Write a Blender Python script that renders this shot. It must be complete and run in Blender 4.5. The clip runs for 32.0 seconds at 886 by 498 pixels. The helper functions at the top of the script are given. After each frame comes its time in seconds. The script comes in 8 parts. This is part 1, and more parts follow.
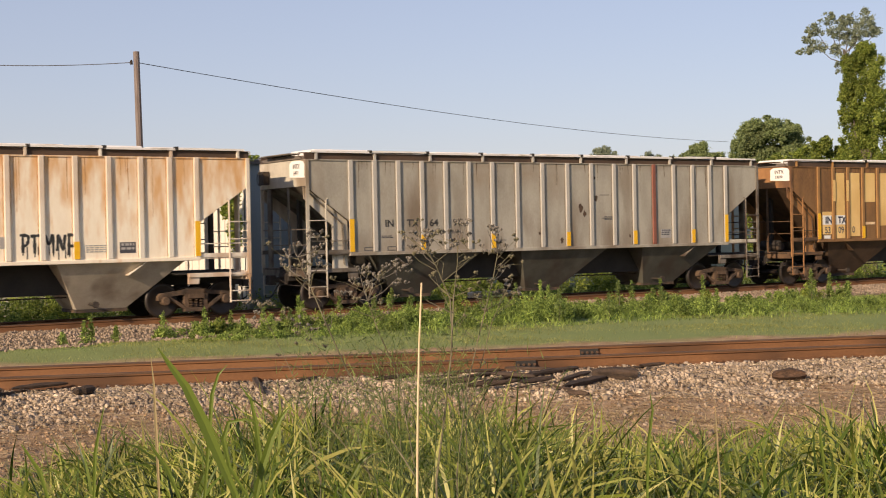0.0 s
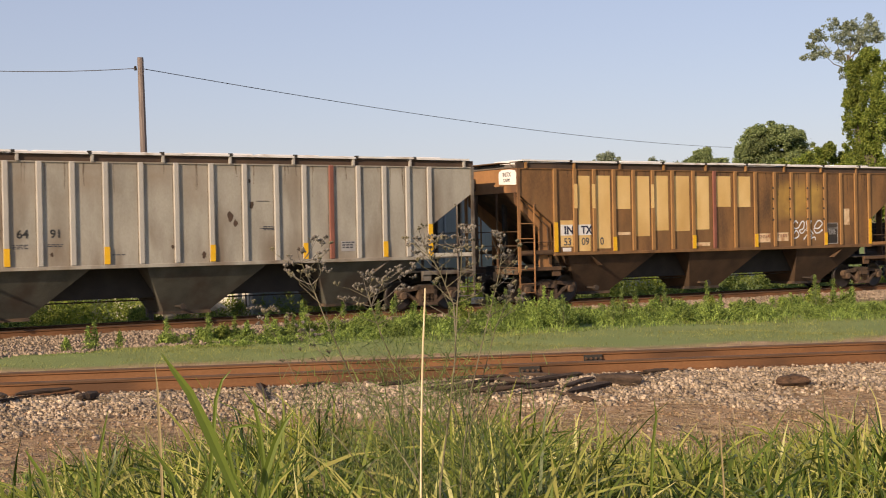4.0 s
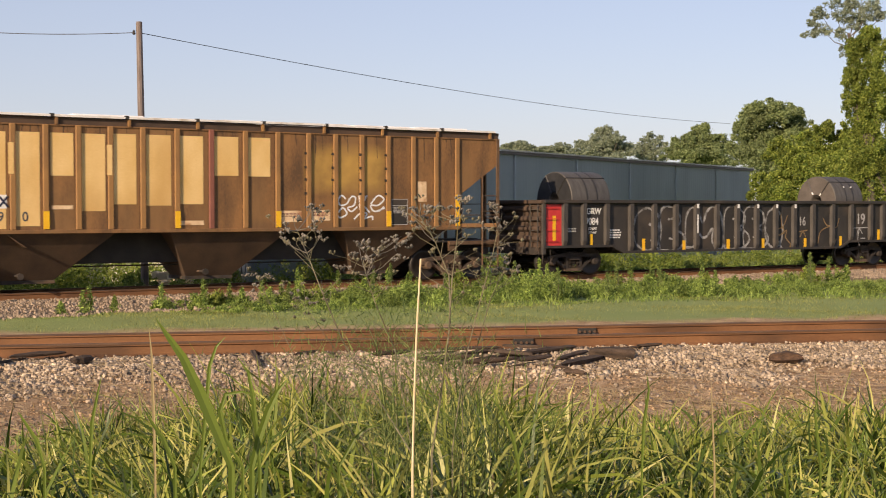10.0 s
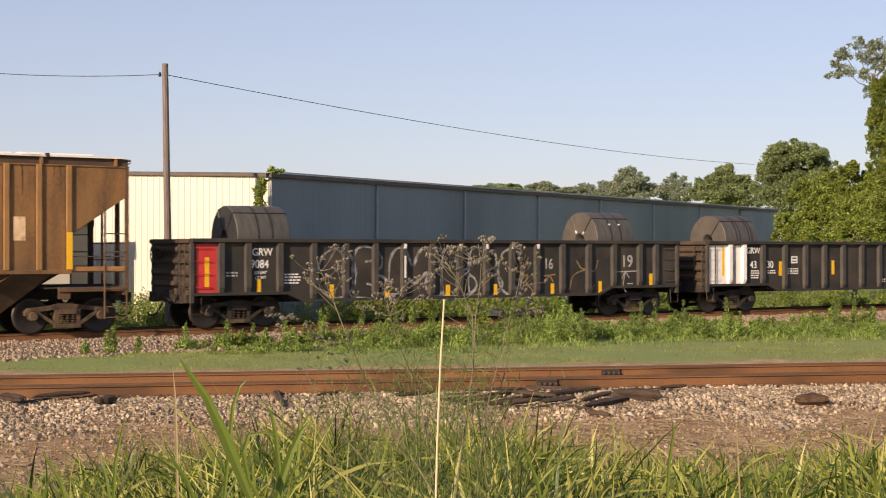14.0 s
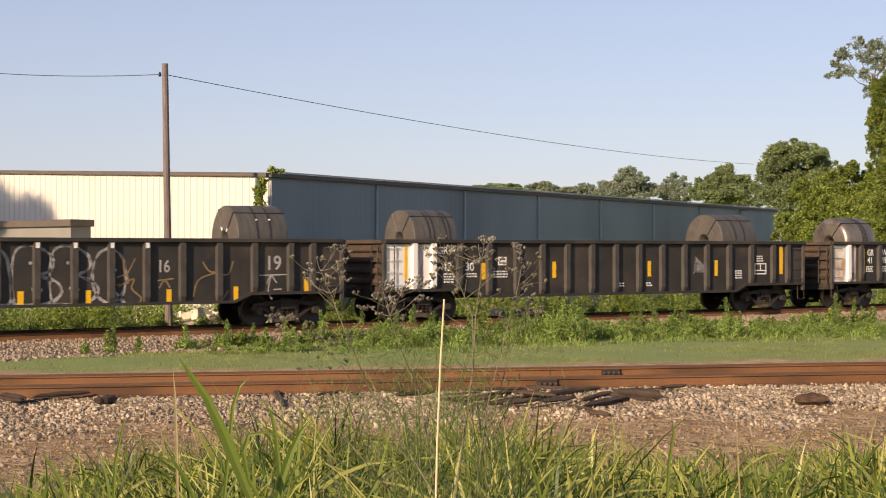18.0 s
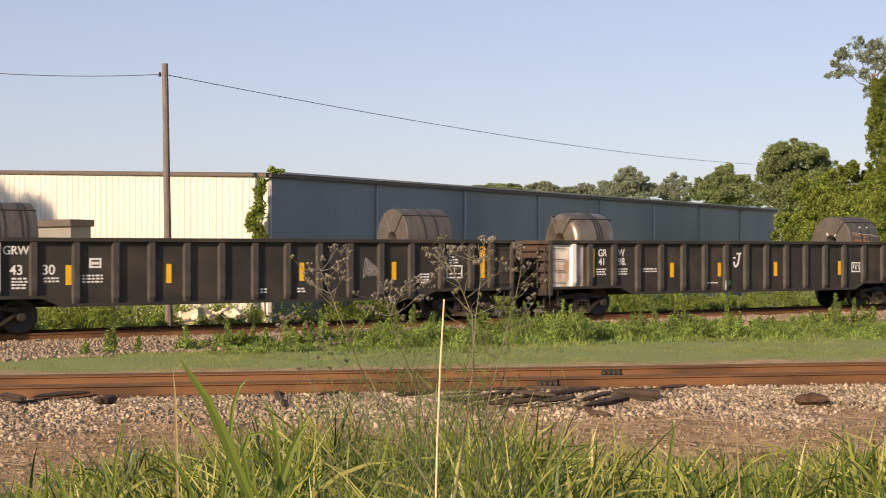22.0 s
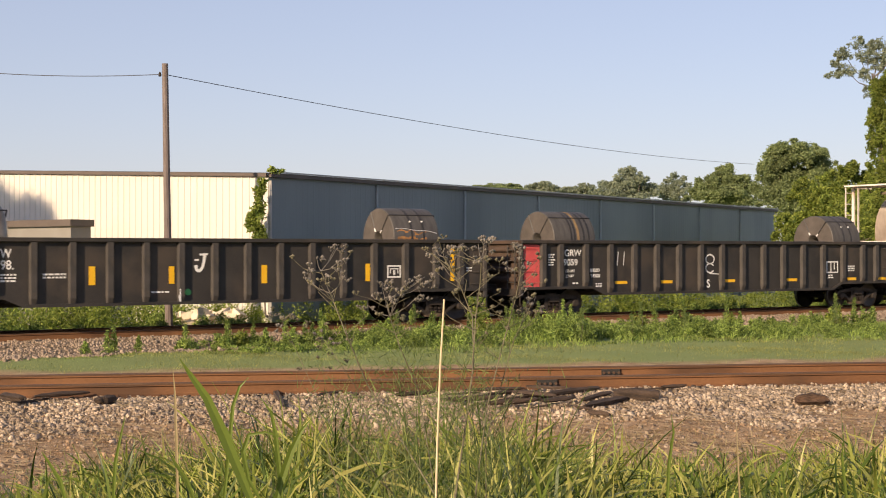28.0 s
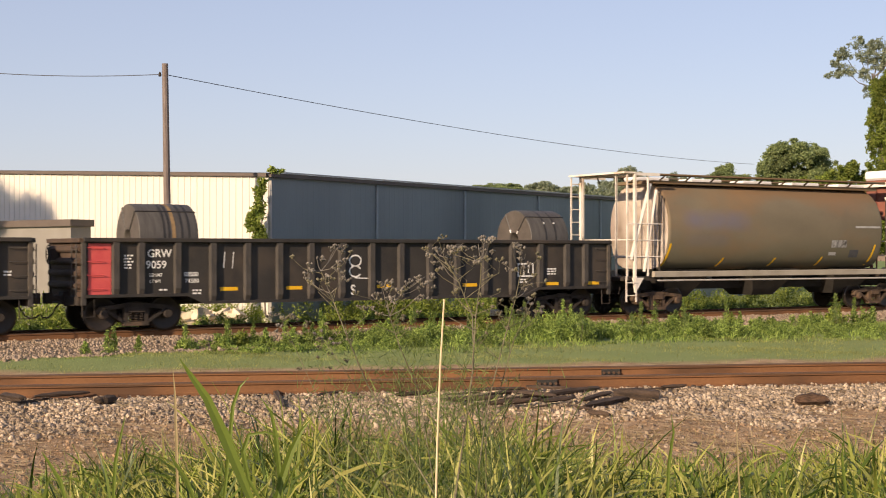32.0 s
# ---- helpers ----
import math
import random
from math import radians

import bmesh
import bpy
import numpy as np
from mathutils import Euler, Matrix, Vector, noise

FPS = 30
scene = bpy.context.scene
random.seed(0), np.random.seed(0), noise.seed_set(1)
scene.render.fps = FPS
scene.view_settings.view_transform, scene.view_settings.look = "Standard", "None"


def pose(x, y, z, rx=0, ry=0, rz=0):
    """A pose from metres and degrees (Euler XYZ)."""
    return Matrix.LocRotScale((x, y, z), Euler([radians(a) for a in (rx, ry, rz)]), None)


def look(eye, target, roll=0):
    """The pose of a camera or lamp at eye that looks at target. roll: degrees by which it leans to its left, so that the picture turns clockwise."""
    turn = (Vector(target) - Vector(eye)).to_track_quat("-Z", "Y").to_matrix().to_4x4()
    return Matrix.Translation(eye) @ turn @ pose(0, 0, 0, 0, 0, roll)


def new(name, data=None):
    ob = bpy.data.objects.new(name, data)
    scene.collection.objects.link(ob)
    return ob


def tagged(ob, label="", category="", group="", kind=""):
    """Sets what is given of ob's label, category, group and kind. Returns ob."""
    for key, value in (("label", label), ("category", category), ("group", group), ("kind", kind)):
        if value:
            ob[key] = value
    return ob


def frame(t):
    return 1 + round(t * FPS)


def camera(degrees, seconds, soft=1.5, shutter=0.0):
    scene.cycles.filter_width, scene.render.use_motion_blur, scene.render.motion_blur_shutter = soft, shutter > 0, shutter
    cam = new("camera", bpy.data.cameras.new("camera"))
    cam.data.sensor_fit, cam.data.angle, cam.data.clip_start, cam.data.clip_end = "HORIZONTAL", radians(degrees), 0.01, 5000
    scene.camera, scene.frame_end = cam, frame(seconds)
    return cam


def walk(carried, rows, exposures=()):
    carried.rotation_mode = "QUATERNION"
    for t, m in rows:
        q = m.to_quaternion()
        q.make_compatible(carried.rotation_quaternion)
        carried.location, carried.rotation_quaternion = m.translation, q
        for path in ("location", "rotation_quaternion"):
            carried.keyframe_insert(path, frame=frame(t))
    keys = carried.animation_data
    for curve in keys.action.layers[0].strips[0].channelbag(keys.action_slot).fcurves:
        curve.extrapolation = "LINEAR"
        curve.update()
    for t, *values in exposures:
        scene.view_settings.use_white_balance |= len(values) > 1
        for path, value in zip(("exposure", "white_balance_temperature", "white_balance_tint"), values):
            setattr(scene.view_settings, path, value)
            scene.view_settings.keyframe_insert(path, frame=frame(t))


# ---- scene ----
# ================= camera =================
EYE = 2.15
cam = camera(36.18, 32.0, soft=1.05, shutter=0.35)
PATH = [
    (0.0, 89.352, 1.132, -0.996), (0.5, 89.403, 1.228, -0.983), (1.0, 89.421, 1.156, -0.982), (1.5, 89.418, 1.165, -0.989),
    (2.0, 89.423, 1.13, -0.997), (2.5, 89.432, 1.155, -0.996), (3.0, 89.459, 1.128, -0.929), (3.5, 89.528, 1.136, -0.825),
    (5.5, 89.699, 0.995, -1.05), (6.0, 88.71, 0.982, -1.476), (6.5, 87.649, 0.15, -1.52), (7.0, 88.481, 0.039, -1.013),
    (7.5, 88.478, 0.065, -0.955), (8.0, 88.412, 0.03, -0.977), (8.5, 88.405, 0.051, -0.978), (9.0, 88.404, 0.058, -0.979),
    (9.5, 88.404, 0.058, -0.979), (10.0, 88.363, 0.034, -0.991), (10.5, 88.296, 0.058, -0.982), (11.0, 88.476, 0.054, -0.872),
    (11.5, 88.972, 0.126, -0.555), (12.0, 90.014, -0.055, 0.005), (12.5, 90.038, -0.008, 0.034), (13.0, 90.082, -0.013, 0.001),
    (13.5, 90.08, -0.009, 0.0), (16.0, 90.074, 0.0, 0.0), (32.0, 90.074, 0.0, 0.0),
]
walk(cam, [(t, pose(0, 0, EYE, rx, ry, rz)) for t, rx, ry, rz in PATH], exposures=[(0.0, -0.06, 6850, 17), (3.5, -0.06, 6850, 17), (7.0, 0.08, 6850, 17), (32.0, 0.08, 6850, 17)])

# the train's place along its track, second by second
TRAIN = [(0, 72.968), (1, 69.837), (2, 66.683), (3, 63.526), (3.5, 61.95), (5.5, 55.765), (6, 54.212), (7, 51.061), (8, 47.915), (9, 44.729), (10, 41.527), (11, 38.327),
         (12, 35.145), (13, 31.955), (14, 28.754), (14.5, 27.145), (16.5, 20.676), (17, 19.06), (18, 15.92), (19, 12.74), (20, 9.5), (21, 6.246), (22, 3.008),
         (23, -0.255), (24, -3.549), (25, -6.86), (25.5, -8.53), (27.5, -15.28), (28, -16.977), (29, -20.38), (30, -23.86), (31, -27.37), (32, -30.90)]

# ================= world and sun =================
SUN_AZ, SUN_EL = 55.0, 21.5          # the sun stands to the left, behind the viewer
world = bpy.data.worlds.new("sky")
scene.world = world
world.use_nodes = True
wn = world.node_tree.nodes
sky = wn.new("ShaderNodeTexSky")
sky.sky_type = "NISHITA"
sky.sun_disc = False
sky.sun_elevation = radians(SUN_EL)
sun_dir = Vector((-math.cos(radians(SUN_AZ)) * math.cos(radians(SUN_EL)), -math.sin(radians(SUN_AZ)) * math.cos(radians(SUN_EL)), math.sin(radians(SUN_EL))))
sky.sun_rotation = math.atan2(sun_dir.x, sun_dir.y)
sky.air_density, sky.dust_density, sky.ozone_density = 1.0, 0.5, 2.5
wn["Background"].inputs["Strength"].default_value = 0.13
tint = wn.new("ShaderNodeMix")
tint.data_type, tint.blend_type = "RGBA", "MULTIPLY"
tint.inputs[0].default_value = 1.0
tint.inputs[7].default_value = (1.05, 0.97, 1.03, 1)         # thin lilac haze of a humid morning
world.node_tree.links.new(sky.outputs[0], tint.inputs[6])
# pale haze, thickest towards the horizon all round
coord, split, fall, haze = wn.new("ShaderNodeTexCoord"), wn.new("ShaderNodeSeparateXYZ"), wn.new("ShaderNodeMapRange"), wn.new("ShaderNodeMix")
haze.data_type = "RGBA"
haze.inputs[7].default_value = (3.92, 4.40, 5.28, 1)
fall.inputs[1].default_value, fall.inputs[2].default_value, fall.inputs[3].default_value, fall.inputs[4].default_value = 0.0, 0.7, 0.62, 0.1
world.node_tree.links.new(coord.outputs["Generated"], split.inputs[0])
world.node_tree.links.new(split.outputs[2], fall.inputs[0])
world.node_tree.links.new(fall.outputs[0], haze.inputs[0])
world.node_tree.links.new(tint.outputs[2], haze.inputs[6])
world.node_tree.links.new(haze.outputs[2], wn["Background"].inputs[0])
sun = new("sun", bpy.data.lights.new("sun", "SUN"))
sun.data.energy, sun.data.angle, sun.data.color = 5.75, radians(0.6), (1.0, 0.82, 0.58)
sun.matrix_world = look(sun_dir * 60, (0, 0, 0))

# ================= materials =================
def surface(name, a, b, rough=0.8, scale=3.0, bump=0.1, metal=0.0, fine=40.0, stretch=(1, 1, 1), stain=None, amount=0.45, vary=0.0, rise=None, soft_edge=0.08):
    """Two tones mixed by coarse and fine noise, an optional stain in patches, and a fine relief."""
    m = bpy.data.materials.new(name)
    m.use_nodes = True
    n, l = m.node_tree.nodes, m.node_tree.links
    s = n["Principled BSDF"]
    co = n.new("ShaderNodeTexCoord")
    mp = n.new("ShaderNodeMapping")
    mp.inputs["Scale"].default_value = stretch
    l.new(co.outputs["Object"], mp.inputs["Vector"])
    n1, n2 = n.new("ShaderNodeTexNoise"), n.new("ShaderNodeTexNoise")
    for t, k in ((n1, scale), (n2, fine)):
        t.inputs["Scale"].default_value = k
        t.inputs["Detail"].default_value = 6
        l.new(mp.outputs[0], t.inputs["Vector"])
    mixf = n.new("ShaderNodeMath")
    mixf.operation = "MULTIPLY_ADD"
    mixf.inputs[1].default_value = 0.65
    l.new(n1.outputs[0], mixf.inputs[0])
    h = n.new("ShaderNodeMath")
    h.operation = "MULTIPLY"
    h.inputs[1].default_value = 0.35
    l.new(n2.outputs[0], h.inputs[0])
    l.new(h.outputs[0], mixf.inputs[2])
    r = n.new("ShaderNodeMapRange")
    r.inputs[1].default_value, r.inputs[2].default_value = 0.36, 0.64
    l.new(mixf.outputs[0], r.inputs[0])
    mx = n.new("ShaderNodeMix")
    mx.data_type = "RGBA"
    mx.inputs[6].default_value, mx.inputs[7].default_value = (*a, 1), (*b, 1)
    l.new(r.outputs[0], mx.inputs[0])
    out = mx.outputs[2]
    if stain:
        n3 = n.new("ShaderNodeTexNoise")
        n3.inputs["Scale"].default_value, n3.inputs["Detail"].default_value = scale * 0.6, 8
        mp3 = n.new("ShaderNodeMapping")
        mp3.inputs["Location"].default_value = (7.3, 2.1, 5.5)
        mp3.inputs["Scale"].default_value = stretch
        l.new(co.outputs["Object"], mp3.inputs["Vector"])
        l.new(mp3.outputs[0], n3.inputs["Vector"])
        r3 = n.new("ShaderNodeMapRange")
        r3.inputs[1].default_value, r3.inputs[2].default_value = 1 - amount - soft_edge, 1 - amount + soft_edge
        src = n3.outputs[0]
        if rise:
            sp, rz, ad = n.new("ShaderNodeSeparateXYZ"), n.new("ShaderNodeMapRange"), n.new("ShaderNodeMath")
            l.new(co.outputs["Object"], sp.inputs[0])
            rz.inputs[1].default_value, rz.inputs[2].default_value, rz.inputs[3].default_value, rz.inputs[4].default_value = rise[0], rise[1], -rise[2], rise[2]
            l.new(sp.outputs[2], rz.inputs[0])
            l.new(src, ad.inputs[0])
            l.new(rz.outputs[0], ad.inputs[1])
            src = ad.outputs[0]
        l.new(src, r3.inputs[0])
        m3 = n.new("ShaderNodeMix")
        m3.data_type = "RGBA"
        m3.inputs[7].default_value = (*stain, 1)
        l.new(r3.outputs[0], m3.inputs[0])
        l.new(out, m3.inputs[6])
        out = m3.outputs[2]
    if vary:
        info = n.new("ShaderNodeNewGeometry")
        hv = n.new("ShaderNodeHueSaturation")
        rv = n.new("ShaderNodeMapRange")
        rv.inputs[3].default_value, rv.inputs[4].default_value = 1 - vary, 1 + vary
        l.new(info.outputs["Random Per Island"], rv.inputs[0])
        l.new(rv.outputs[0], hv.inputs["Value"])
        l.new(out, hv.inputs["Color"])
        out = hv.outputs[0]
    l.new(out, s.inputs["Base Color"])
    s.inputs["Roughness"].default_value, s.inputs["Metallic"].default_value = rough, metal
    if bump:
        bp = n.new("ShaderNodeBump")
        bp.inputs["Strength"].default_value, bp.inputs["Distance"].default_value = bump, 0.02
        l.new(n2.outputs[0], bp.inputs["Height"])
        l.new(bp.outputs[0], s.inputs["Normal"])
    return m


def leafy(name, a, b, rough=0.55, through_light=0.35, tones=(), patch=0.0, grain=1.7):
    """Leaf or grass: tone differs from leaf to leaf, some light passes through."""
    m = bpy.data.materials.new(name)
    m.use_nodes = True
    n, l = m.node_tree.nodes, m.node_tree.links
    s, out = n["Principled BSDF"], n["Material Output"]
    g = n.new("ShaderNodeNewGeometry")
    ramp = n.new("ShaderNodeMix")
    ramp.data_type = "RGBA"
    ramp.inputs[6].default_value, ramp.inputs[7].default_value = (*a, 1), (*b, 1)
    l.new(g.outputs["Random Per Island"], ramp.inputs[0])
    tone = ramp.outputs[2]
    if tones:
        cr = n.new("ShaderNodeValToRGB")
        for i, (at, c) in enumerate(tones):
            e = cr.color_ramp.elements[i] if i < 2 else cr.color_ramp.elements.new(at)
            e.position, e.color = at, (*c, 1)
        l.new(g.outputs["Random Per Island"], cr.inputs[0])
        tone = cr.outputs[0]
    if patch:
        # lighter and darker stands; on vines also painted bright clumps and shaded hollows
        nz, rg, hv = n.new("ShaderNodeTexNoise"), n.new("ShaderNodeMapRange"), n.new("ShaderNodeHueSaturation")
        nz.inputs["Scale"].default_value, nz.inputs["Detail"].default_value = grain, 3
        l.new(g.outputs["Position"], nz.inputs["Vector"])
        rg.inputs[1].default_value, rg.inputs[2].default_value, rg.inputs[3].default_value, rg.inputs[4].default_value = 0.3, 0.7, 1 - patch, 1 + patch
        l.new(nz.outputs[0], rg.inputs[0])
        l.new(rg.outputs[0], hv.inputs["Value"])
        l.new(tone, hv.inputs["Color"])
        tone = hv.outputs[0]
    l.new(tone, s.inputs["Base Color"])
    s.inputs["Roughness"].default_value = rough
    s.inputs["Specular IOR Level"].default_value = 0.25
    tr = n.new("ShaderNodeBsdfTranslucent")
    l.new(tone, tr.inputs[0])
    mx = n.new("ShaderNodeMixShader")
    mx.inputs[0].default_value = through_light
    l.new(s.outputs[0], mx.inputs[1])
    l.new(tr.outputs[0], mx.inputs[2])
    l.new(mx.outputs[0], out.inputs[0])
    return m


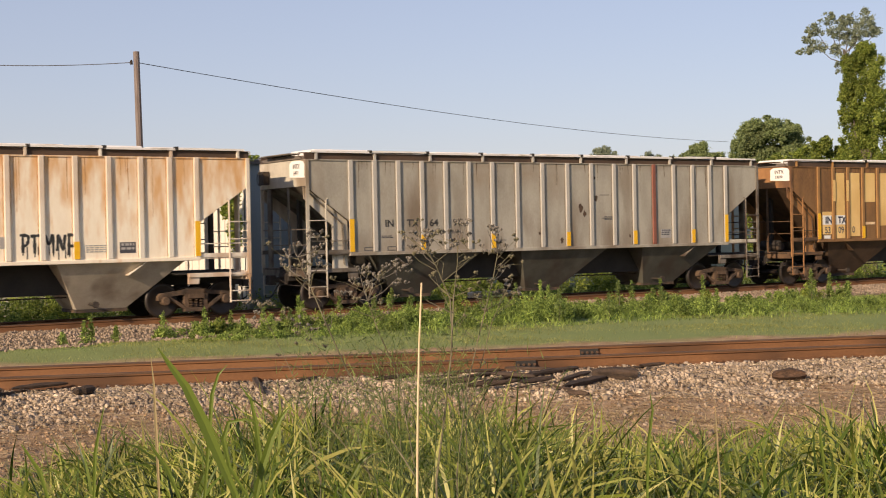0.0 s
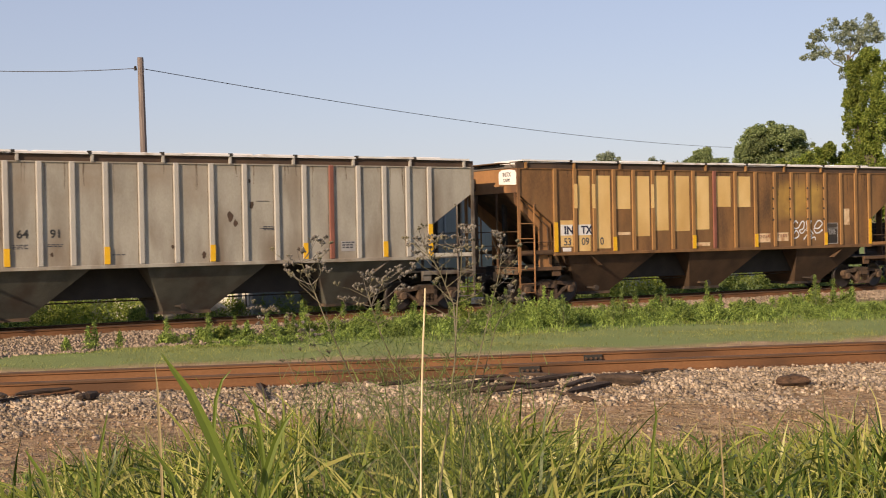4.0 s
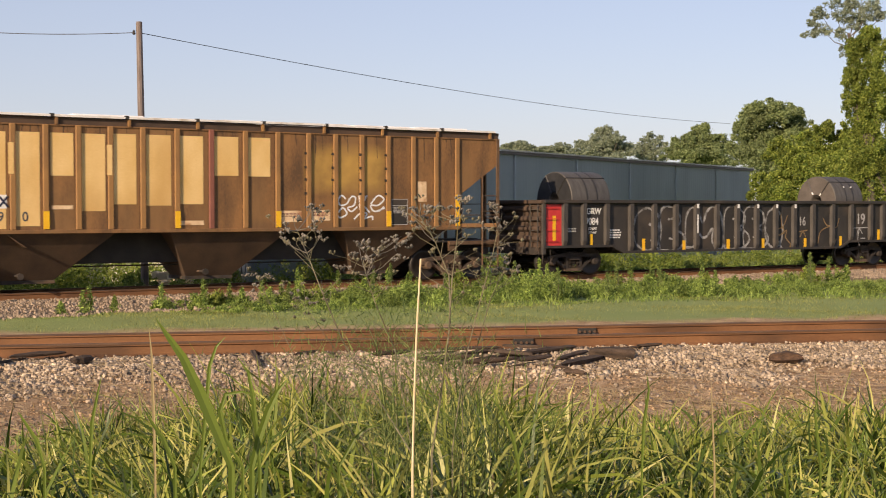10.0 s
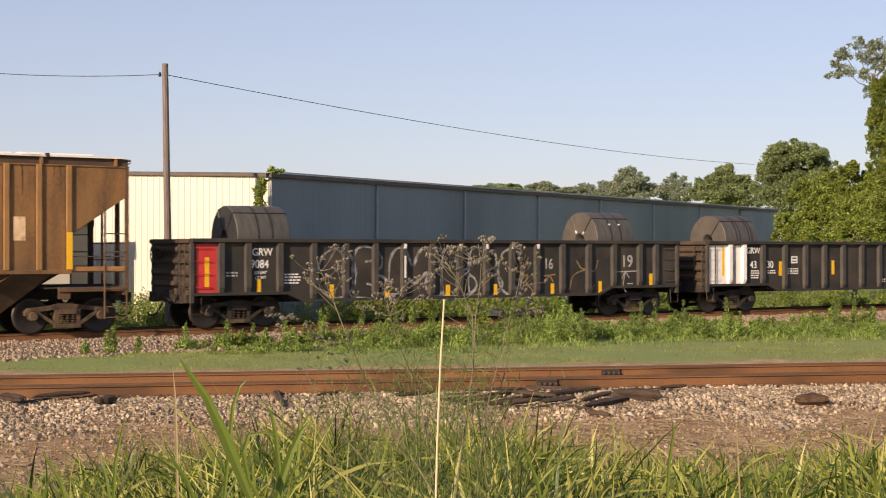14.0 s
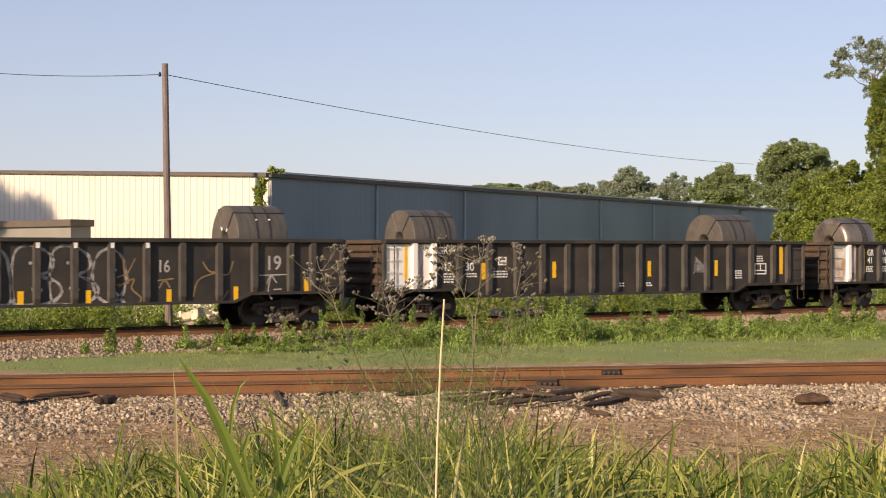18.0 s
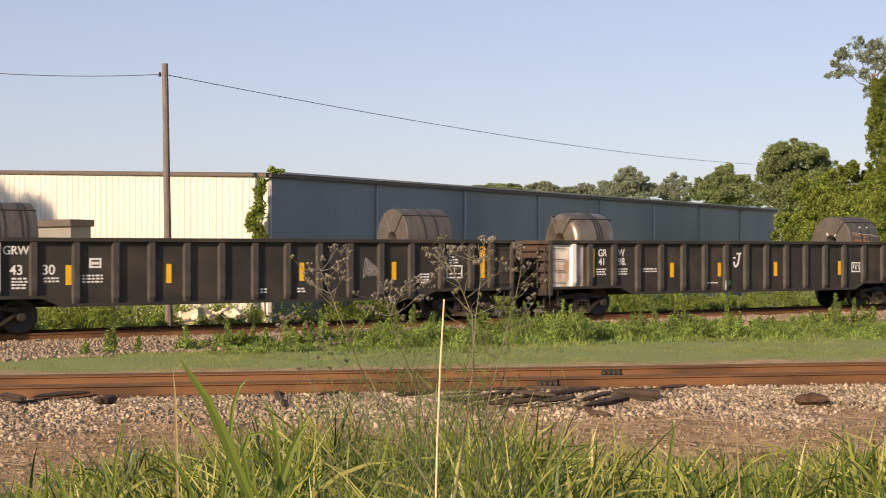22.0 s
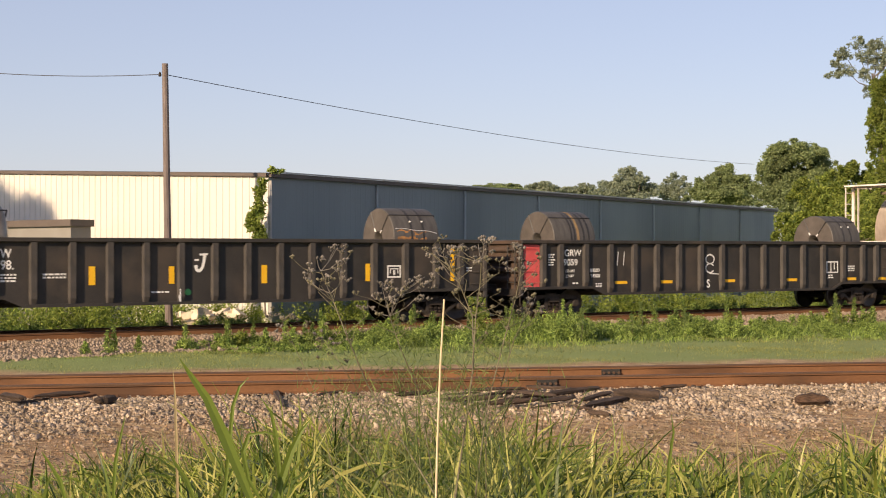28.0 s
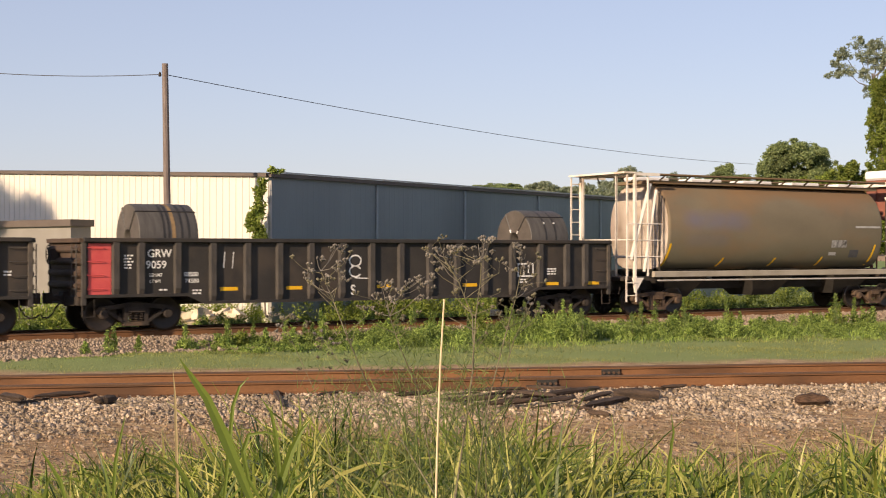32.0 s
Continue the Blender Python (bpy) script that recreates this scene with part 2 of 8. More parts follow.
M = dict(
    ballast=surface("ballast", (0.26, 0.19, 0.13), (0.40, 0.31, 0.225), 0.9, 2.0, 0.6, fine=30, vary=0.28),
    stone=surface("stone", (0.26, 0.19, 0.125), (0.54, 0.425, 0.305), 0.9, 1.6, 0.4, vary=0.50),
    rail=surface("rail_rust", (0.15, 0.066, 0.026), (0.225, 0.104, 0.041), 0.85, 2.0, 0.15, stretch=(0.4, 1, 1), stain=(0.095, 0.045, 0.02), amount=0.43),
    railhead=surface("rail_head", (0.075, 0.040, 0.022), (0.12, 0.066, 0.036), 0.8, 2.0, 0.1),
    tie=surface("creosoted_wood", (0.06, 0.045, 0.035), (0.15, 0.12, 0.09), 0.95, 4, 0.6, stretch=(1, 8, 1)),
    black=surface("weathered_black_paint", (0.021, 0.0185, 0.0165), (0.040, 0.034, 0.029), 0.72, 1.2, 0.08, stain=(0.058, 0.044, 0.033), amount=0.42),
    blackpost=surface("scuffed_black_posts", (0.038, 0.033, 0.029), (0.070, 0.061, 0.053), 0.7, 2.5, 0.08, stain=(0.10, 0.08, 0.06), amount=0.45),
    inner=surface("rusty_inside", (0.055, 0.036, 0.025), (0.10, 0.06, 0.038), 0.85, 1.5, 0.2),
    # grime with a lighter stain low down, painting trucks shaded above, lit below
    gear=surface("grimy_iron", (0.022, 0.018, 0.015), (0.052, 0.039, 0.030), 0.85, 3, 0.2, stain=(0.12, 0.078, 0.048), amount=0.40, rise=(0.1, 0.8, -0.10)),
    frame=surface("dusty_side_frames", (0.060, 0.038, 0.024), (0.145, 0.092, 0.055), 0.85, 4, 0.3, stain=(0.035, 0.026, 0.02), amount=0.42),
    wheel=surface("wheel_steel", (0.022, 0.017, 0.014), (0.040, 0.030, 0.023), 0.45, 3, 0.1, metal=0.3),
    tread=surface("worn_tread", (0.22, 0.20, 0.18), (0.32, 0.30, 0.27), 0.4, 3, 0.05, metal=0.8),
    white=surface("scuffed_white_paint", (0.82, 0.76, 0.69), (0.88, 0.84, 0.78), 0.6, 2, 0.08, stain=(0.46, 0.34, 0.24), amount=0.22),
    dirtywhite=surface("rust_stained_white_paint", (0.66, 0.58, 0.50), (0.84, 0.78, 0.70), 0.65, 3, 0.08, stretch=(1, 1, 0.5), stain=(0.40, 0.26, 0.17), amount=0.45),
    scuffed=surface("scuffed_grey_pink_paint", (0.26, 0.20, 0.185), (0.40, 0.32, 0.30), 0.7, 3, 0.08, stretch=(1.5, 1, 0.5), stain=(0.58, 0.48, 0.45), amount=0.40),
    red=surface("red_paint", (0.50, 0.03, 0.028), (0.62, 0.05, 0.045), 0.55, 2, 0.05),
    pinkred=surface("faded_red_paint", (0.56, 0.07, 0.07), (0.66, 0.11, 0.10), 0.55, 2, 0.05),
    yellow=surface("yellow_reflective_tape", (0.80, 0.42, 0.01), (0.86, 0.50, 0.02), 0.4, 6, 0.02),
    letter=surface("white_lettering", (0.74, 0.72, 0.68), (0.82, 0.80, 0.76), 0.6, 6, 0.02),
    darkletter=surface("dark_lettering", (0.05, 0.05, 0.06), (0.08, 0.08, 0.09), 0.6, 6, 0.02),
    blueletter=surface("navy_lettering", (0.009, 0.012, 0.036), (0.014, 0.018, 0.05), 0.6, 6, 0.02),
    chalk=surface("faded_spray_paint", (0.30, 0.29, 0.28), (0.44, 0.42, 0.40), 0.8, 3, 0.02),
    spraywhite=surface("white_spray_paint", (0.70, 0.70, 0.70), (0.82, 0.82, 0.82), 0.7, 6, 0.02),
    sprayblack=surface("black_spray_paint", (0.02, 0.02, 0.02), (0.05, 0.05, 0.05), 0.7, 6, 0.02),
    gray=surface("weathered_gray_paint", (0.30, 0.275, 0.226), (0.43, 0.40, 0.335), 0.75, 2.2, 0.1, stretch=(1, 1, 0.3), stain=(0.21, 0.165, 0.12), amount=0.38, rise=(1.6, 4.5, -0.06), soft_edge=0.12),
    graypost=surface("light_gray_posts", (0.38, 0.355, 0.315), (0.51, 0.48, 0.43), 0.65, 2, 0.06, stretch=(1, 1, 0.3), stain=(0.36, 0.32, 0.28), amount=0.38),
    redprimer=surface("red_primer", (0.20, 0.07, 0.045), (0.27, 0.10, 0.07), 0.75, 2, 0.06),
    cream=surface("cream_paint_with_rust", (0.83, 0.72, 0.56), (0.89, 0.80, 0.65), 0.7, 6.5, 0.06, stretch=(1, 1, 0.26), stain=(0.66, 0.38, 0.17), amount=0.43, rise=(1.9, 4.3, 0.17), soft_edge=0.17),
    creampost=surface("cream_posts", (0.66, 0.59, 0.49), (0.80, 0.74, 0.64), 0.65, 2, 0.05, stretch=(1, 1, 0.3), stain=(0.46, 0.27, 0.14), amount=0.43, soft_edge=0.14),
    brown=surface("weathered_brown_paint", (0.105, 0.056, 0.026), (0.29, 0.143, 0.05), 0.75, 1.9, 0.1, stretch=(1, 1, 0.25), stain=(0.235, 0.125, 0.048), amount=0.44, rise=(1.6, 4.5, -0.05)),
    brownpost=surface("rusty_brown_posts", (0.26, 0.132, 0.045), (0.37, 0.195, 0.066), 0.7, 2, 0.08, stretch=(1, 1, 0.3), stain=(0.15, 0.08, 0.04), amount=0.42),
    tan=surface("tan_paint_patch", (0.67, 0.42, 0.14), (0.82, 0.57, 0.25), 0.7, 1.3, 0.05, stretch=(1, 1, 0.6), stain=(0.56, 0.33, 0.11), amount=0.38, soft_edge=0.16),
    ochre=surface("worn_ochre_paint", (0.32, 0.18, 0.05), (0.52, 0.30, 0.075), 0.75, 0.9, 0.06, stretch=(1, 1, 0.8), stain=(0.20, 0.115, 0.055), amount=0.45),
    roofwhite=surface("white_roof_paint", (0.72, 0.69, 0.65), (0.82, 0.80, 0.76), 0.7, 2, 0.05, stain=(0.45, 0.38, 0.30), amount=0.35),
    brownend=surface("rusty_orange_end_paint", (0.26, 0.125, 0.048), (0.40, 0.20, 0.075), 0.75, 2.0, 0.1, stretch=(1, 1, 0.4), stain=(0.14, 0.07, 0.035), amount=0.40),
    grayend=surface("pale_end_paint", (0.42, 0.38, 0.31), (0.58, 0.53, 0.44), 0.75, 2.0, 0.1, stretch=(1, 1, 0.4), stain=(0.26, 0.20, 0.14), amount=0.42),
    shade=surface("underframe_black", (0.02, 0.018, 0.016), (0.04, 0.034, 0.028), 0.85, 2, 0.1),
    taupe=surface("taupe_tank_paint", (0.135, 0.112, 0.075), (0.185, 0.150, 0.098), 0.85, 0.8, 0.05, stretch=(0.5, 1, 1), stain=(0.20, 0.125, 0.065), amount=0.45, rise=(1.5, 4.4, 0.12)),
    endwhite=surface("off_white_end_paint", (0.74, 0.66, 0.56), (0.82, 0.75, 0.66), 0.6, 1.5, 0.06, stain=(0.55, 0.42, 0.30), amount=0.38),
    endcream=surface("dull_cream_end_sheet", (0.66, 0.55, 0.45), (0.78, 0.67, 0.56), 0.75, 1.2, 0.06, stretch=(1, 1, 0.4), stain=(0.36, 0.27, 0.20), amount=0.45),
    coil=surface("coil_steel", (0.082, 0.074, 0.064), (0.138, 0.124, 0.107), 0.55, 2.0, 0.05, metal=0.35, stretch=(6, 1, 1)),
    coilshade=surface("black_coil_edge", (0.022, 0.022, 0.023), (0.045, 0.043, 0.042), 0.6, 3, 0.1, metal=0.35),
    coilend=surface("coil_edge", (0.10, 0.083, 0.068), (0.155, 0.13, 0.107), 0.6, 3, 0.1, metal=0.35),
    coilbright=surface("bright_coil_wrap", (0.20, 0.165, 0.125), (0.31, 0.26, 0.205), 0.36, 2, 0.08, metal=0.6, stain=(0.14, 0.10, 0.075), amount=0.45),
    band=surface("strapping", (0.02, 0.02, 0.02), (0.04, 0.035, 0.03), 0.5, 6, 0.02),
    wire=surface("weathered_wire", (0.05, 0.048, 0.05), (0.08, 0.076, 0.08), 0.6, 6, 0.02),
    wood=surface("weathered_pole_wood", (0.135, 0.105, 0.092), (0.235, 0.19, 0.168), 0.9, 3, 0.4, stretch=(6, 6, 0.5)),
    wallwhite=surface("white_metal_cladding", (0.64, 0.60, 0.52), (0.70, 0.66, 0.58), 0.5, 0.3, 0.02, stretch=(1, 1, 0.4)),
    wallblue=surface("blue_grey_metal_cladding", (0.225, 0.252, 0.252), (0.275, 0.305, 0.302), 0.55, 0.3, 0.03, stretch=(1, 1, 0.3), stain=(0.195, 0.22, 0.222), amount=0.42),
    joint=surface("pale_downpipe", (0.27, 0.31, 0.32), (0.33, 0.37, 0.38), 0.5, 2, 0.02),
    eave=surface("brown_eave_trim", (0.10, 0.075, 0.06), (0.14, 0.11, 0.09), 0.6, 1, 0.05),
    roofmetal=surface("roof_sheet", (0.30, 0.30, 0.29), (0.40, 0.40, 0.38), 0.5, 0.5, 0.04),
    grass=leafy("grass_blades", (0.045, 0.085, 0.012), (0.40, 0.42, 0.10), 0.40, 0.2, patch=0.22,
                tones=((0.0, (0.030, 0.056, 0.009)), (0.30, (0.10, 0.145, 0.022)), (0.65, (0.25, 0.275, 0.05)), (1.0, (0.47, 0.435, 0.14)))),
    drygrass=leafy("dry_grass", (0.36, 0.27, 0.13), (0.50, 0.40, 0.22)),
    weed=leafy("weed_leaves", (0.055, 0.105, 0.024), (0.36, 0.455, 0.105), 0.55, 0.32, patch=0.40, grain=1.3),
    leaf=leafy("tree_leaves", (0.135, 0.185, 0.075), (0.37, 0.43, 0.19), 0.6, 0.45, patch=0.30, grain=0.45),
    vine=leafy("vine_leaves", (0.075, 0.13, 0.022), (0.36, 0.41, 0.085), patch=0.34, grain=0.7),
    paleleaf=leafy("pale_leaves", (0.22, 0.265, 0.175), (0.43, 0.475, 0.34), 0.6, 0.5),
    bark=surface("bark", (0.10, 0.08, 0.06), (0.18, 0.15, 0.12), 0.95, 5, 0.6),
    deadwood=surface("grey_dead_wood", (0.026, 0.018, 0.013), (0.105, 0.068, 0.045), 0.95, 4, 0.6, stretch=(0.5, 4, 4)),
    shedwall=surface("shed_wall", (0.22, 0.20, 0.175), (0.28, 0.26, 0.23), 0.8, 0.8, 0.05),
    dryweed=surface("dry_weed_stem", (0.11, 0.10, 0.058), (0.22, 0.19, 0.115), 0.9, 8, 0.1),
    turfblade=leafy("turf_blades", (0.16, 0.185, 0.045), (0.42, 0.41, 0.14), 0.8, 0.35, patch=0.36),
    roofshade=surface("grimy_roof", (0.10, 0.08, 0.065), (0.17, 0.14, 0.115), 0.8, 2, 0.1),
    feather=leafy("feathery_leaves", (0.075, 0.12, 0.035), (0.25, 0.31, 0.09)),
    seed=surface("dry_seed_heads", (0.105, 0.092, 0.074), (0.25, 0.22, 0.178), 0.95, 20, 0.3, vary=0.3),
    orange=surface("orange_rust", (0.34, 0.15, 0.045), (0.46, 0.22, 0.07), 0.8, 5, 0.1, stain=(0.24, 0.12, 0.05), amount=0.45),
    ghost=surface("worn_grey_spray", (0.17, 0.163, 0.15), (0.44, 0.42, 0.40), 0.8, 6.0, 0.02, stain=(0.06, 0.052, 0.046), amount=0.42),
    greenpaint=surface("green_paint", (0.05, 0.30, 0.08), (0.08, 0.40, 0.12), 0.6, 4, 0.02),
    goldghost=surface("worn_gold_spray", (0.165, 0.105, 0.05), (0.31, 0.20, 0.092), 0.8, 4, 0.02),
    # grimy end ironwork, also the painted shadow on the slope sheets
    grayshadegrime=surface("grimy_gray_ironwork", (0.11, 0.095, 0.078), (0.22, 0.19, 0.155), 0.8, 3, 0.1, stain=(0.075, 0.05, 0.034), amount=0.45),
    brownshadegrime=surface("grimy_brown_ironwork", (0.075, 0.043, 0.024), (0.15, 0.085, 0.043), 0.8, 3, 0.1),
    streak=surface("grime_streaks", (0.11, 0.078, 0.052), (0.21, 0.155, 0.105), 0.85, 6, 0.05, stretch=(1, 1, 0.2)),
    ruststreak=surface("rust_streaks", (0.36, 0.17, 0.06), (0.55, 0.29, 0.12), 0.85, 5, 0.05, stretch=(1, 1, 0.2)),
    darkstreak=surface("dark_rust_streaks", (0.055, 0.033, 0.02), (0.10, 0.06, 0.034), 0.85, 6, 0.05, stretch=(1, 1, 0.2)),
    greenstem=leafy("green_stems", (0.065, 0.10, 0.026), (0.24, 0.275, 0.088), 0.6, 0.15),
    palestick=surface("pale_dry_wood", (0.34, 0.25, 0.165), (0.52, 0.40, 0.28), 0.9, 5, 0.3),
    # brown and gray bays: grime plus shade under the sill, put into the colour
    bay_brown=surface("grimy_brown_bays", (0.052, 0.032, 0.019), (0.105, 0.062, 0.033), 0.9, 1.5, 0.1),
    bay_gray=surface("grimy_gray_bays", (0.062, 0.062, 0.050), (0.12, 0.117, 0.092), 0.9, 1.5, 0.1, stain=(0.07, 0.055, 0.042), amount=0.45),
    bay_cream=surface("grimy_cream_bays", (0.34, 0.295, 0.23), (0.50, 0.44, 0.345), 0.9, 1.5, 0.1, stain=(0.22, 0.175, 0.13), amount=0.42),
    clod=surface("dry_clods", (0.30, 0.19, 0.105), (0.48, 0.33, 0.20), 0.95, 7.0, 0.4, vary=0.3),
    rotwood=surface("rotten_brown_wood", (0.035, 0.021, 0.013), (0.13, 0.072, 0.042), 0.95, 9, 1.0, stretch=(0.6, 2, 2)),
    straw=surface("pale_straw", (0.62, 0.48, 0.28), (0.74, 0.60, 0.38), 0.7, 8, 0.1),
    oldprint=surface("faded_print_panel", (0.64, 0.43, 0.24), (0.80, 0.60, 0.38), 0.75, 5, 0.05, stain=(0.42, 0.20, 0.09), amount=0.40),
    rubble=surface("pale_rubble", (0.58, 0.48, 0.34), (0.76, 0.67, 0.52), 0.9, 3, 0.4, vary=0.2),
)



def worn_cloud(m, tone, x0, x1, z0, z1, soft, strength):
    """A soft-edged cloud of old paint or rust on a side, laid over the material's colour."""
    n, l = m.node_tree.nodes, m.node_tree.links
    s = n["Principled BSDF"]
    under = s.inputs["Base Color"].links[0].from_socket
    co, sp, nz = n.new("ShaderNodeTexCoord"), n.new("ShaderNodeSeparateXYZ"), n.new("ShaderNodeTexNoise")
    nz.inputs["Scale"].default_value, nz.inputs["Detail"].default_value = 1.8, 5
    l.new(co.outputs["Object"], nz.inputs["Vector"])
    l.new(co.outputs["Object"], sp.inputs[0])
    f = None
    for axis, a, b in ((0, x0, x1), (2, z0, z1)):
        for lo, hi in ((a - soft, a + soft), (b + soft, b - soft)):
            r = n.new("ShaderNodeMapRange")
            r.inputs[1].default_value, r.inputs[2].default_value = lo, hi
            l.new(sp.outputs[axis], r.inputs[0])
            if f is None:
                f = r.outputs[0]
            else:
                k = n.new("ShaderNodeMath")
                k.operation = "MULTIPLY"
                l.new(f, k.inputs[0])
                l.new(r.outputs[0], k.inputs[1])
                f = k.outputs[0]
    k, w = n.new("ShaderNodeMath"), n.new("ShaderNodeMapRange")
    k.operation = "MULTIPLY"
    w.inputs[1].default_value, w.inputs[2].default_value, w.inputs[3].default_value, w.inputs[4].default_value = 0.3, 0.6, strength * 0.5, strength
    l.new(nz.outputs[0], w.inputs[0])
    l.new(f, k.inputs[0])
    l.new(w.outputs[0], k.inputs[1])
    mx = n.new("ShaderNodeMix")
    mx.data_type = "RGBA"
    mx.inputs[7].default_value = (*tone, 1)
    l.new(k.outputs[0], mx.inputs[0])
    l.new(under, mx.inputs[6])
    l.new(mx.outputs[2], s.inputs["Base Color"])


worn_cloud(M["taupe"], (0.12, 0.13, 0.22), -4.6, -1.7, 3.02, 3.36, 0.28, 0.75)
worn_cloud(M["taupe"], (0.12, 0.125, 0.17), -4.5, -2.6, 2.42, 2.60, 0.22, 0.5)
worn_cloud(M["taupe"], (0.27, 0.15, 0.06), -3.6, -1.0, 3.85, 4.2, 0.45, 0.7)
worn_cloud(M["taupe"], (0.105, 0.105, 0.062), -5.6, 6.0, 1.5, 2.25, 0.5, 0.6)
worn_cloud(M["taupe"], (0.24, 0.135, 0.075), 2.4, 4.6, 3.6, 4.2, 0.5, 0.5)

# ================= mesh tools =================
def box(bm, x0, x1, y0, y1, z0, z1):
    v = [bm.verts.new((x, y, z)) for x in (x0, x1) for y in (y0, y1) for z in (z0, z1)]
    for a in ((0, 1, 3, 2), (4, 6, 7, 5), (0, 4, 5, 1), (2, 3, 7, 6), (0, 2, 6, 4), (1, 5, 7, 3)):
        bm.faces.new([v[i] for i in a])
    return bm


def prism(bm, pts, y0, y1):
    """A profile in x, z drawn along y."""
    a = [bm.verts.new((x, y0, z)) for x, z in pts]
    b = [bm.verts.new((x, y1, z)) for x, z in pts]
    n = len(pts)
    bm.faces.new(a)
    bm.faces.new(b[::-1])
    for i in range(n):
        bm.faces.new((a[i], b[i], b[(i + 1) % n], a[(i + 1) % n]))
    return bm


def frustum(bm, top, zt, bottom, zb):
    """top and bottom: x0, x1, y0, y1."""
    v = [bm.verts.new((x, y, z)) for (x0, x1, y0, y1), z in ((bottom, zb), (top, zt)) for x, y in ((x0, y0), (x1, y0), (x1, y1), (x0, y1))]
    for a in ((3, 2, 1, 0), (4, 5, 6, 7), (0, 1, 5, 4), (1, 2, 6, 5), (2, 3, 7, 6), (3, 0, 4, 7)):
        bm.faces.new([v[i] for i in a])
    return bm


def tube(bm, pts, r, n=6, r1=None):
    """A round bar through the points."""
    pts = [Vector(p) for p in pts]
    rings = []
    for i, p in enumerate(pts):
        d = (pts[min(i + 1, len(pts) - 1)] - pts[max(i - 1, 0)]).normalized()
        s = d.cross(Vector((0, 0, 1)) if abs(d.z) < 0.9 else Vector((1, 0, 0))).normalized()
        t = d.cross(s)
        k = r if r1 is None else r + (r1 - r) * i / (len(pts) - 1)
        rings.append([bm.verts.new(p + (s * math.cos(a) + t * math.sin(a)) * k) for a in (2 * math.pi * j / n for j in range(n))])
    for a, b in zip(rings, rings[1:]):
        for j in range(n):
            bm.faces.new((a[j], a[(j + 1) % n], b[(j + 1) % n], b[j]))
    bm.faces.new(rings[0][::-1])
    bm.faces.new(rings[-1])
    return bm


def lathe(bm, prof, n=24, axis="y", c=(0, 0, 0)):
    """A profile of (radius, place on the axis) turned about the axis."""
    rings = []
    for r, y in prof:
        ring = []
        for j in range(n):
            a = 2 * math.pi * j / n
            p = (r * math.cos(a), y, r * math.sin(a)) if axis == "y" else (y, r * math.cos(a), r * math.sin(a)) if axis == "x" else (r * math.cos(a), r * math.sin(a), y)
            ring.append(bm.verts.new(Vector(p) + Vector(c)))
        rings.append(ring)
    for a, b in zip(rings, rings[1:]):
        for j in range(n):
            bm.faces.new((a[j], b[j], b[(j + 1) % n], a[(j + 1) % n]))
    return bm


def mesh_of(name, bm, material, bevel=0.0):
    if bevel:
        bmesh.ops.bevel(bm, geom=list(bm.edges), offset=bevel, segments=1, affect="EDGES", clamp_overlap=True)
    bmesh.ops.recalc_face_normals(bm, faces=bm.faces)
    me = bpy.data.meshes.new(name)
    bm.to_mesh(me)
    bm.free()
    me.materials.append(material)
    return me


def part(name, bm, material, parent=None, label="", bevel=0.0, at=None):
    ob = new(name, mesh_of(name, bm, material, bevel))
    if parent:
        ob.parent = parent
    if at is not None:
        ob.matrix_basis = at
    return tagged(ob, label)


def again(ob, m, parent=None):
    """Another part on the same mesh."""
    o = new(ob.name.split(".")[0], ob.data)
    o.parent = parent or ob.parent
    o.matrix_basis = m
    return o


def thing(name, label, category, group="", at=None):
    e = new(name)
    e.empty_display_size = 0.2
    if at is not None:
        e.matrix_basis = at
    return tagged(e, label, category, group)


def bm_new():
    return bmesh.new()


def mesh_np(name, verts, faces, material):
    me = bpy.data.meshes.new(name)
    verts = np.asarray(verts, dtype=np.float32).reshape(-1, 3)
    faces = np.asarray(faces, dtype=np.int32)
    k = faces.shape[1]
    me.vertices.add(len(verts))
    me.vertices.foreach_set("co", verts.ravel())
    me.loops.add(faces.size)
    me.loops.foreach_set("vertex_index", faces.ravel())
    me.polygons.add(len(faces))
    me.polygons.foreach_set("loop_start", np.arange(0, faces.size, k, dtype=np.int32))
    me.update(calc_edges=True)
    me.materials.append(material)
    return me


def words(text, size, material, parent, at, stretch=1.0, name="lettering", label="", bold=0.014):
    """Flat letters, facing the viewer's side of the car."""
    cu = bpy.data.curves.new("letters", "FONT")
    cu.body, cu.size, cu.align_x, cu.align_y = text, size, "LEFT", "BOTTOM_BASELINE"
    cu.extrude = 0.002
    cu.offset = size * bold
    tmp = new("letters", cu)
    dg = bpy.context.evaluated_depsgraph_get()
    me = bpy.data.meshes.new_from_object(tmp.evaluated_get(dg))
    bpy.data.objects.remove(tmp)
    bpy.data.curves.remove(cu)
    me.materials.clear()
    me.materials.append(material)
    x, y, z = at
    me.transform(Matrix.Translation((x, y, z)) @ Matrix.Rotation(radians(90), 4, "X") @ Matrix.Diagonal((stretch, 1, 1, 1)))
    ob = new(name, me)
    ob.parent = parent
    return tagged(ob, label)


def bars(rows, material, parent, y, name="small_lettering"):
    """Lettering too small to read: short bars. rows: x0, x1, z, height."""
    bm = bm_new()
    for x0, x1, z, h in rows:
        box(bm, x0, x1, y - 0.003, y, z, z + h)
    return part(name, bm, material, parent)


# ================= plan =================
TH = radians(32.08)                      # the train's track
TDIR, TNOR = Vector((math.cos(TH), math.sin(TH), 0)), Vector((-math.sin(TH), math.cos(TH), 0))
TRACK0 = Vector((0, 41.03, 0)) + TNOR * 1.55
NH = radians(9.9)                        # the near track
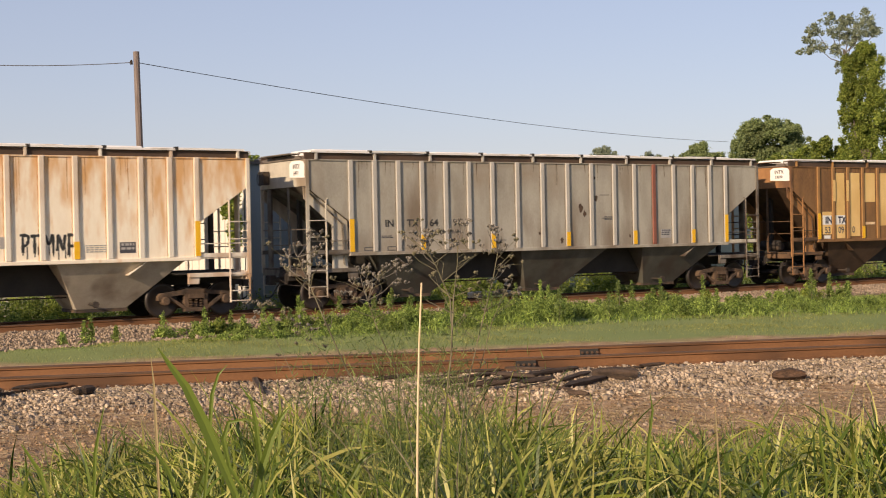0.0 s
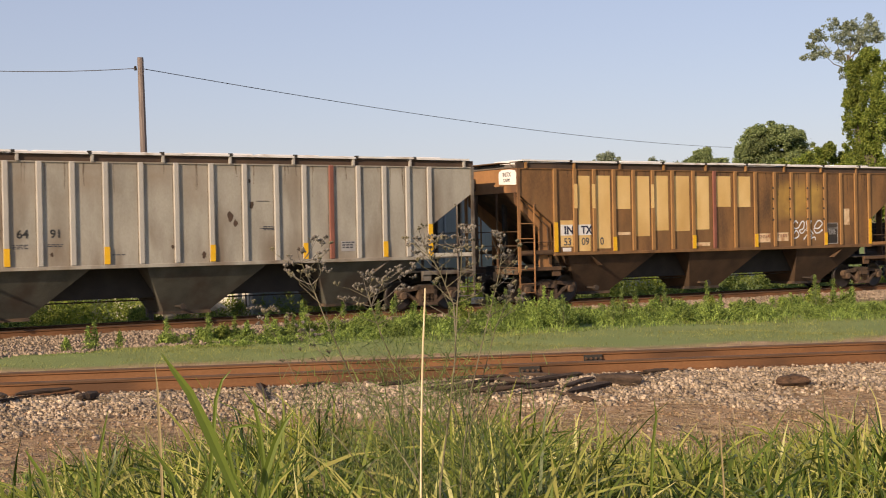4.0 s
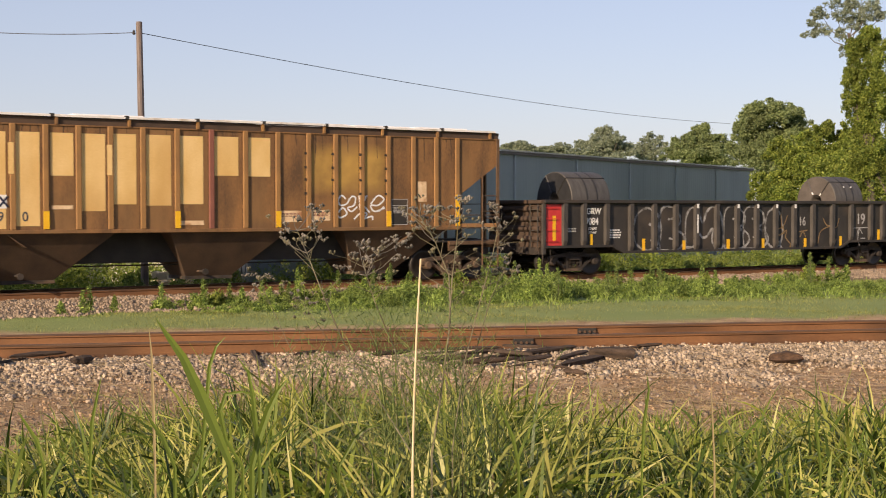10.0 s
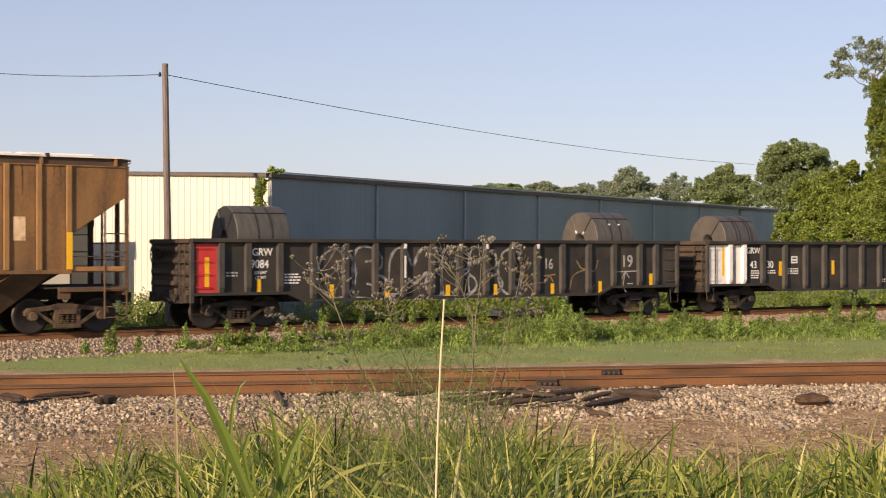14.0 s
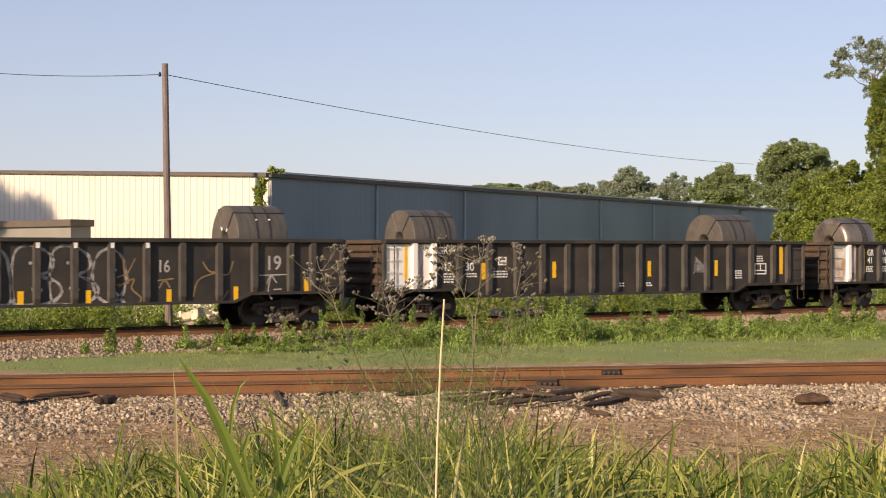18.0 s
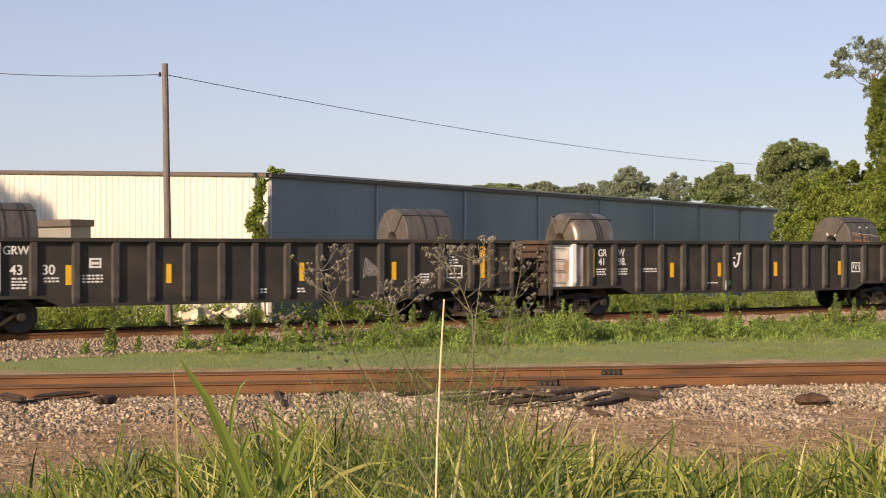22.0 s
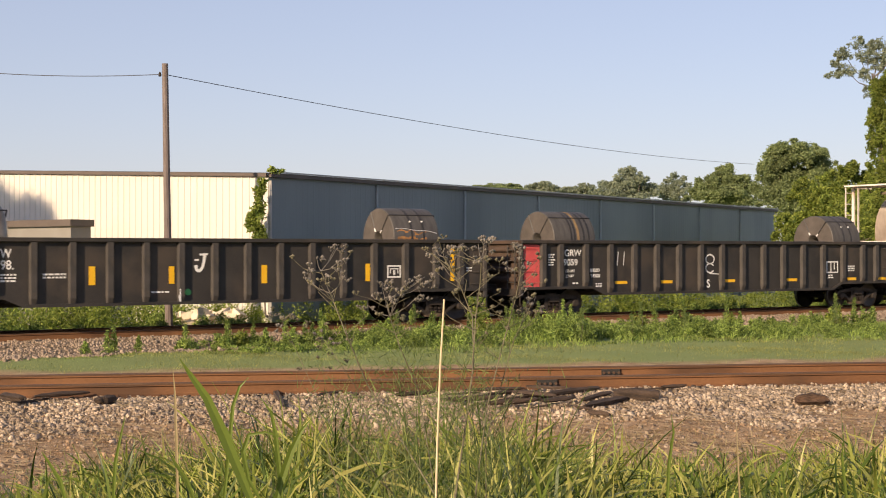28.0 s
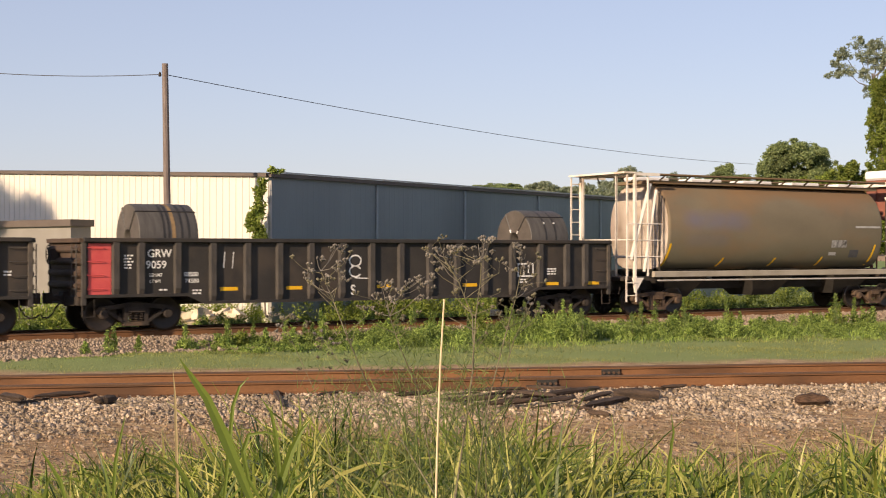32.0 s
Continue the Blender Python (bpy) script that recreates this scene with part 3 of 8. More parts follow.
NDIR, NNOR = Vector((math.cos(NH), math.sin(NH), 0)), Vector((-math.sin(NH), math.cos(NH), 0))
NEAR0 = Vector((0, 19.1, 0)) + NNOR * 0.75
NEARTOP = 0.355


def ramp(x, xs, ys):
    return np.interp(x, xs, ys)


def ground_z(x, y):
    x, y = np.asarray(x, float), np.asarray(y, float)
    d1 = (x - NEAR0.x) * NNOR.x + (y - NEAR0.y) * NNOR.y
    d2 = (x - TRACK0.x) * TNOR.x + (y - TRACK0.y) * TNOR.y
    near = ramp(d1, [-22, -15, -12.5, -9.5, -6.5, -3.2, -1.7, 1.3, 2.6, 6], [0.85, 0.8, 0.62, 0.28, 0.12, 0.09, 0.15, 0.16, 0.02, -0.25])
    far = ramp(d2, [-6, -3.4, -1.75, 1.75, 3.2, 9, 60], [-0.30, -0.40, -0.20, -0.20, -0.48, -0.55, -0.5])
    w = np.clip((d1 - 2.6) / 4.0, 0, 1) * np.clip((d2 + 22) / 14.0, 0, 1)
    w = np.maximum(w, np.clip((d2 + 5.0) / 3.0, 0, 1))
    lump = 0.03 * np.sin(x * 1.7 + 0.6 * y) * np.sin(y * 1.3 - 0.4 * x) + 0.02 * np.sin(3.1 * x + 1.1) * np.sin(2.7 * y)
    flat = np.clip(np.minimum(np.abs(d1), np.abs(d2)) - 1.5, 0, 1)
    return near * (1 - w) + far * w + lump * flat


def grid(name, xs, ys, z, material):
    X, Y = np.meshgrid(xs, ys)
    Z = z(X, Y)
    n, m = len(xs), len(ys)
    idx = np.arange(n * m).reshape(m, n)
    f = np.stack([idx[:-1, :-1], idx[:-1, 1:], idx[1:, 1:], idx[1:, :-1]], -1).reshape(-1, 4)
    me = mesh_np(name, np.stack([X, Y, Z], -1), f, material)
    me.polygons.foreach_set("use_smooth", np.ones(len(f), bool))
    return new(name, me)


def ground_material():
    """Soil before the near track, cropped turf behind it, gravel beside the rails, each with ragged edges."""
    m = surface("ground", (0.30, 0.188, 0.10), (0.54, 0.375, 0.225), 0.95, 2.6, 1.0, fine=45)
    n, l = m.node_tree.nodes, m.node_tree.links
    s = n["Principled BSDF"]
    base = s.inputs["Base Color"].links[0].from_socket
    geo = n.new("ShaderNodeNewGeometry")
    wob = n.new("ShaderNodeTexNoise")
    wob.inputs["Scale"].default_value, wob.inputs["Detail"].default_value = 1.1, 5

    def across(p, nor):
        d = n.new("ShaderNodeVectorMath")
        d.operation = "DOT_PRODUCT"
        d.inputs[1].default_value = nor
        l.new(geo.outputs["Position"], d.inputs[0])
        a = n.new("ShaderNodeMath")
        a.operation = "MULTIPLY_ADD"
        a.inputs[1].default_value, a.inputs[2].default_value = 1.6, -p.dot(nor) - 0.8
        l.new(wob.outputs[0], a.inputs[0])
        b = n.new("ShaderNodeMath")
        l.new(d.outputs["Value"], b.inputs[0])
        l.new(a.outputs[0], b.inputs[1])
        return b.outputs[0]

    def band(d, a, b, soft):
        lo, hi = n.new("ShaderNodeMapRange"), n.new("ShaderNodeMapRange")
        lo.inputs[1].default_value, lo.inputs[2].default_value = a, a + soft
        hi.inputs[1].default_value, hi.inputs[2].default_value = b - soft, b
        hi.inputs[3].default_value, hi.inputs[4].default_value = 1, 0
        l.new(d, lo.inputs[0])
        l.new(d, hi.inputs[0])
        k = n.new("ShaderNodeMath")
        k.operation = "MULTIPLY"
        l.new(lo.outputs[0], k.inputs[0])
        l.new(hi.outputs[0], k.inputs[1])
        return k.outputs[0]

    def tones(a, b, scale):
        t = n.new("ShaderNodeTexNoise")
        t.inputs["Scale"].default_value, t.inputs["Detail"].default_value = scale, 8
        x = n.new("ShaderNodeMix")
        x.data_type = "RGBA"
        x.inputs[6].default_value, x.inputs[7].default_value = (*a, 1), (*b, 1)
        r = n.new("ShaderNodeMapRange")
        r.inputs[1].default_value, r.inputs[2].default_value = 0.35, 0.65
        l.new(t.outputs[0], r.inputs[0])
        l.new(r.outputs[0], x.inputs[0])
        return x.outputs[2]

    def lay(under, over, f):
        x = n.new("ShaderNodeMix")
        x.data_type = "RGBA"
        l.new(f, x.inputs[0])
        l.new(under, x.inputs[6])
        l.new(over, x.inputs[7])
        return x.outputs[2]

    def blotch(scale):
        t, r = n.new("ShaderNodeTexNoise"), n.new("ShaderNodeMapRange")
        t.inputs["Scale"].default_value, t.inputs["Detail"].default_value = scale, 6
        r.inputs[1].default_value, r.inputs[2].default_value, r.inputs[4].default_value = 0.40, 0.62, 0.8
        l.new(t.outputs[0], r.inputs[0])
        return r.outputs[0]

    s.inputs["Specular IOR Level"].default_value = 0.12
    d1, d2 = across(NEAR0, NNOR), across(TRACK0, TNOR)
    turf = lay(tones((0.19, 0.25, 0.080), (0.37, 0.39, 0.17), 1.1), tones((0.16, 0.20, 0.065), (0.47, 0.41, 0.24), 5.0), blotch(0.35))
    c = lay(base, turf, band(d1, 8.2, 300, 1.0))
    c = lay(c, tones((0.10, 0.13, 0.04), (0.20, 0.21, 0.09), 1.2), band(d1, -40, -8.2, 1.2))
    gravel = tones((0.12, 0.088, 0.06), (0.30, 0.235, 0.165), 14)
    c = lay(c, gravel, band(d1, -3.1, 1.5, 0.8))
    c = lay(c, gravel, band(d2, -4.6, 3.0, 0.9))
    l.new(c, s.inputs["Base Color"])
    return m


def steps(*runs):
    return np.unique(np.concatenate([np.linspace(a, b, n) for a, b, n in runs]).round(4))


gx = steps((-900, -120, 14), (-120, -30, 24), (-30, 60, 150), (60, 140, 24), (140, 900, 14))
gy = steps((-300, -6, 14), (-6, 70, 190), (70, 150, 24), (150, 2400, 22))
ground = tagged(grid("ground", gx, gy, ground_z, ground_material()), "dry soil, gravel and cropped grass beside the tracks", "ground", kind="structure")

# ================= rails =================
RAILPROF = [(-0.07, 0.0), (0.07, 0.0), (0.07, 0.012), (0.012, 0.035), (0.011, 0.125), (0.035, 0.14), (0.036, 0.172), (0.028, 0.18), (-0.028, 0.18), (-0.036, 0.172), (-0.035, 0.14), (-0.011, 0.125), (-0.012, 0.035), (-0.07, 0.012)]


def rail_bar(name, a, b, top, material):
    """A rail of flanged section from a to b."""
    d = (b - a).normalized()
    s = Vector((-d.y, d.x, 0))
    bm = bm_new()
    ends = [[bm.verts.new(p + s * u + Vector((0, 0, top - 0.18 + v))) for u, v in RAILPROF] for p in (a, b)]
    n = len(RAILPROF)
    for i in range(n):
        bm.faces.new((ends[0][i], ends[0][(i + 1) % n], ends[1][(i + 1) % n], ends[1][i]))
    bm.faces.new(ends[0][::-1])
    bm.faces.new(ends[1])
    return bm


def track(name, p0, d, nor, top, a, b, tie_a, tie_b, label):
    """Two rails on ties; the ties near the viewer are parts of their own."""
    tr = thing(name, label, "railway track")
    for k in (-0.7525, 0.7525):
        rl = part("rail", rail_bar("rail", p0 + d * a + nor * k, p0 + d * b + nor * k, top, M["rail"]), M["rail"], tr)
        bm = bm_new()
        box(bm, a, b, k - 0.039, k + 0.039, top - 0.022, top + 0.003)
        part("rail_head", bm, M["railhead"], rl, "dark worn rail head", bevel=0.004, at=pose(p0.x, p0.y, 0, 0, 0, math.degrees(math.atan2(d.y, d.x))))
    ang = math.degrees(math.atan2(d.y, d.x))
    rng = random.Random(5)
    bm = bm_new()
    box(bm, -0.11, 0.11, -1.3, 1.3, -0.16, 0)
    first = None
    plate = None
    for i in range(int(tie_a / 0.55), int(tie_b / 0.55)):
        p = p0 + d * (i * 0.55 + rng.uniform(-0.04, 0.04)) + nor * rng.uniform(-0.06, 0.06)
        m = pose(p.x, p.y, top - 0.20 - rng.uniform(0, 0.05), 0, 0, ang + rng.uniform(-1.5, 1.5))
        if first is None:
            first = part("tie", bm, M["tie"], tr, "dark creosoted timber tie", bevel=0.015, at=m)
        else:
            again(first, m)
        if d is NDIR:
            for k in (-0.7525, 0.7525):
                q = p0 + d * (i * 0.55) + nor * k
                mm = pose(q.x, q.y, top - 0.183, 0, 0, ang)
                if plate is None:
                    pb = bm_new()
                    box(pb, -0.10, 0.10, -0.17, 0.17, 0, 0.014)
                    for sx in (-0.06, 0.06):
                        for sy in (-0.09, 0.09):
                            box(pb, sx - 0.012, sx + 0.012, sy - 0.014, sy + 0.014, 0.012, 0.035)
                    plate = part("tie_plate", pb, M["rail"], tr, at=mm)
                else:
                    again(plate, mm)
    return tr


near_track = track("near_track", NEAR0, NDIR, NNOR, NEARTOP, -90, 160, -9, 11, "rusty unused rails on half-buried timber ties")
train_track = track("train_track", TRACK0, TDIR, TNOR, 0.0, -120, 260, -22, 40, "worn rails that carry the freight train")

# rail joint bars with bolts on the near track
for k, s0 in ((-0.7525, 1.5), (0.7525, 2.9)):
    bm = bm_new()
    e = -0.05
    box(bm, -0.15, 0.15, e, e + 0.028, 0.035, 0.14)
    p = NEAR0 + NDIR * s0 + NNOR * k
    jb = part("joint_bar", bm, M["shade"], near_track, "dark bolted joint bar", bevel=0.006, at=pose(p.x, p.y, NEARTOP - 0.18, 0, 0, 9.9))
    for i in range(4):
        b2 = bm_new()
        lathe(b2, [(0.0, -0.03), (0.02, -0.03), (0.02, 0.0)], 6, "y", (-0.12 + 0.08 * i, e, 0.085))
        part("bolt", b2, M["railhead"], jb)

# ================= running gear =================
def wheel_mesh():
    bm = bm_new()
    prof = [(0.05, -0.03), (0.10, -0.07), (0.16, -0.06), (0.33, -0.015), (0.40, -0.065), (0.436, -0.066), (0.457, -0.066), (0.462, 0.04), (0.487, 0.055), (0.487, 0.072), (0.40, 0.075), (0.33, 0.03), (0.12, 0.05), (0.05, 0.05)]
    lathe(bm, prof, 28)
    for f in bm.faces:
        f.smooth = True
    return bm


def wheelset(parent, x):
    bm = bm_new()
    for side in (-1, 1):
        b = wheel_mesh()
        me = bpy.data.meshes.new("t")
        b.to_mesh(me)
        b.free()
        me.transform(Matrix.Translation((0, side * 0.75, 0)) @ Matrix.Diagonal((1, -side * -1 if side < 0 else -1, 1, 1)))
        bm.from_mesh(me)
        bpy.data.meshes.remove(me)
    lathe(bm, [(0.0, -1.02), (0.075, -1.02), (0.085, -0.7), (0.085, 0.7), (0.075, 1.02), (0.0, 1.02)], 12)
    ob = part("wheelset", bm, M["wheel"], parent, at=pose(x, 0, 0.457))
    ob.data.materials.append(M["tread"])
    for f in ob.data.polygons:
        c = f.center
        if 0.441 < math.hypot(c.x, c.z) < 0.47:
            f.material_index = 1
    ob["spin"] = 1
    return ob


def sideframe(bm, y):
    """One cast side frame: arched top, raked struts, open windows, spring nest and bearing boxes."""
    t = 0.09
    y0, y1 = y - t, y + t
    for s in (-1, 1):
        prism(bm, [(s * 0.30, 0.62), (s * 0.30, 0.74), (s * 1.02, 0.66), (s * 1.10, 0.58), (s * 1.10, 0.47), (s * 0.98, 0.47), (s * 0.98, 0.55)][::s], y0, y1)
        prism(bm, [(s * 0.28, 0.16), (s * 0.30, 0.28), (s * 0.80, 0.60), (s * 0.93, 0.60)][::s], y0, y1)
        prism(bm, [(s * 0.22, 0.25), (s * 0.34, 0.25), (s * 0.34, 0.68), (s * 0.22, 0.68)][::s], y0, y1)
        lathe(bm, [(0.0, y0 - 0.07), (0.10, y0 - 0.07), (0.125, y0 - 0.03), (0.125, y1)], 12, "y", (s * 0.89, 0, 0.457))
    box(bm, -0.34, 0.34, y0, y1, 0.62, 0.75)
    box(bm, -0.34, 0.34, y0 - 0.03, y1 + 0.03, 0.14, 0.25)
    for x in (-0.15, 0.0, 0.15):
        for k in range(5):
            z = 0.265 + 0.045 * k
            lathe(bm, [(0.04, z), (0.066, z + 0.012), (0.04, z + 0.03)], 8, "z", (x, y - 0.06, 0))
    box(bm, -0.22, 0.22, y0 - 0.05, y1, 0.50, 0.62)


def truck(parent, x, key="frame"):
    """A two-axle freight truck."""
    bm = bm_new()
    box(bm, -0.2, 0.2, -1.0, 1.0, 0.52, 0.78)
    lathe(bm, [(0.0, 0.78), (0.2, 0.78), (0.2, 0.9), (0.0, 0.9)], 12, "z")
    tr = part("truck", bm, M["gear"], parent, at=pose(x, 0, 0))
    for y in (-1.0, 1.0):
        bm = bm_new()
        sideframe(bm, y)
        part("side_frame", bm, M[key], tr, bevel=0.0)
    bm = bm_new()
    for s in (-1, 1):
        box(bm, s * 0.36 - 0.05, s * 0.36 + 0.05, -0.9, 0.9, 0.34, 0.46)
    part("brake_beam", bm, M["gear"], tr)
    for s in (-1, 1):
        wheelset(tr, s * 0.89)
    return tr


def coupler(parent, x, s):
    """Coupler, striker, uncoupling lever and brake hose at one end; s: which way it points."""
    bm = bm_new()
    box(bm, min(x, x + s * 0.34), max(x, x + s * 0.34), -0.09, 0.09, 0.80, 0.96)
    prism(bm, [(x + s * 0.32, 0.74), (x + s * 0.52, 0.74), (x + s * 0.52, 1.02), (x + s * 0.32, 1.02)], -0.16, 0.16)
    box(bm, min(x - s * 0.05, x + s * 0.06), max(x - s * 0.05, x + s * 0.06), -0.22, 0.22, 0.72, 1.06)
    part("coupler", bm, M["gear"], parent, bevel=0.012)
    bm = bm_new()
    tube(bm, [(x + s * 0.08, -1.35, 0.95), (x + s * 0.10, -1.3, 0.72), (x + s * 0.1, -0.5, 0.74), (x + s * 0.25, -0.2, 0.9)], 0.014, 5)
    part("uncoupling_lever", bm, M["gear"], parent)
    bm = bm_new()
    tube(bm, [(x, 0.3, 0.75), (x + s * 0.12, 0.32, 0.6), (x + s * 0.22, 0.3, 0.42), (x + s * 0.36, 0.26, 0.34), (x + s * 0.5, 0.2, 0.36), (x + s * 0.56, 0.1, 0.44)], 0.024, 6)
    part("air_hose", bm, M["band"], parent)


CARS = []


def car_at(name, label, s, half):
    """A car whose middle stands at s on the track when the train's place is nought."""
    e = thing(name, label, "freight car", "freight train")
    e["half"] = half
    CARS.append((e, s))
    return e


def ladder(parent, x0, x1, y, z0, z1, n, material, r=0.016, name="ladder"):
    bm = bm_new()
    for x in (x0, x1):
        box(bm, x - 0.03, x + 0.03, y - 0.012, y + 0.012, z0, z1)
    ld = part(name, bm, material, parent)
    for i in range(n):
        z = z0 + (z1 - z0) * (i + 0.5) / n
        b = bm_new()
        tube(b, [(x0, y - 0.03, z), (x1, y - 0.03, z)], r, 5)
        part("rung", b, material, ld)
    return ld


# ================= gondolas =================
def gondola(left, right, posts, raised, label, end_panels, pale=(), lay=(0.0, 0.0)):
    """A steel gondola. Places are along the train: left and right ends, the side posts, the length of the raised sill at each end; lay: the shift and stretch of the places on this car."""
    mid, half = (left + right) / 2, (right - left) / 2
    g = car_at("gondola_car", label, mid, half)
    X = lambda s: s + lay[0] + lay[1] * (s - left) - mid
    top, low, up = 2.38, 0.70, 0.92
    y_in, y_post = -1.44, -1.55
    zb = lambda x: up if abs(x) > half - raised else low
    xa, xb = -half + raised, half - raised
    prof = [(-half, up), (xa - 0.25, up), (xa + 0.25, low), (xb - 0.25, low), (xb + 0.25, up), (half, up), (half, top), (-half, top)]
    for k in (-1, 1):
        bm = bm_new()
        prism(bm, prof, k * 1.44, k * 1.415)
        part("side_sheet", bm, M["black"], g)
        bm = bm_new()
        box(bm, -half - 0.02, half + 0.02, min(k * 1.57, k * 1.40), max(k * 1.57, k * 1.40), top - 0.004, top + 0.11)
        part("top_chord", bm, M["black"], g, bevel=0.015)
        bm = bm_new()
        for a, b in zip(prof[:5], prof[1:6]):
            prism(bm, [(a[0], a[1]), (b[0], b[1]), (b[0], b[1] + 0.08), (a[0], a[1] + 0.08)], k * 1.415, k * 1.52)
        part("side_sill", bm, M["black"], g)
    bm = bm_new()
    box(bm, -half + 0.03, half - 0.03, -1.41, 1.41, 1.02, 1.10)
    part("floor", bm, M["inner"], g)
    bm = bm_new()
    box(bm, -half, half, -0.28, 0.28, 0.66, 1.02)
    for i in range(9):
        x = -half + 3 + (2 * half - 6) * i / 8
        box(bm, x - 0.05, x + 0.05, -1.40, 1.40, 0.80, 1.02)
    part("underframe", bm, M["shade"], g)
    # side posts, tapered towards the foot
    def post(z0):
        bm = bm_new()
        w = 0.075
        v = []
        for z, d, ww in ((z0 + 0.0, 0.03, w * 0.6), (z0 + 0.22, 0.11, w), (top - 0.01, 0.11, w)):
            v.append([bm.verts.new(p) for p in ((-ww - 0.035, y_in - 0.001, z), (-ww, y_in - d, z), (ww, y_in - d, z), (ww + 0.035, y_in - 0.001, z))])
        for a, b in zip(v, v[1:]):
            for i in range(3):
                bm.faces.new((a[i], a[i + 1], b[i + 1], b[i]))
            bm.faces.new((a[3], a[0], b[0], b[3]))
        bm.faces.new(v[0][::-1])
        bm.faces.new(v[-1])
        return bm
    made = {}
    for s in posts:
        x = X(s)
        z0 = zb(x)
        for k in (1, -1):
            m = pose(x, 0, 0) if k == 1 else pose(x, 0, 0, 0, 0, 180)
            if s in pale and k == 1:
                part("side_post", post(z0), M["white"], g, "white painted post", at=m)
            elif z0 in made:
                again(made[z0], m)
            else:
                made[z0] = part("side_post", post(z0), M["blackpost"], g, at=m)
    # corrugated ends
    for s in (-1, 1):
        bm = bm_new()
        box(bm, s * half - 0.02, s * half + 0.02, -1.44, 1.44, 0.92, top + 0.02)
        part("end_sheet", bm, M["inner"] if s < 0 else M["black"], g)
        for i in range(4):
            z = 1.12 + 0.32 * i
            bm = bm_new()
            x = s * (half + 0.02)
            prism(bm, [(x, z), (x + s * 0.10, z + 0.06), (x + s * 0.10, z + 0.16), (x, z + 0.22)], -1.40, 1.40)
            part("end_rib", bm, M["inner"] if s < 0 else M["black"], g, bevel=0.02)
        bm = bm_new()
        box(bm, min(s * half, s * (half + 0.13)), max(s * half, s * (half + 0.13)), -1.5, 1.5, top - 0.02, top + 0.10)
        part("end_chord", bm, M["inner"] if s < 0 else M["black"], g, bevel=0.015)
        bm = bm_new()
        box(bm, min(s * half, s * (half + 0.1)), max(s * half, s * (half + 0.1)), -1.35, 1.35, 0.72, 0.94)
        part("end_sill", bm, M["gear"], g)
        xl = s * (half + 0.17)
        bm = bm_new()
        for y in (-1.38, -0.98):
            box(bm, xl - 0.012, xl + 0.012, y - 0.02, y + 0.02, 0.95, top - 0.05)
        el = part("end_ladder", bm, M["blackpost"], g)
        for i in range(4):
            bm = bm_new()
            tube(bm, [(xl, -1.38, 1.15 + 0.34 * i), (xl, -0.98, 1.15 + 0.34 * i)], 0.013, 5)
            part("rung", bm, M["blackpost"], el)
        for y in (-1.46, 1.46):
            bm = bm_new()
            box(bm, s * half - 0.06, s * half + 0.06, y - 0.05, y + 0.05, 0.72, top)
            part("corner_post", bm, M["blackpost"], g, bevel=0.01)
        for i in range(4):
            bm = bm_new()
            z = 1.15 + 0.36 * i
            x0 = s * half - s * 0.1
            tube(bm, [(x0, -1.45, z), (x0, -1.50, z), (x0 - s * 0.42, -1.50, z), (x0 - s * 0.42, -1.45, z)], 0.011, 5)
            part("grab_iron", bm, M["inner"] if s < 0 and end_panels[0][4] == "dirtywhite" else M[end_panels[0][4]] if s < 0 else M["blackpost"], g)
        coupler(g, s * (half + 0.1), s)
        # side frames in the darker gear tone, for the shade under the body
        truck(g, s * (half - 1.55), "gear")
        bm = bm_new()
        x = s * (half - 0.12)
        tube(bm, [(x - 0.16, -1.46, 0.9), (x - 0.16, -1.48, 0.42), (x + 0.16, -1.48, 0.42), (x + 0.16, -1.46, 0.9)], 0.018, 5)
        part("sill_step", bm, M["gear"], g)
    # the brake wheel on the left end
    bm = bm_new()
    lathe(bm, [(0.25, -0.015), (0.275, 0.0), (0.25, 0.015), (0.235, 0.0), (0.25, -0.015)], 18, "x", (-half - 0.28, 0.75, 2.05))
    for i in range(3):
        a = i * math.pi / 3
        tube(bm, [(-half - 0.28, 0.75 + 0.25 * math.cos(a), 2.05 + 0.25 * math.sin(a)), (-half - 0.28, 0.75 - 0.25 * math.cos(a), 2.05 - 0.25 * math.sin(a))], 0.012, 5)
    box(bm, -half - 0.26, -half - 0.02, 0.63, 0.87, 1.9, 2.2)
    part("brake_wheel", bm, M["gear"], g)
    # painted panels beside the left corner
    for a, b, z0, z1, mat, lab in end_panels:
        bm = bm_new()
        box(bm, X(a), X(b), y_in - 0.004, y_in - 0.0005, z0, z1)
        part("painted_panel", bm, M[mat], g, lab)
    return g, X


def stripes(car, X, rows, y=-1.4445, name="reflective_stripe"):
    for s, z0, z1, w in rows:
        bm = bm_new()
        box(bm, X(s) - w / 2, X(s) + w / 2, y - 0.003, y, z0, z1)
        part(name, bm, M["yellow"], car, "yellow reflective stripe")


def arc_patch(bm, r, x0, x1, a0, a1, z, n=14, wave=0.0):
    """A patch lying on a coil's round face, from angle a0 to a1 above the level, on the viewer's side."""
    rows = []
    for i in range(n + 1):
        x = x0 + (x1 - x0) * i / n
        top = a1 + wave * math.sin(i * 1.1) * (1 - abs(2 * i / n - 1)) + wave * 0.5 * math.sin(i * 0.45)
        rows.append([bm.verts.new((x, -r * math.cos(radians(a)), z + r * math.sin(radians(a)))) for a in (a0, a0 * 0.75 + top * 0.25, (a0 + top) / 2, a0 * 0.25 + top * 0.75, top)])
    for p, q in zip(rows, rows[1:]):
        for j in range(4):
            bm.faces.new((p[j], q[j], q[j + 1], p[j + 1]))


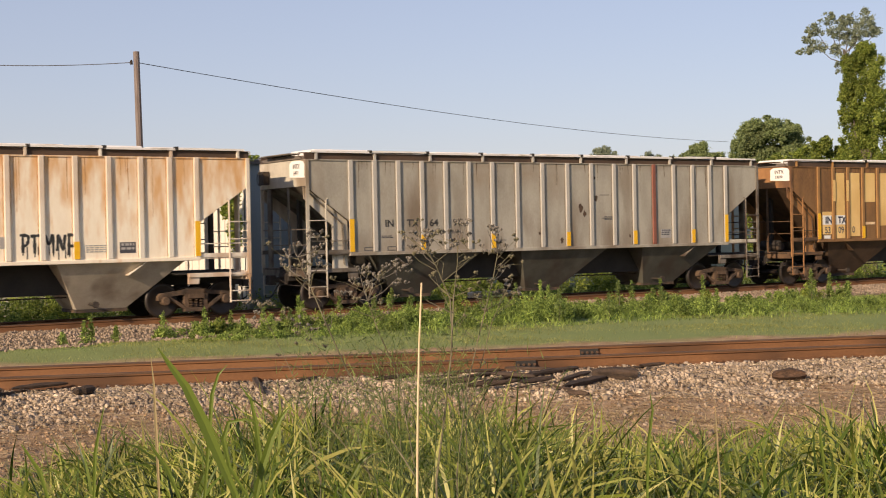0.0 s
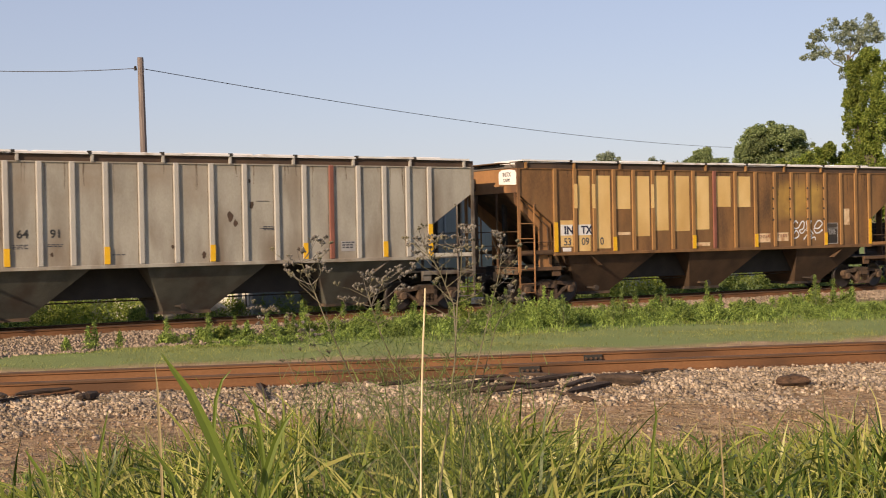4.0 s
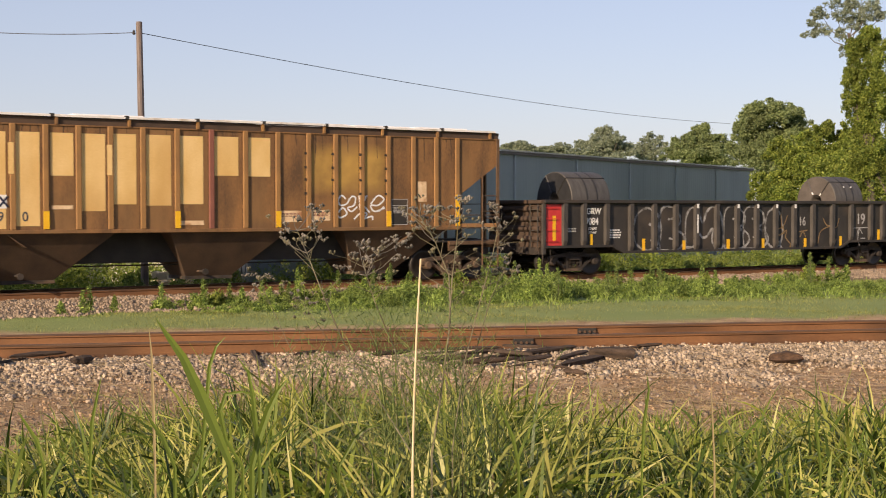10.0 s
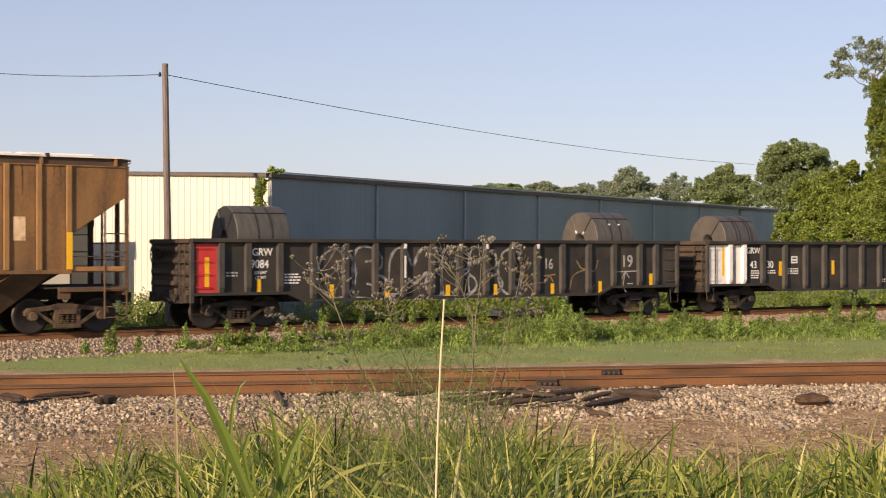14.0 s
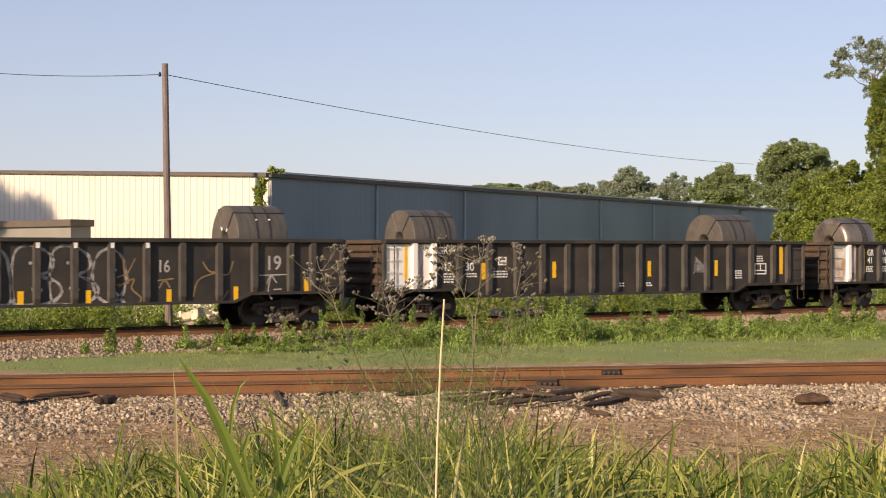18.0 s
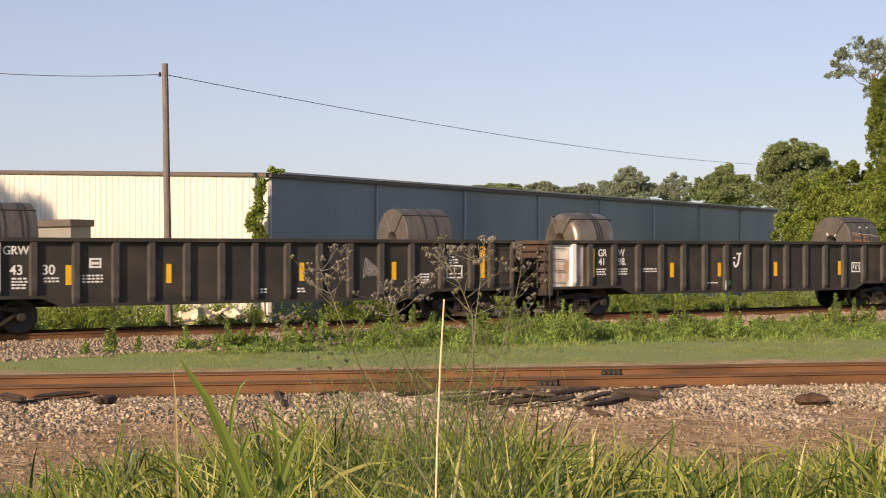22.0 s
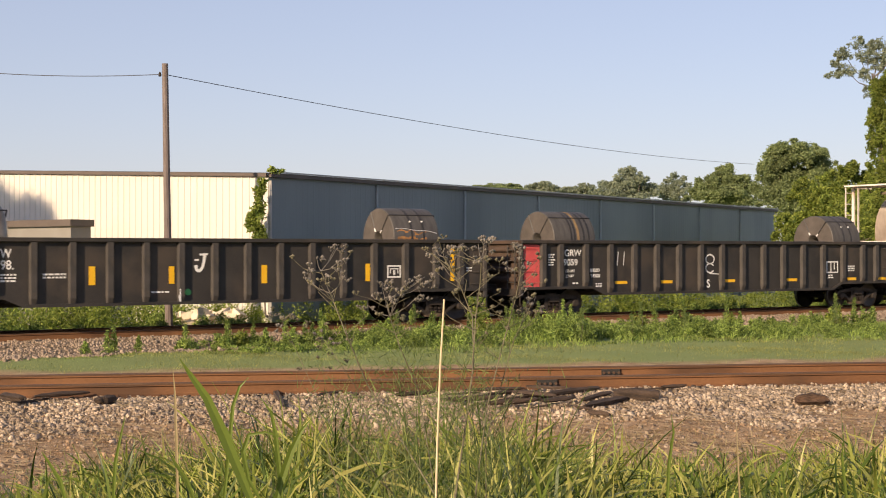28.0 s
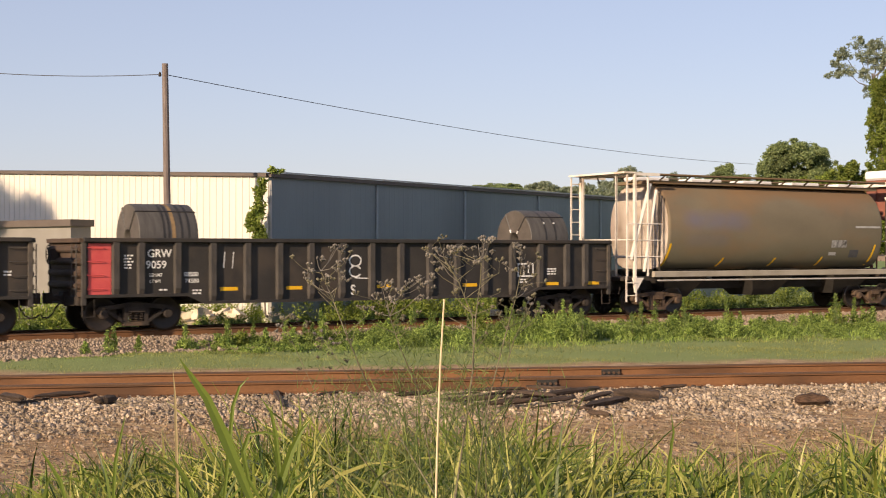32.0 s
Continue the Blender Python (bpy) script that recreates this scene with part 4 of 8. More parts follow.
def coil(a, b, key, label, rnd=0.02, bands=(0.55, 0.78), streak=None, r=0.96, face="coilend", tabs=False):
    """A steel coil lying in a gondola with its hole towards the ends, strapped, on timber blocks."""
    w, z = b - a, 2.48
    e = thing("steel_coil", label, "steel coil", "steel coils")
    bm = bm_new()
    prof = [(0.27, -w / 2)] + [(r - rnd + rnd * math.sin(t), -w / 2 + rnd - rnd * math.cos(t)) for t in (0, 0.4, 0.8, 1.2, 1.57)] + [(r - rnd + rnd * math.cos(t), w / 2 - rnd + rnd * math.sin(t)) for t in (0, 0.4, 0.8, 1.2, 1.57)] + [(0.27, w / 2), (0.25, w / 2 - 0.02), (0.25, -w / 2 + 0.02), (0.27, -w / 2)]
    lathe(bm, prof, 48, "x", (0, 0, z))
    for f in bm.faces:
        f.smooth = abs(f.calc_center_median().x) < w / 2 - 0.03
    part("coil", bm, M[key], e)
    for q in bands:
        bm = bm_new()
        x = -w / 2 + w * q
        lathe(bm, [(r - 0.01, x - 0.035), (r + 0.006, x - 0.035), (r + 0.006, x + 0.035), (r - 0.01, x + 0.035)], 40, "x", (0, 0, z))
        part("strap", bm, M["band"], e)
        if not tabs:
            continue
        bm = bm_new()
        lathe(bm, [(0.0, -0.025), (0.03, -0.025), (0.03, 0.025), (0.0, 0.025)], 4, "x", (x, -(r + 0.012) * math.cos(radians(34)), z + (r + 0.012) * math.sin(radians(34))))
        part("strap_seal", bm, M["letter"], e, "bright strap seal")
    for ang in (50, 118):
        c, s = math.cos(radians(ang)), math.sin(radians(ang))
        bm = bm_new()
        for sx in (-1, 1):
            x = sx * (w / 2 + 0.006)
            tube(bm, [(x, -0.27 * c, z + 0.27 * s), (x, -r * c, z + r * s)], 0.022, 4)
        tube(bm, [(-w / 2, -(r + 0.004) * c, z + (r + 0.004) * s), (w / 2, -(r + 0.004) * c, z + (r + 0.004) * s)], 0.02, 4)
        part("eye_strap", bm, M["band"], e)
        if not tabs:
            continue
        bm = bm_new()
        tube(bm, [(-w / 2 - 0.02, -0.29 * c, z + 0.29 * s), (-w / 2 - 0.02, -0.40 * c, z + 0.40 * s)], 0.024, 5)
        part("edge_protector", bm, M["letter"], e, "white edge protector at the coil's eye")
    # paler rolled edge turned to the viewer
    bm = bm_new()
    lathe(bm, [(0.28, -w / 2 - 0.003), (r - rnd, -w / 2 - 0.003)], 40, "x", (0, 0, z))
    part("coil_face", bm, M[face if key == "coil" else key], e, "edge-on face of the coil")
    if streak:
        q, key2, lab2 = streak
        bm = bm_new()
        if "stain" in lab2:
            arc_patch(bm, r + 0.003, -w * 0.42, w * 0.22, -40, 16, z, wave=5)
            part("stained_patch", bm, M["orange"], e, lab2)
            bm = bm_new()
            tube(bm, [(-w * 0.45 + w * 0.9 * i / 12, -(r + 0.002) * math.cos(radians(20 - 8 * (i / 12) ** 2 + 1.0 * math.sin(i * 0.8))), z + (r + 0.002) * math.sin(radians(20 - 8 * (i / 12) ** 2 + 1.0 * math.sin(i * 0.8)))) for i in range(13)], 0.008, 4)
            part("tide_line", bm, M["letter"], e, "pale tide line over the stain")
        else:
            x = -w / 2 + w * q
            lathe(bm, [(r + 0.001, x - 0.05), (r + 0.004, x - 0.05), (r + 0.004, x + 0.05), (r + 0.001, x + 0.05)], 40, "x", (0, 0, z))
            part("stained_band", bm, M[key2], e, lab2)
    for y in (-0.55, 0.55):
        bm = bm_new()
        prism(bm, [(-w / 2 - 0.1, 1.10), (w / 2 + 0.1, 1.10), (w / 2 + 0.1, 1.68), (-w / 2 - 0.1, 1.68)], y - 0.14, y + 0.14)
        part("timber_block", bm, M["tie"], e)
    CARS.append((e, (a + b) / 2))
    return e


# ================= covered hoppers =================
def hopper(left, right, posts, label, key, postkey, endkey, roofkey, odd_posts=(), stripe_posts=(), tall=(), sign=True, lay=0.0, bays=0.0):
    """A three-bay covered hopper with outside posts. left and right: the ends of the roof."""
    mid, half = (left + right) / 2, (right - left) / 2
    h = car_at("covered_hopper_car", label, mid, half)
    X = lambda s: s + lay - mid
    px = [X(s) for s in posts]
    x0, x1 = px[0] - 0.05, px[-1] + 0.05
    zt, zb, zc, zk = 4.37, 1.65, 3.60, 2.58
    prof = [(x0, zb), (x1, zb), (x1, zk), (half, zc), (half, zt), (-half, zt), (-half, zc), (x0, zk)]
    for k in (-1, 1):
        bm = bm_new()
        prism(bm, prof, k * 1.47, k * 1.45)
        part("side_sheet", bm, M[key], h)
        bm = bm_new()
        box(bm, x0 - 0.02, x1 + 0.02, min(k * 1.42, k * 1.54), max(k * 1.42, k * 1.54), zb - 0.10, zb)
        part("side_sill", bm, M[key], h, bevel=0.01)
        # the rail's dark brown paints the recess shaded by the boards
        bm = bm_new()
        box(bm, -half, half, min(k * 1.40, k * 1.46), max(k * 1.40, k * 1.46), zt, zt + 0.19)
        part("roof_rail", bm, M["inner"], h)
        bm = bm_new()
        box(bm, -half - 0.02, half + 0.02, min(k * 1.44, k * 1.50), max(k * 1.44, k * 1.50), zt - 0.03, zt + 0.005)
        part("top_angle", bm, M[key], h)
    # low arched roof under the boards, darkened for the shaded gap there
    bm = bm_new()
    arc = [(-1.45, zt + 0.10), (-1.0, zt + 0.13), (-0.4, zt + 0.16), (0.4, zt + 0.16), (1.0, zt + 0.13), (1.45, zt + 0.10), (1.40, zt + 0.02), (-1.40, zt + 0.02)]
    a = [bm.verts.new((-half, y, z)) for y, z in arc]
    b = [bm.verts.new((half, y, z)) for y, z in arc]
    for i in range(len(arc)):
        bm.faces.new((a[i], a[(i + 1) % 8], b[(i + 1) % 8], b[i]))
    bm.faces.new(a)
    bm.faces.new(b[::-1])
    part("roof", bm, M["roofshade"], h)
    rr = random.Random(int(-left))
    for i in range(10):
        x = -half + 0.35 + (2 * half - 0.7) * i / 9
        for y in (-1, 1):
            bm = bm_new()
            box(bm, x - 0.035, x + 0.035, min(y * 1.47, y * 1.53), max(y * 1.47, y * 1.53), zt + 0.004, zt + 0.20)
            part("board_bracket", bm, M[postkey], h)
    for y in (-1, 1):
        for i in range(9):
            w = (2 * half - 0.3) / 9
            x, d = -half + 0.15 + w * i, rr.uniform(-0.02, 0.02)
            bm = bm_new()
            box(bm, x + 0.02, x + w - 0.02, min(y * 0.95, y * 1.54), max(y * 0.95, y * 1.54), zt + 0.212 + d, zt + 0.238 + d)
            box(bm, x + 0.02, x + w - 0.02, min(y * 1.52, y * 1.545), max(y * 1.52, y * 1.545), zt + 0.202 + d, zt + 0.256 + d)
            part("running_board", bm, M[roofkey], h)
            if i:
                bm = bm_new()
                box(bm, x - 0.05, x + 0.05, min(y * 1.44, y * 1.548), max(y * 1.44, y * 1.548), zt + 0.20, zt + 0.285)
                part("board_clamp", bm, M["shade"], h)
    for i in range(8):
        w = (2 * half - 1.2) / 8
        x = -half + 0.6 + w * i
        bm = bm_new()
        d = rr.uniform(-0.02, 0.02)
        box(bm, x + 0.05, x + w - 0.05, -0.75, 0.75, zt + 0.15, zt + 0.34 + d)
        part("hatch_cover", bm, M[roofkey], h, bevel=0.05)
    # side posts
    def post(key2):
        bm = bm_new()
        prism(bm, [(-0.075, zb + 0.002), (0.075, zb + 0.002), (0.075, zt - 0.002), (-0.075, zt - 0.002)], -1.471, -1.53)
        return part("side_post", bm, M[key2], h, bevel=0.015)
    made = {}
    for i, x in enumerate(px):
        kk = "redprimer" if i in odd_posts else postkey
        for k in (1, -1):
            m = pose(x, 0, 0, 0, 0, 0 if k == 1 else 180)
            if kk in made:
                again(made[kk], m)
            else:
                made[kk] = post(kk)
                made[kk].matrix_basis = m
    for i in stripe_posts:
        bm = bm_new()
        z1 = zb + (0.98 if i in tall else 0.48)
        box(bm, px[i] - 0.078, px[i] + 0.078, -1.536, -1.5305, zb + 0.02, z1)
        part("reflective_stripe", bm, M["yellow"], h, "yellow reflective stripe")
    # grime beside the posts and runs below the roof
    sk = {"gray": "streak", "brown": "darkstreak"}.get(key, "ruststreak")
    for x, nx in zip(px, px[1:]):
        runs = [(x + 0.082, rr.uniform(0.012, 0.04), zb + 0.01, zt - 0.04, 0.7), (nx - 0.09, rr.uniform(0.008, 0.025), zb + 0.01, zt - 0.04, 0.8)]
        for q in range(rr.randrange(1, 4)):
            runs.append((rr.uniform(x + 0.12, nx - 0.14), rr.uniform(0.015, 0.06), zt - 0.05 - rr.uniform(0.1, 0.9 if key != "cream" else 1.6), zt - 0.035, 1.0))
        for xs, w, z0, z1, jit in runs:
            bm = bm_new()
            rows = []
            for i in range(9):
                f = i / 8
                c = xs + w * 0.3 * math.sin(3.1 * f + xs * 7)
                ww = w * (0.25 + 0.75 * f if jit == 1.0 else 1.0) * (1 - jit * rr.uniform(0, 0.8)) * 0.5 + 0.002
                rows.append((bm.verts.new((c - ww, -1.4715, z0 + (z1 - z0) * f)), bm.verts.new((c + ww, -1.4715, z0 + (z1 - z0) * f))))
            for p, q in zip(rows, rows[1:]):
                bm.faces.new((p[0], p[1], q[1], q[0]))
            part("grime_streak", bm, M[sk], h)
    # bays below
    w = (x1 - x0) / 3
    for i in range(3):
        e = bays * (1.0 if i < 2 else 0.2)
        a, b = x0 + e + w * i, x0 + e + w * (i + 1)
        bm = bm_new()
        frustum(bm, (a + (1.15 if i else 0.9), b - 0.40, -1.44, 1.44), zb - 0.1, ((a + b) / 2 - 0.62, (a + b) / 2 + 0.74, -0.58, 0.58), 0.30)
        # brown and gray bay tones are darkened for the shade below the sill
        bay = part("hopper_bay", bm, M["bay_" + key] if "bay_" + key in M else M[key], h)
        bm = bm_new()
        box(bm, (a + b) / 2 - 0.65, (a + b) / 2 + 0.77, -0.62, 0.62, 0.22, 0.31)
        tube(bm, [((a + b) / 2 - 0.3, -1.2, 0.45), ((a + b) / 2 - 0.3, 1.2, 0.45)], 0.035, 8)
        lathe(bm, [(0.0, -1.24), (0.09, -1.24), (0.09, -1.16), (0.0, -1.16)], 8, "y", ((a + b) / 2 - 0.3, 0, 0.45))
        part("outlet_gate", bm, M["gear"], bay)
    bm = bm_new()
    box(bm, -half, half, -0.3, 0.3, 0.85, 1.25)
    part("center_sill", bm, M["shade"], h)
    # black fill between the bays, standing for slope sheets in shade
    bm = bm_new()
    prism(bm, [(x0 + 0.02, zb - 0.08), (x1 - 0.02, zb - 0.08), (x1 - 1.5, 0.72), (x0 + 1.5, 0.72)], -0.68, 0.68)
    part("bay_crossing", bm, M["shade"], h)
    bm = bm_new()
    tube(bm, [(x0 + 1.4, -0.42, 0.64), (x1 - 1.4, -0.42, 0.64)], 0.022, 6)
    part("brake_pipe", bm, M["gear"], h)
    gk = {"grayend": "grayshadegrime", "brownend": "brownshadegrime"}.get(endkey, endkey)
    for s in (-1, 1):
        xe, xp = s * half, (x1 if s > 0 else x0)
        # slope sheet and end wall; the sheet's dark tone paints the next car's shadow
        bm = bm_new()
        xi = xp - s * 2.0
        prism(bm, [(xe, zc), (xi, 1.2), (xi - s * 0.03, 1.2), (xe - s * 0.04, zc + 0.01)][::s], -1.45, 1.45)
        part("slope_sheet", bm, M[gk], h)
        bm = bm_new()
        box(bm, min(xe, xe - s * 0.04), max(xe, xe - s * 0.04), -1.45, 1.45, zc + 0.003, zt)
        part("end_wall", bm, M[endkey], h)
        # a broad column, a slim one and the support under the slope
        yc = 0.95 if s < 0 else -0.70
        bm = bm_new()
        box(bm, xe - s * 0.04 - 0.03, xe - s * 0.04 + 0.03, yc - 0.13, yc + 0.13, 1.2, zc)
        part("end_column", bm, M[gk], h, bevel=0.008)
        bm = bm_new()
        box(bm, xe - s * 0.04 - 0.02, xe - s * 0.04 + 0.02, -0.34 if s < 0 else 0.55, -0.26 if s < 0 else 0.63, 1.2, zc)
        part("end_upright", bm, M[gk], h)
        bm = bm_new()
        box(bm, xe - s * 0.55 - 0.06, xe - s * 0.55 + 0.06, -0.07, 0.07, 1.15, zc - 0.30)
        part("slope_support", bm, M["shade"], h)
        if s < 0:
            bm = bm_new()
            box(bm, xe - 0.24, xe - 0.04, 0.78, 1.12, 3.72, 4.12)
            lathe(bm, [(0.20, -0.012), (0.22, 0.0), (0.20, 0.012), (0.185, 0.0), (0.20, -0.012)], 16, "x", (xe - 0.28, 0.95, 3.9))
            part("brake_housing", bm, M["gear"], h, bevel=0.0)
            for y in (-1.31, 1.31):
                bm = bm_new()
                prism(bm, [(xe, zc + 0.02), (xp, zk), (xp, 1.2), (xp - 0.50, 1.2), (xp - 0.50, zk - 0.12), (xe + 0.02, zc - 0.36)], y - 0.02, y + 0.02)
                part("slope_brace", bm, M[endkey], h)
                bm = bm_new()
                tube(bm, [(xe + 0.05, y * 1.05, zc - 0.10), (xp - 0.20, y * 1.05, zk - 0.08), (xp - 0.14, y * 1.05, 1.3)], 0.022, 6)
                part("slope_pipe", bm, M[gk], h)
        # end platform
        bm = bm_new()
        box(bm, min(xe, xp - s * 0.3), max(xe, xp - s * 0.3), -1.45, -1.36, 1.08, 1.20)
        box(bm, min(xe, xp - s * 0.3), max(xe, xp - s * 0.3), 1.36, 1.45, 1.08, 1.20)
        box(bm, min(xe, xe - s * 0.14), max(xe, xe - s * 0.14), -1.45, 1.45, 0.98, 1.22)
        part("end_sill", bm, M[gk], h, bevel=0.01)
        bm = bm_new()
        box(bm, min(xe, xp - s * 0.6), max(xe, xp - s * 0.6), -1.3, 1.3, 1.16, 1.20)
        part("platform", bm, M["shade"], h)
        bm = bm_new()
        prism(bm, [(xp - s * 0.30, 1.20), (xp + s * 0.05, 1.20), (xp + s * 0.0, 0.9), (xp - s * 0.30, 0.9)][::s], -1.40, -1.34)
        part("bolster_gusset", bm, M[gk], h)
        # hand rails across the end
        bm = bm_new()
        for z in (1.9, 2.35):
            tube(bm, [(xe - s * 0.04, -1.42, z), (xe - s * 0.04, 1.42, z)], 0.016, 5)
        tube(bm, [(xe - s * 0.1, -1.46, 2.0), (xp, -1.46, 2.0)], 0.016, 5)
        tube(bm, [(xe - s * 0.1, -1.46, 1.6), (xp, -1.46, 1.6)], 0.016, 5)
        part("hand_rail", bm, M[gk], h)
        for y in (-1.47, 1.47):
            bm = bm_new()
            box(bm, min(xp, xe), max(xp, xe), y - 0.025, y + 0.025, zb - 0.03, zb + 0.09)
            part("sill_end", bm, M[endkey if s > 0 else gk], h, bevel=0.006)
        for y in (-1.50, 1.50):
            xl = xe - s * 0.05
            xr = xe - s * 0.64
            bm = bm_new()
            box(bm, xl - 0.05, xl + 0.05, y - 0.014, y + 0.03, 1.05, zt)
            box(bm, xl - 0.018, xl + 0.018, y - 0.012, y + 0.012, 0.36, 1.05)
            tube(bm, [(xr, y, 0.36), (xr, y, zc - 0.42), (xr - s * 0.07, y + 0.03, zc - 0.36)], 0.026, 6)
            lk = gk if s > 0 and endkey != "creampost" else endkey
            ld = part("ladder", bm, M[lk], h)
            for z in (0.40, 0.68, 1.15, 2.12, 2.60):
                bm = bm_new()
                tube(bm, [(xl, y - 0.02, z), (xr, y - 0.02, z)], 0.017, 5)
                part("rung", bm, M[lk], ld)
        bm = bm_new()
        for y in (-1.3, 1.3):
            tube(bm, [(xe - s * 0.02, y, zt + 0.02), (xe + s * 0.12, y, zt + 0.12), (xe + s * 0.12, y, zt + 0.19)], 0.015, 5)
            tube(bm, [(xe + s * 0.12, y, zt + 0.19), (xe - s * 0.4, y, zt + 0.21)], 0.015, 5)
        box(bm, min(xe - s * 0.15, xe + s * 0.25), max(xe - s * 0.15, xe + s * 0.25), -0.9, 0.9, zt + 0.17, zt + 0.20)
        part("roof_grab", bm, M[gk], h)
        coupler(h, xe + s * 0.02, s)
        truck(h, s * (half - 1.5))
    bm = bm_new()
    lathe(bm, [(0.0, -0.5), (0.16, -0.5), (0.2, -0.4), (0.2, 0.4), (0.16, 0.5), (0.0, 0.5)], 14, "y", (-half + 0.55, 0, 1.45))
    part("brake_cylinder", bm, M["gear"], h)
    if sign:
        bm = bm_new()
        ring = [(-1.47, 3.84), (-1.47, 4.22), (-1.40, 4.31), (-1.15, 4.34), (-0.70, 4.34), (-0.54, 4.26), (-0.54, 3.88)]
        lo = [bm.verts.new((-half - 0.012, y, z)) for y, z in ring]
        hi = [bm.verts.new((-half - 0.03, y, z)) for y, z in ring]
        bm.faces.new(hi)
        bm.faces.new(lo[::-1])
        for i in range(7):
            bm.faces.new((lo[i], lo[(i + 1) % 7], hi[(i + 1) % 7], hi[i]))
        part("number_board", bm, M["white"], h, "white board with the car's mark")
    return h, X


GRAY_POSTS = [-75.13, -74.32, -73.5, -72.66, -71.8, -70.94, -70.05, -69.08, -68.08, -67.06, -66.06, -65.08, -64.2, -63.32, -62.42, -61.54, -60.72, -59.95]
gray_hopper, GX = hopper(-76.76, -58.47, GRAY_POSTS, "dusty grey covered hopper car with light side posts", "gray", "graypost", "grayend", "roofwhite", odd_posts=(13,), stripe_posts=(0, 3, 6, 9, 12, 15, 17), tall=(0, 17), lay=-0.15)
BROWN_POSTS = [p + 19.93 for p in GRAY_POSTS]
brown_hopper, BX = hopper(-56.80, -38.54, BROWN_POSTS, "rusty brown covered hopper car with tan paint patches", "brown", "brownpost", "brownend", "roofwhite", odd_posts=(8,), stripe_posts=(0, 3, 7, 10, 14, 17), tall=(0, 17), lay=-0.10, bays=-0.32)
WHITE_POSTS = [p - 19.97 for p in GRAY_POSTS]
white_hopper, WX = hopper(-96.9, -78.52, WHITE_POSTS, "cream covered hopper car with orange rust streaks", "cream", "creampost", "creampost", "roofwhite", stripe_posts=(0, 3, 7, 10, 13, 17), tall=(0, 17), lay=-0.19)

# ================= gondolas and coils =================
L84 = [-35.9, -35.11, -34.15, -33.11, -32.09, -31.12, -30.16, -29.2, -28.22, -27.26, -26.3, -25.35, -24.36, -23.31, -22.28, -21.19, -20.5]
g84, X84 = gondola(-36.76, -19.33, L84, 3.1, "dark gondola car with a red end panel and faded graffiti", [(-36.61, -35.98, 0.95, 2.34, "red", "bright red painted panel")], lay=(-0.02, 0.0155))
L30 = [-17.05, -16.38, -15.46, -14.37, -13.33, -12.35, -11.36, -10.36, -9.37, -8.38, -7.38, -6.39, -5.37, -4.33, -3.28, -2.21, -1.48]
g30, X30 = gondola(-17.92, -0.42, L30, 3.1, "black gondola car with a white end panel, loaded with coils", [(-17.98, -17.12, 0.95, 2.34, "white", "white painted panel"), (-16.98, -16.72, 0.95, 2.34, "scuffed", "scuffed grey-pink panel"), (-16.72, -16.45, 0.95, 2.34, "white", "white painted panel")], pale=(-17.05, -16.38), lay=(0.16, 0.007))
L98 = [1.84, 2.51, 3.5, 4.51, 5.5, 6.48, 7.45, 8.42, 9.38, 10.34, 11.32, 12.3, 13.3, 14.3, 15.35, 16.41, 17.28]
g98, X98 = gondola(1.10, 18.55, L98, 3.1, "black gondola car with a scuffed white end panel", [(1.03, 1.77, 0.95, 2.34, "dirtywhite", "rust-stained white panel"), (1.94, 2.27, 0.95, 2.34, "scuffed", "scuffed grey-pink panel"), (2.28, 2.42, 0.95, 2.34, "inner", "rusty brown edge of the panel"), (2.06, 2.24, 1.05, 1.32, "white", "worn white patch")], pale=(1.84,), lay=(0.14, 0.015))
L59 = [20.55, 21.24, 22.26, 23.28, 24.3, 25.28, 26.27, 27.26, 28.25, 29.24, 30.25, 31.23, 32.24, 33.28, 34.35, 35.41, 36.16]
g59, X59 = gondola(19.92, 37.36, L59, 3.1, "dark brown gondola car with a faded red end panel", [(19.82, 20.43, 0.95, 2.34, "pinkred", "faded red painted panel")], lay=(0.23, 0.0))
COILS = [(-35.2, -33.55, "coil", "dark steel coil strapped with bands in a gondola car"), (-22.35, -20.8, "coil", "dark steel coil with white edge protectors at its eye"),
         (-16.55, -15.0, "coil", "dark steel coil with double straps in a gondola car"), (-3.9, -2.25, "coil", "dark steel coil strapped with bands in a gondola car"),
         (2.55, 4.25, "coilbright", "shiny wrapped steel coil with rounded edges"), (15.6, 17.2, "coil", "dark steel coil with an orange rust stain"),
         (21.6, 23.3, "coil", "dark steel coil with a yellow stripe and straps"), (34.6, 36.1, "coil", "dark steel coil with white edge protectors and bands")]
SIZES = [0.97, 0.97, 0.94, 0.97, 0.93, 0.98, 0.97, 0.99]
for (a, b, key, lab), radius in zip(COILS, SIZES):
    mark = (0.58, "goldghost", "faded yellow painted stripe") if "yellow" in lab else (0.66, "ochre", "orange rust stain") if "orange" in lab else None
    # the first coil's face is darkened to hold the hopper's shadow
    coil(a, b, key, lab, 0.22 if key == "coilbright" else 0.03, (0.36, 0.46, 0.74, 0.83) if "double" in lab else (0.42, 0.50, 0.72, 0.84) if "yellow" in lab else (0.52, 0.58, 0.64) if key == "coilbright" else (0.40, 0.66), mark, radius, "coilshade" if a < -35 else "coilend", "protectors" in lab or "orange" in lab)

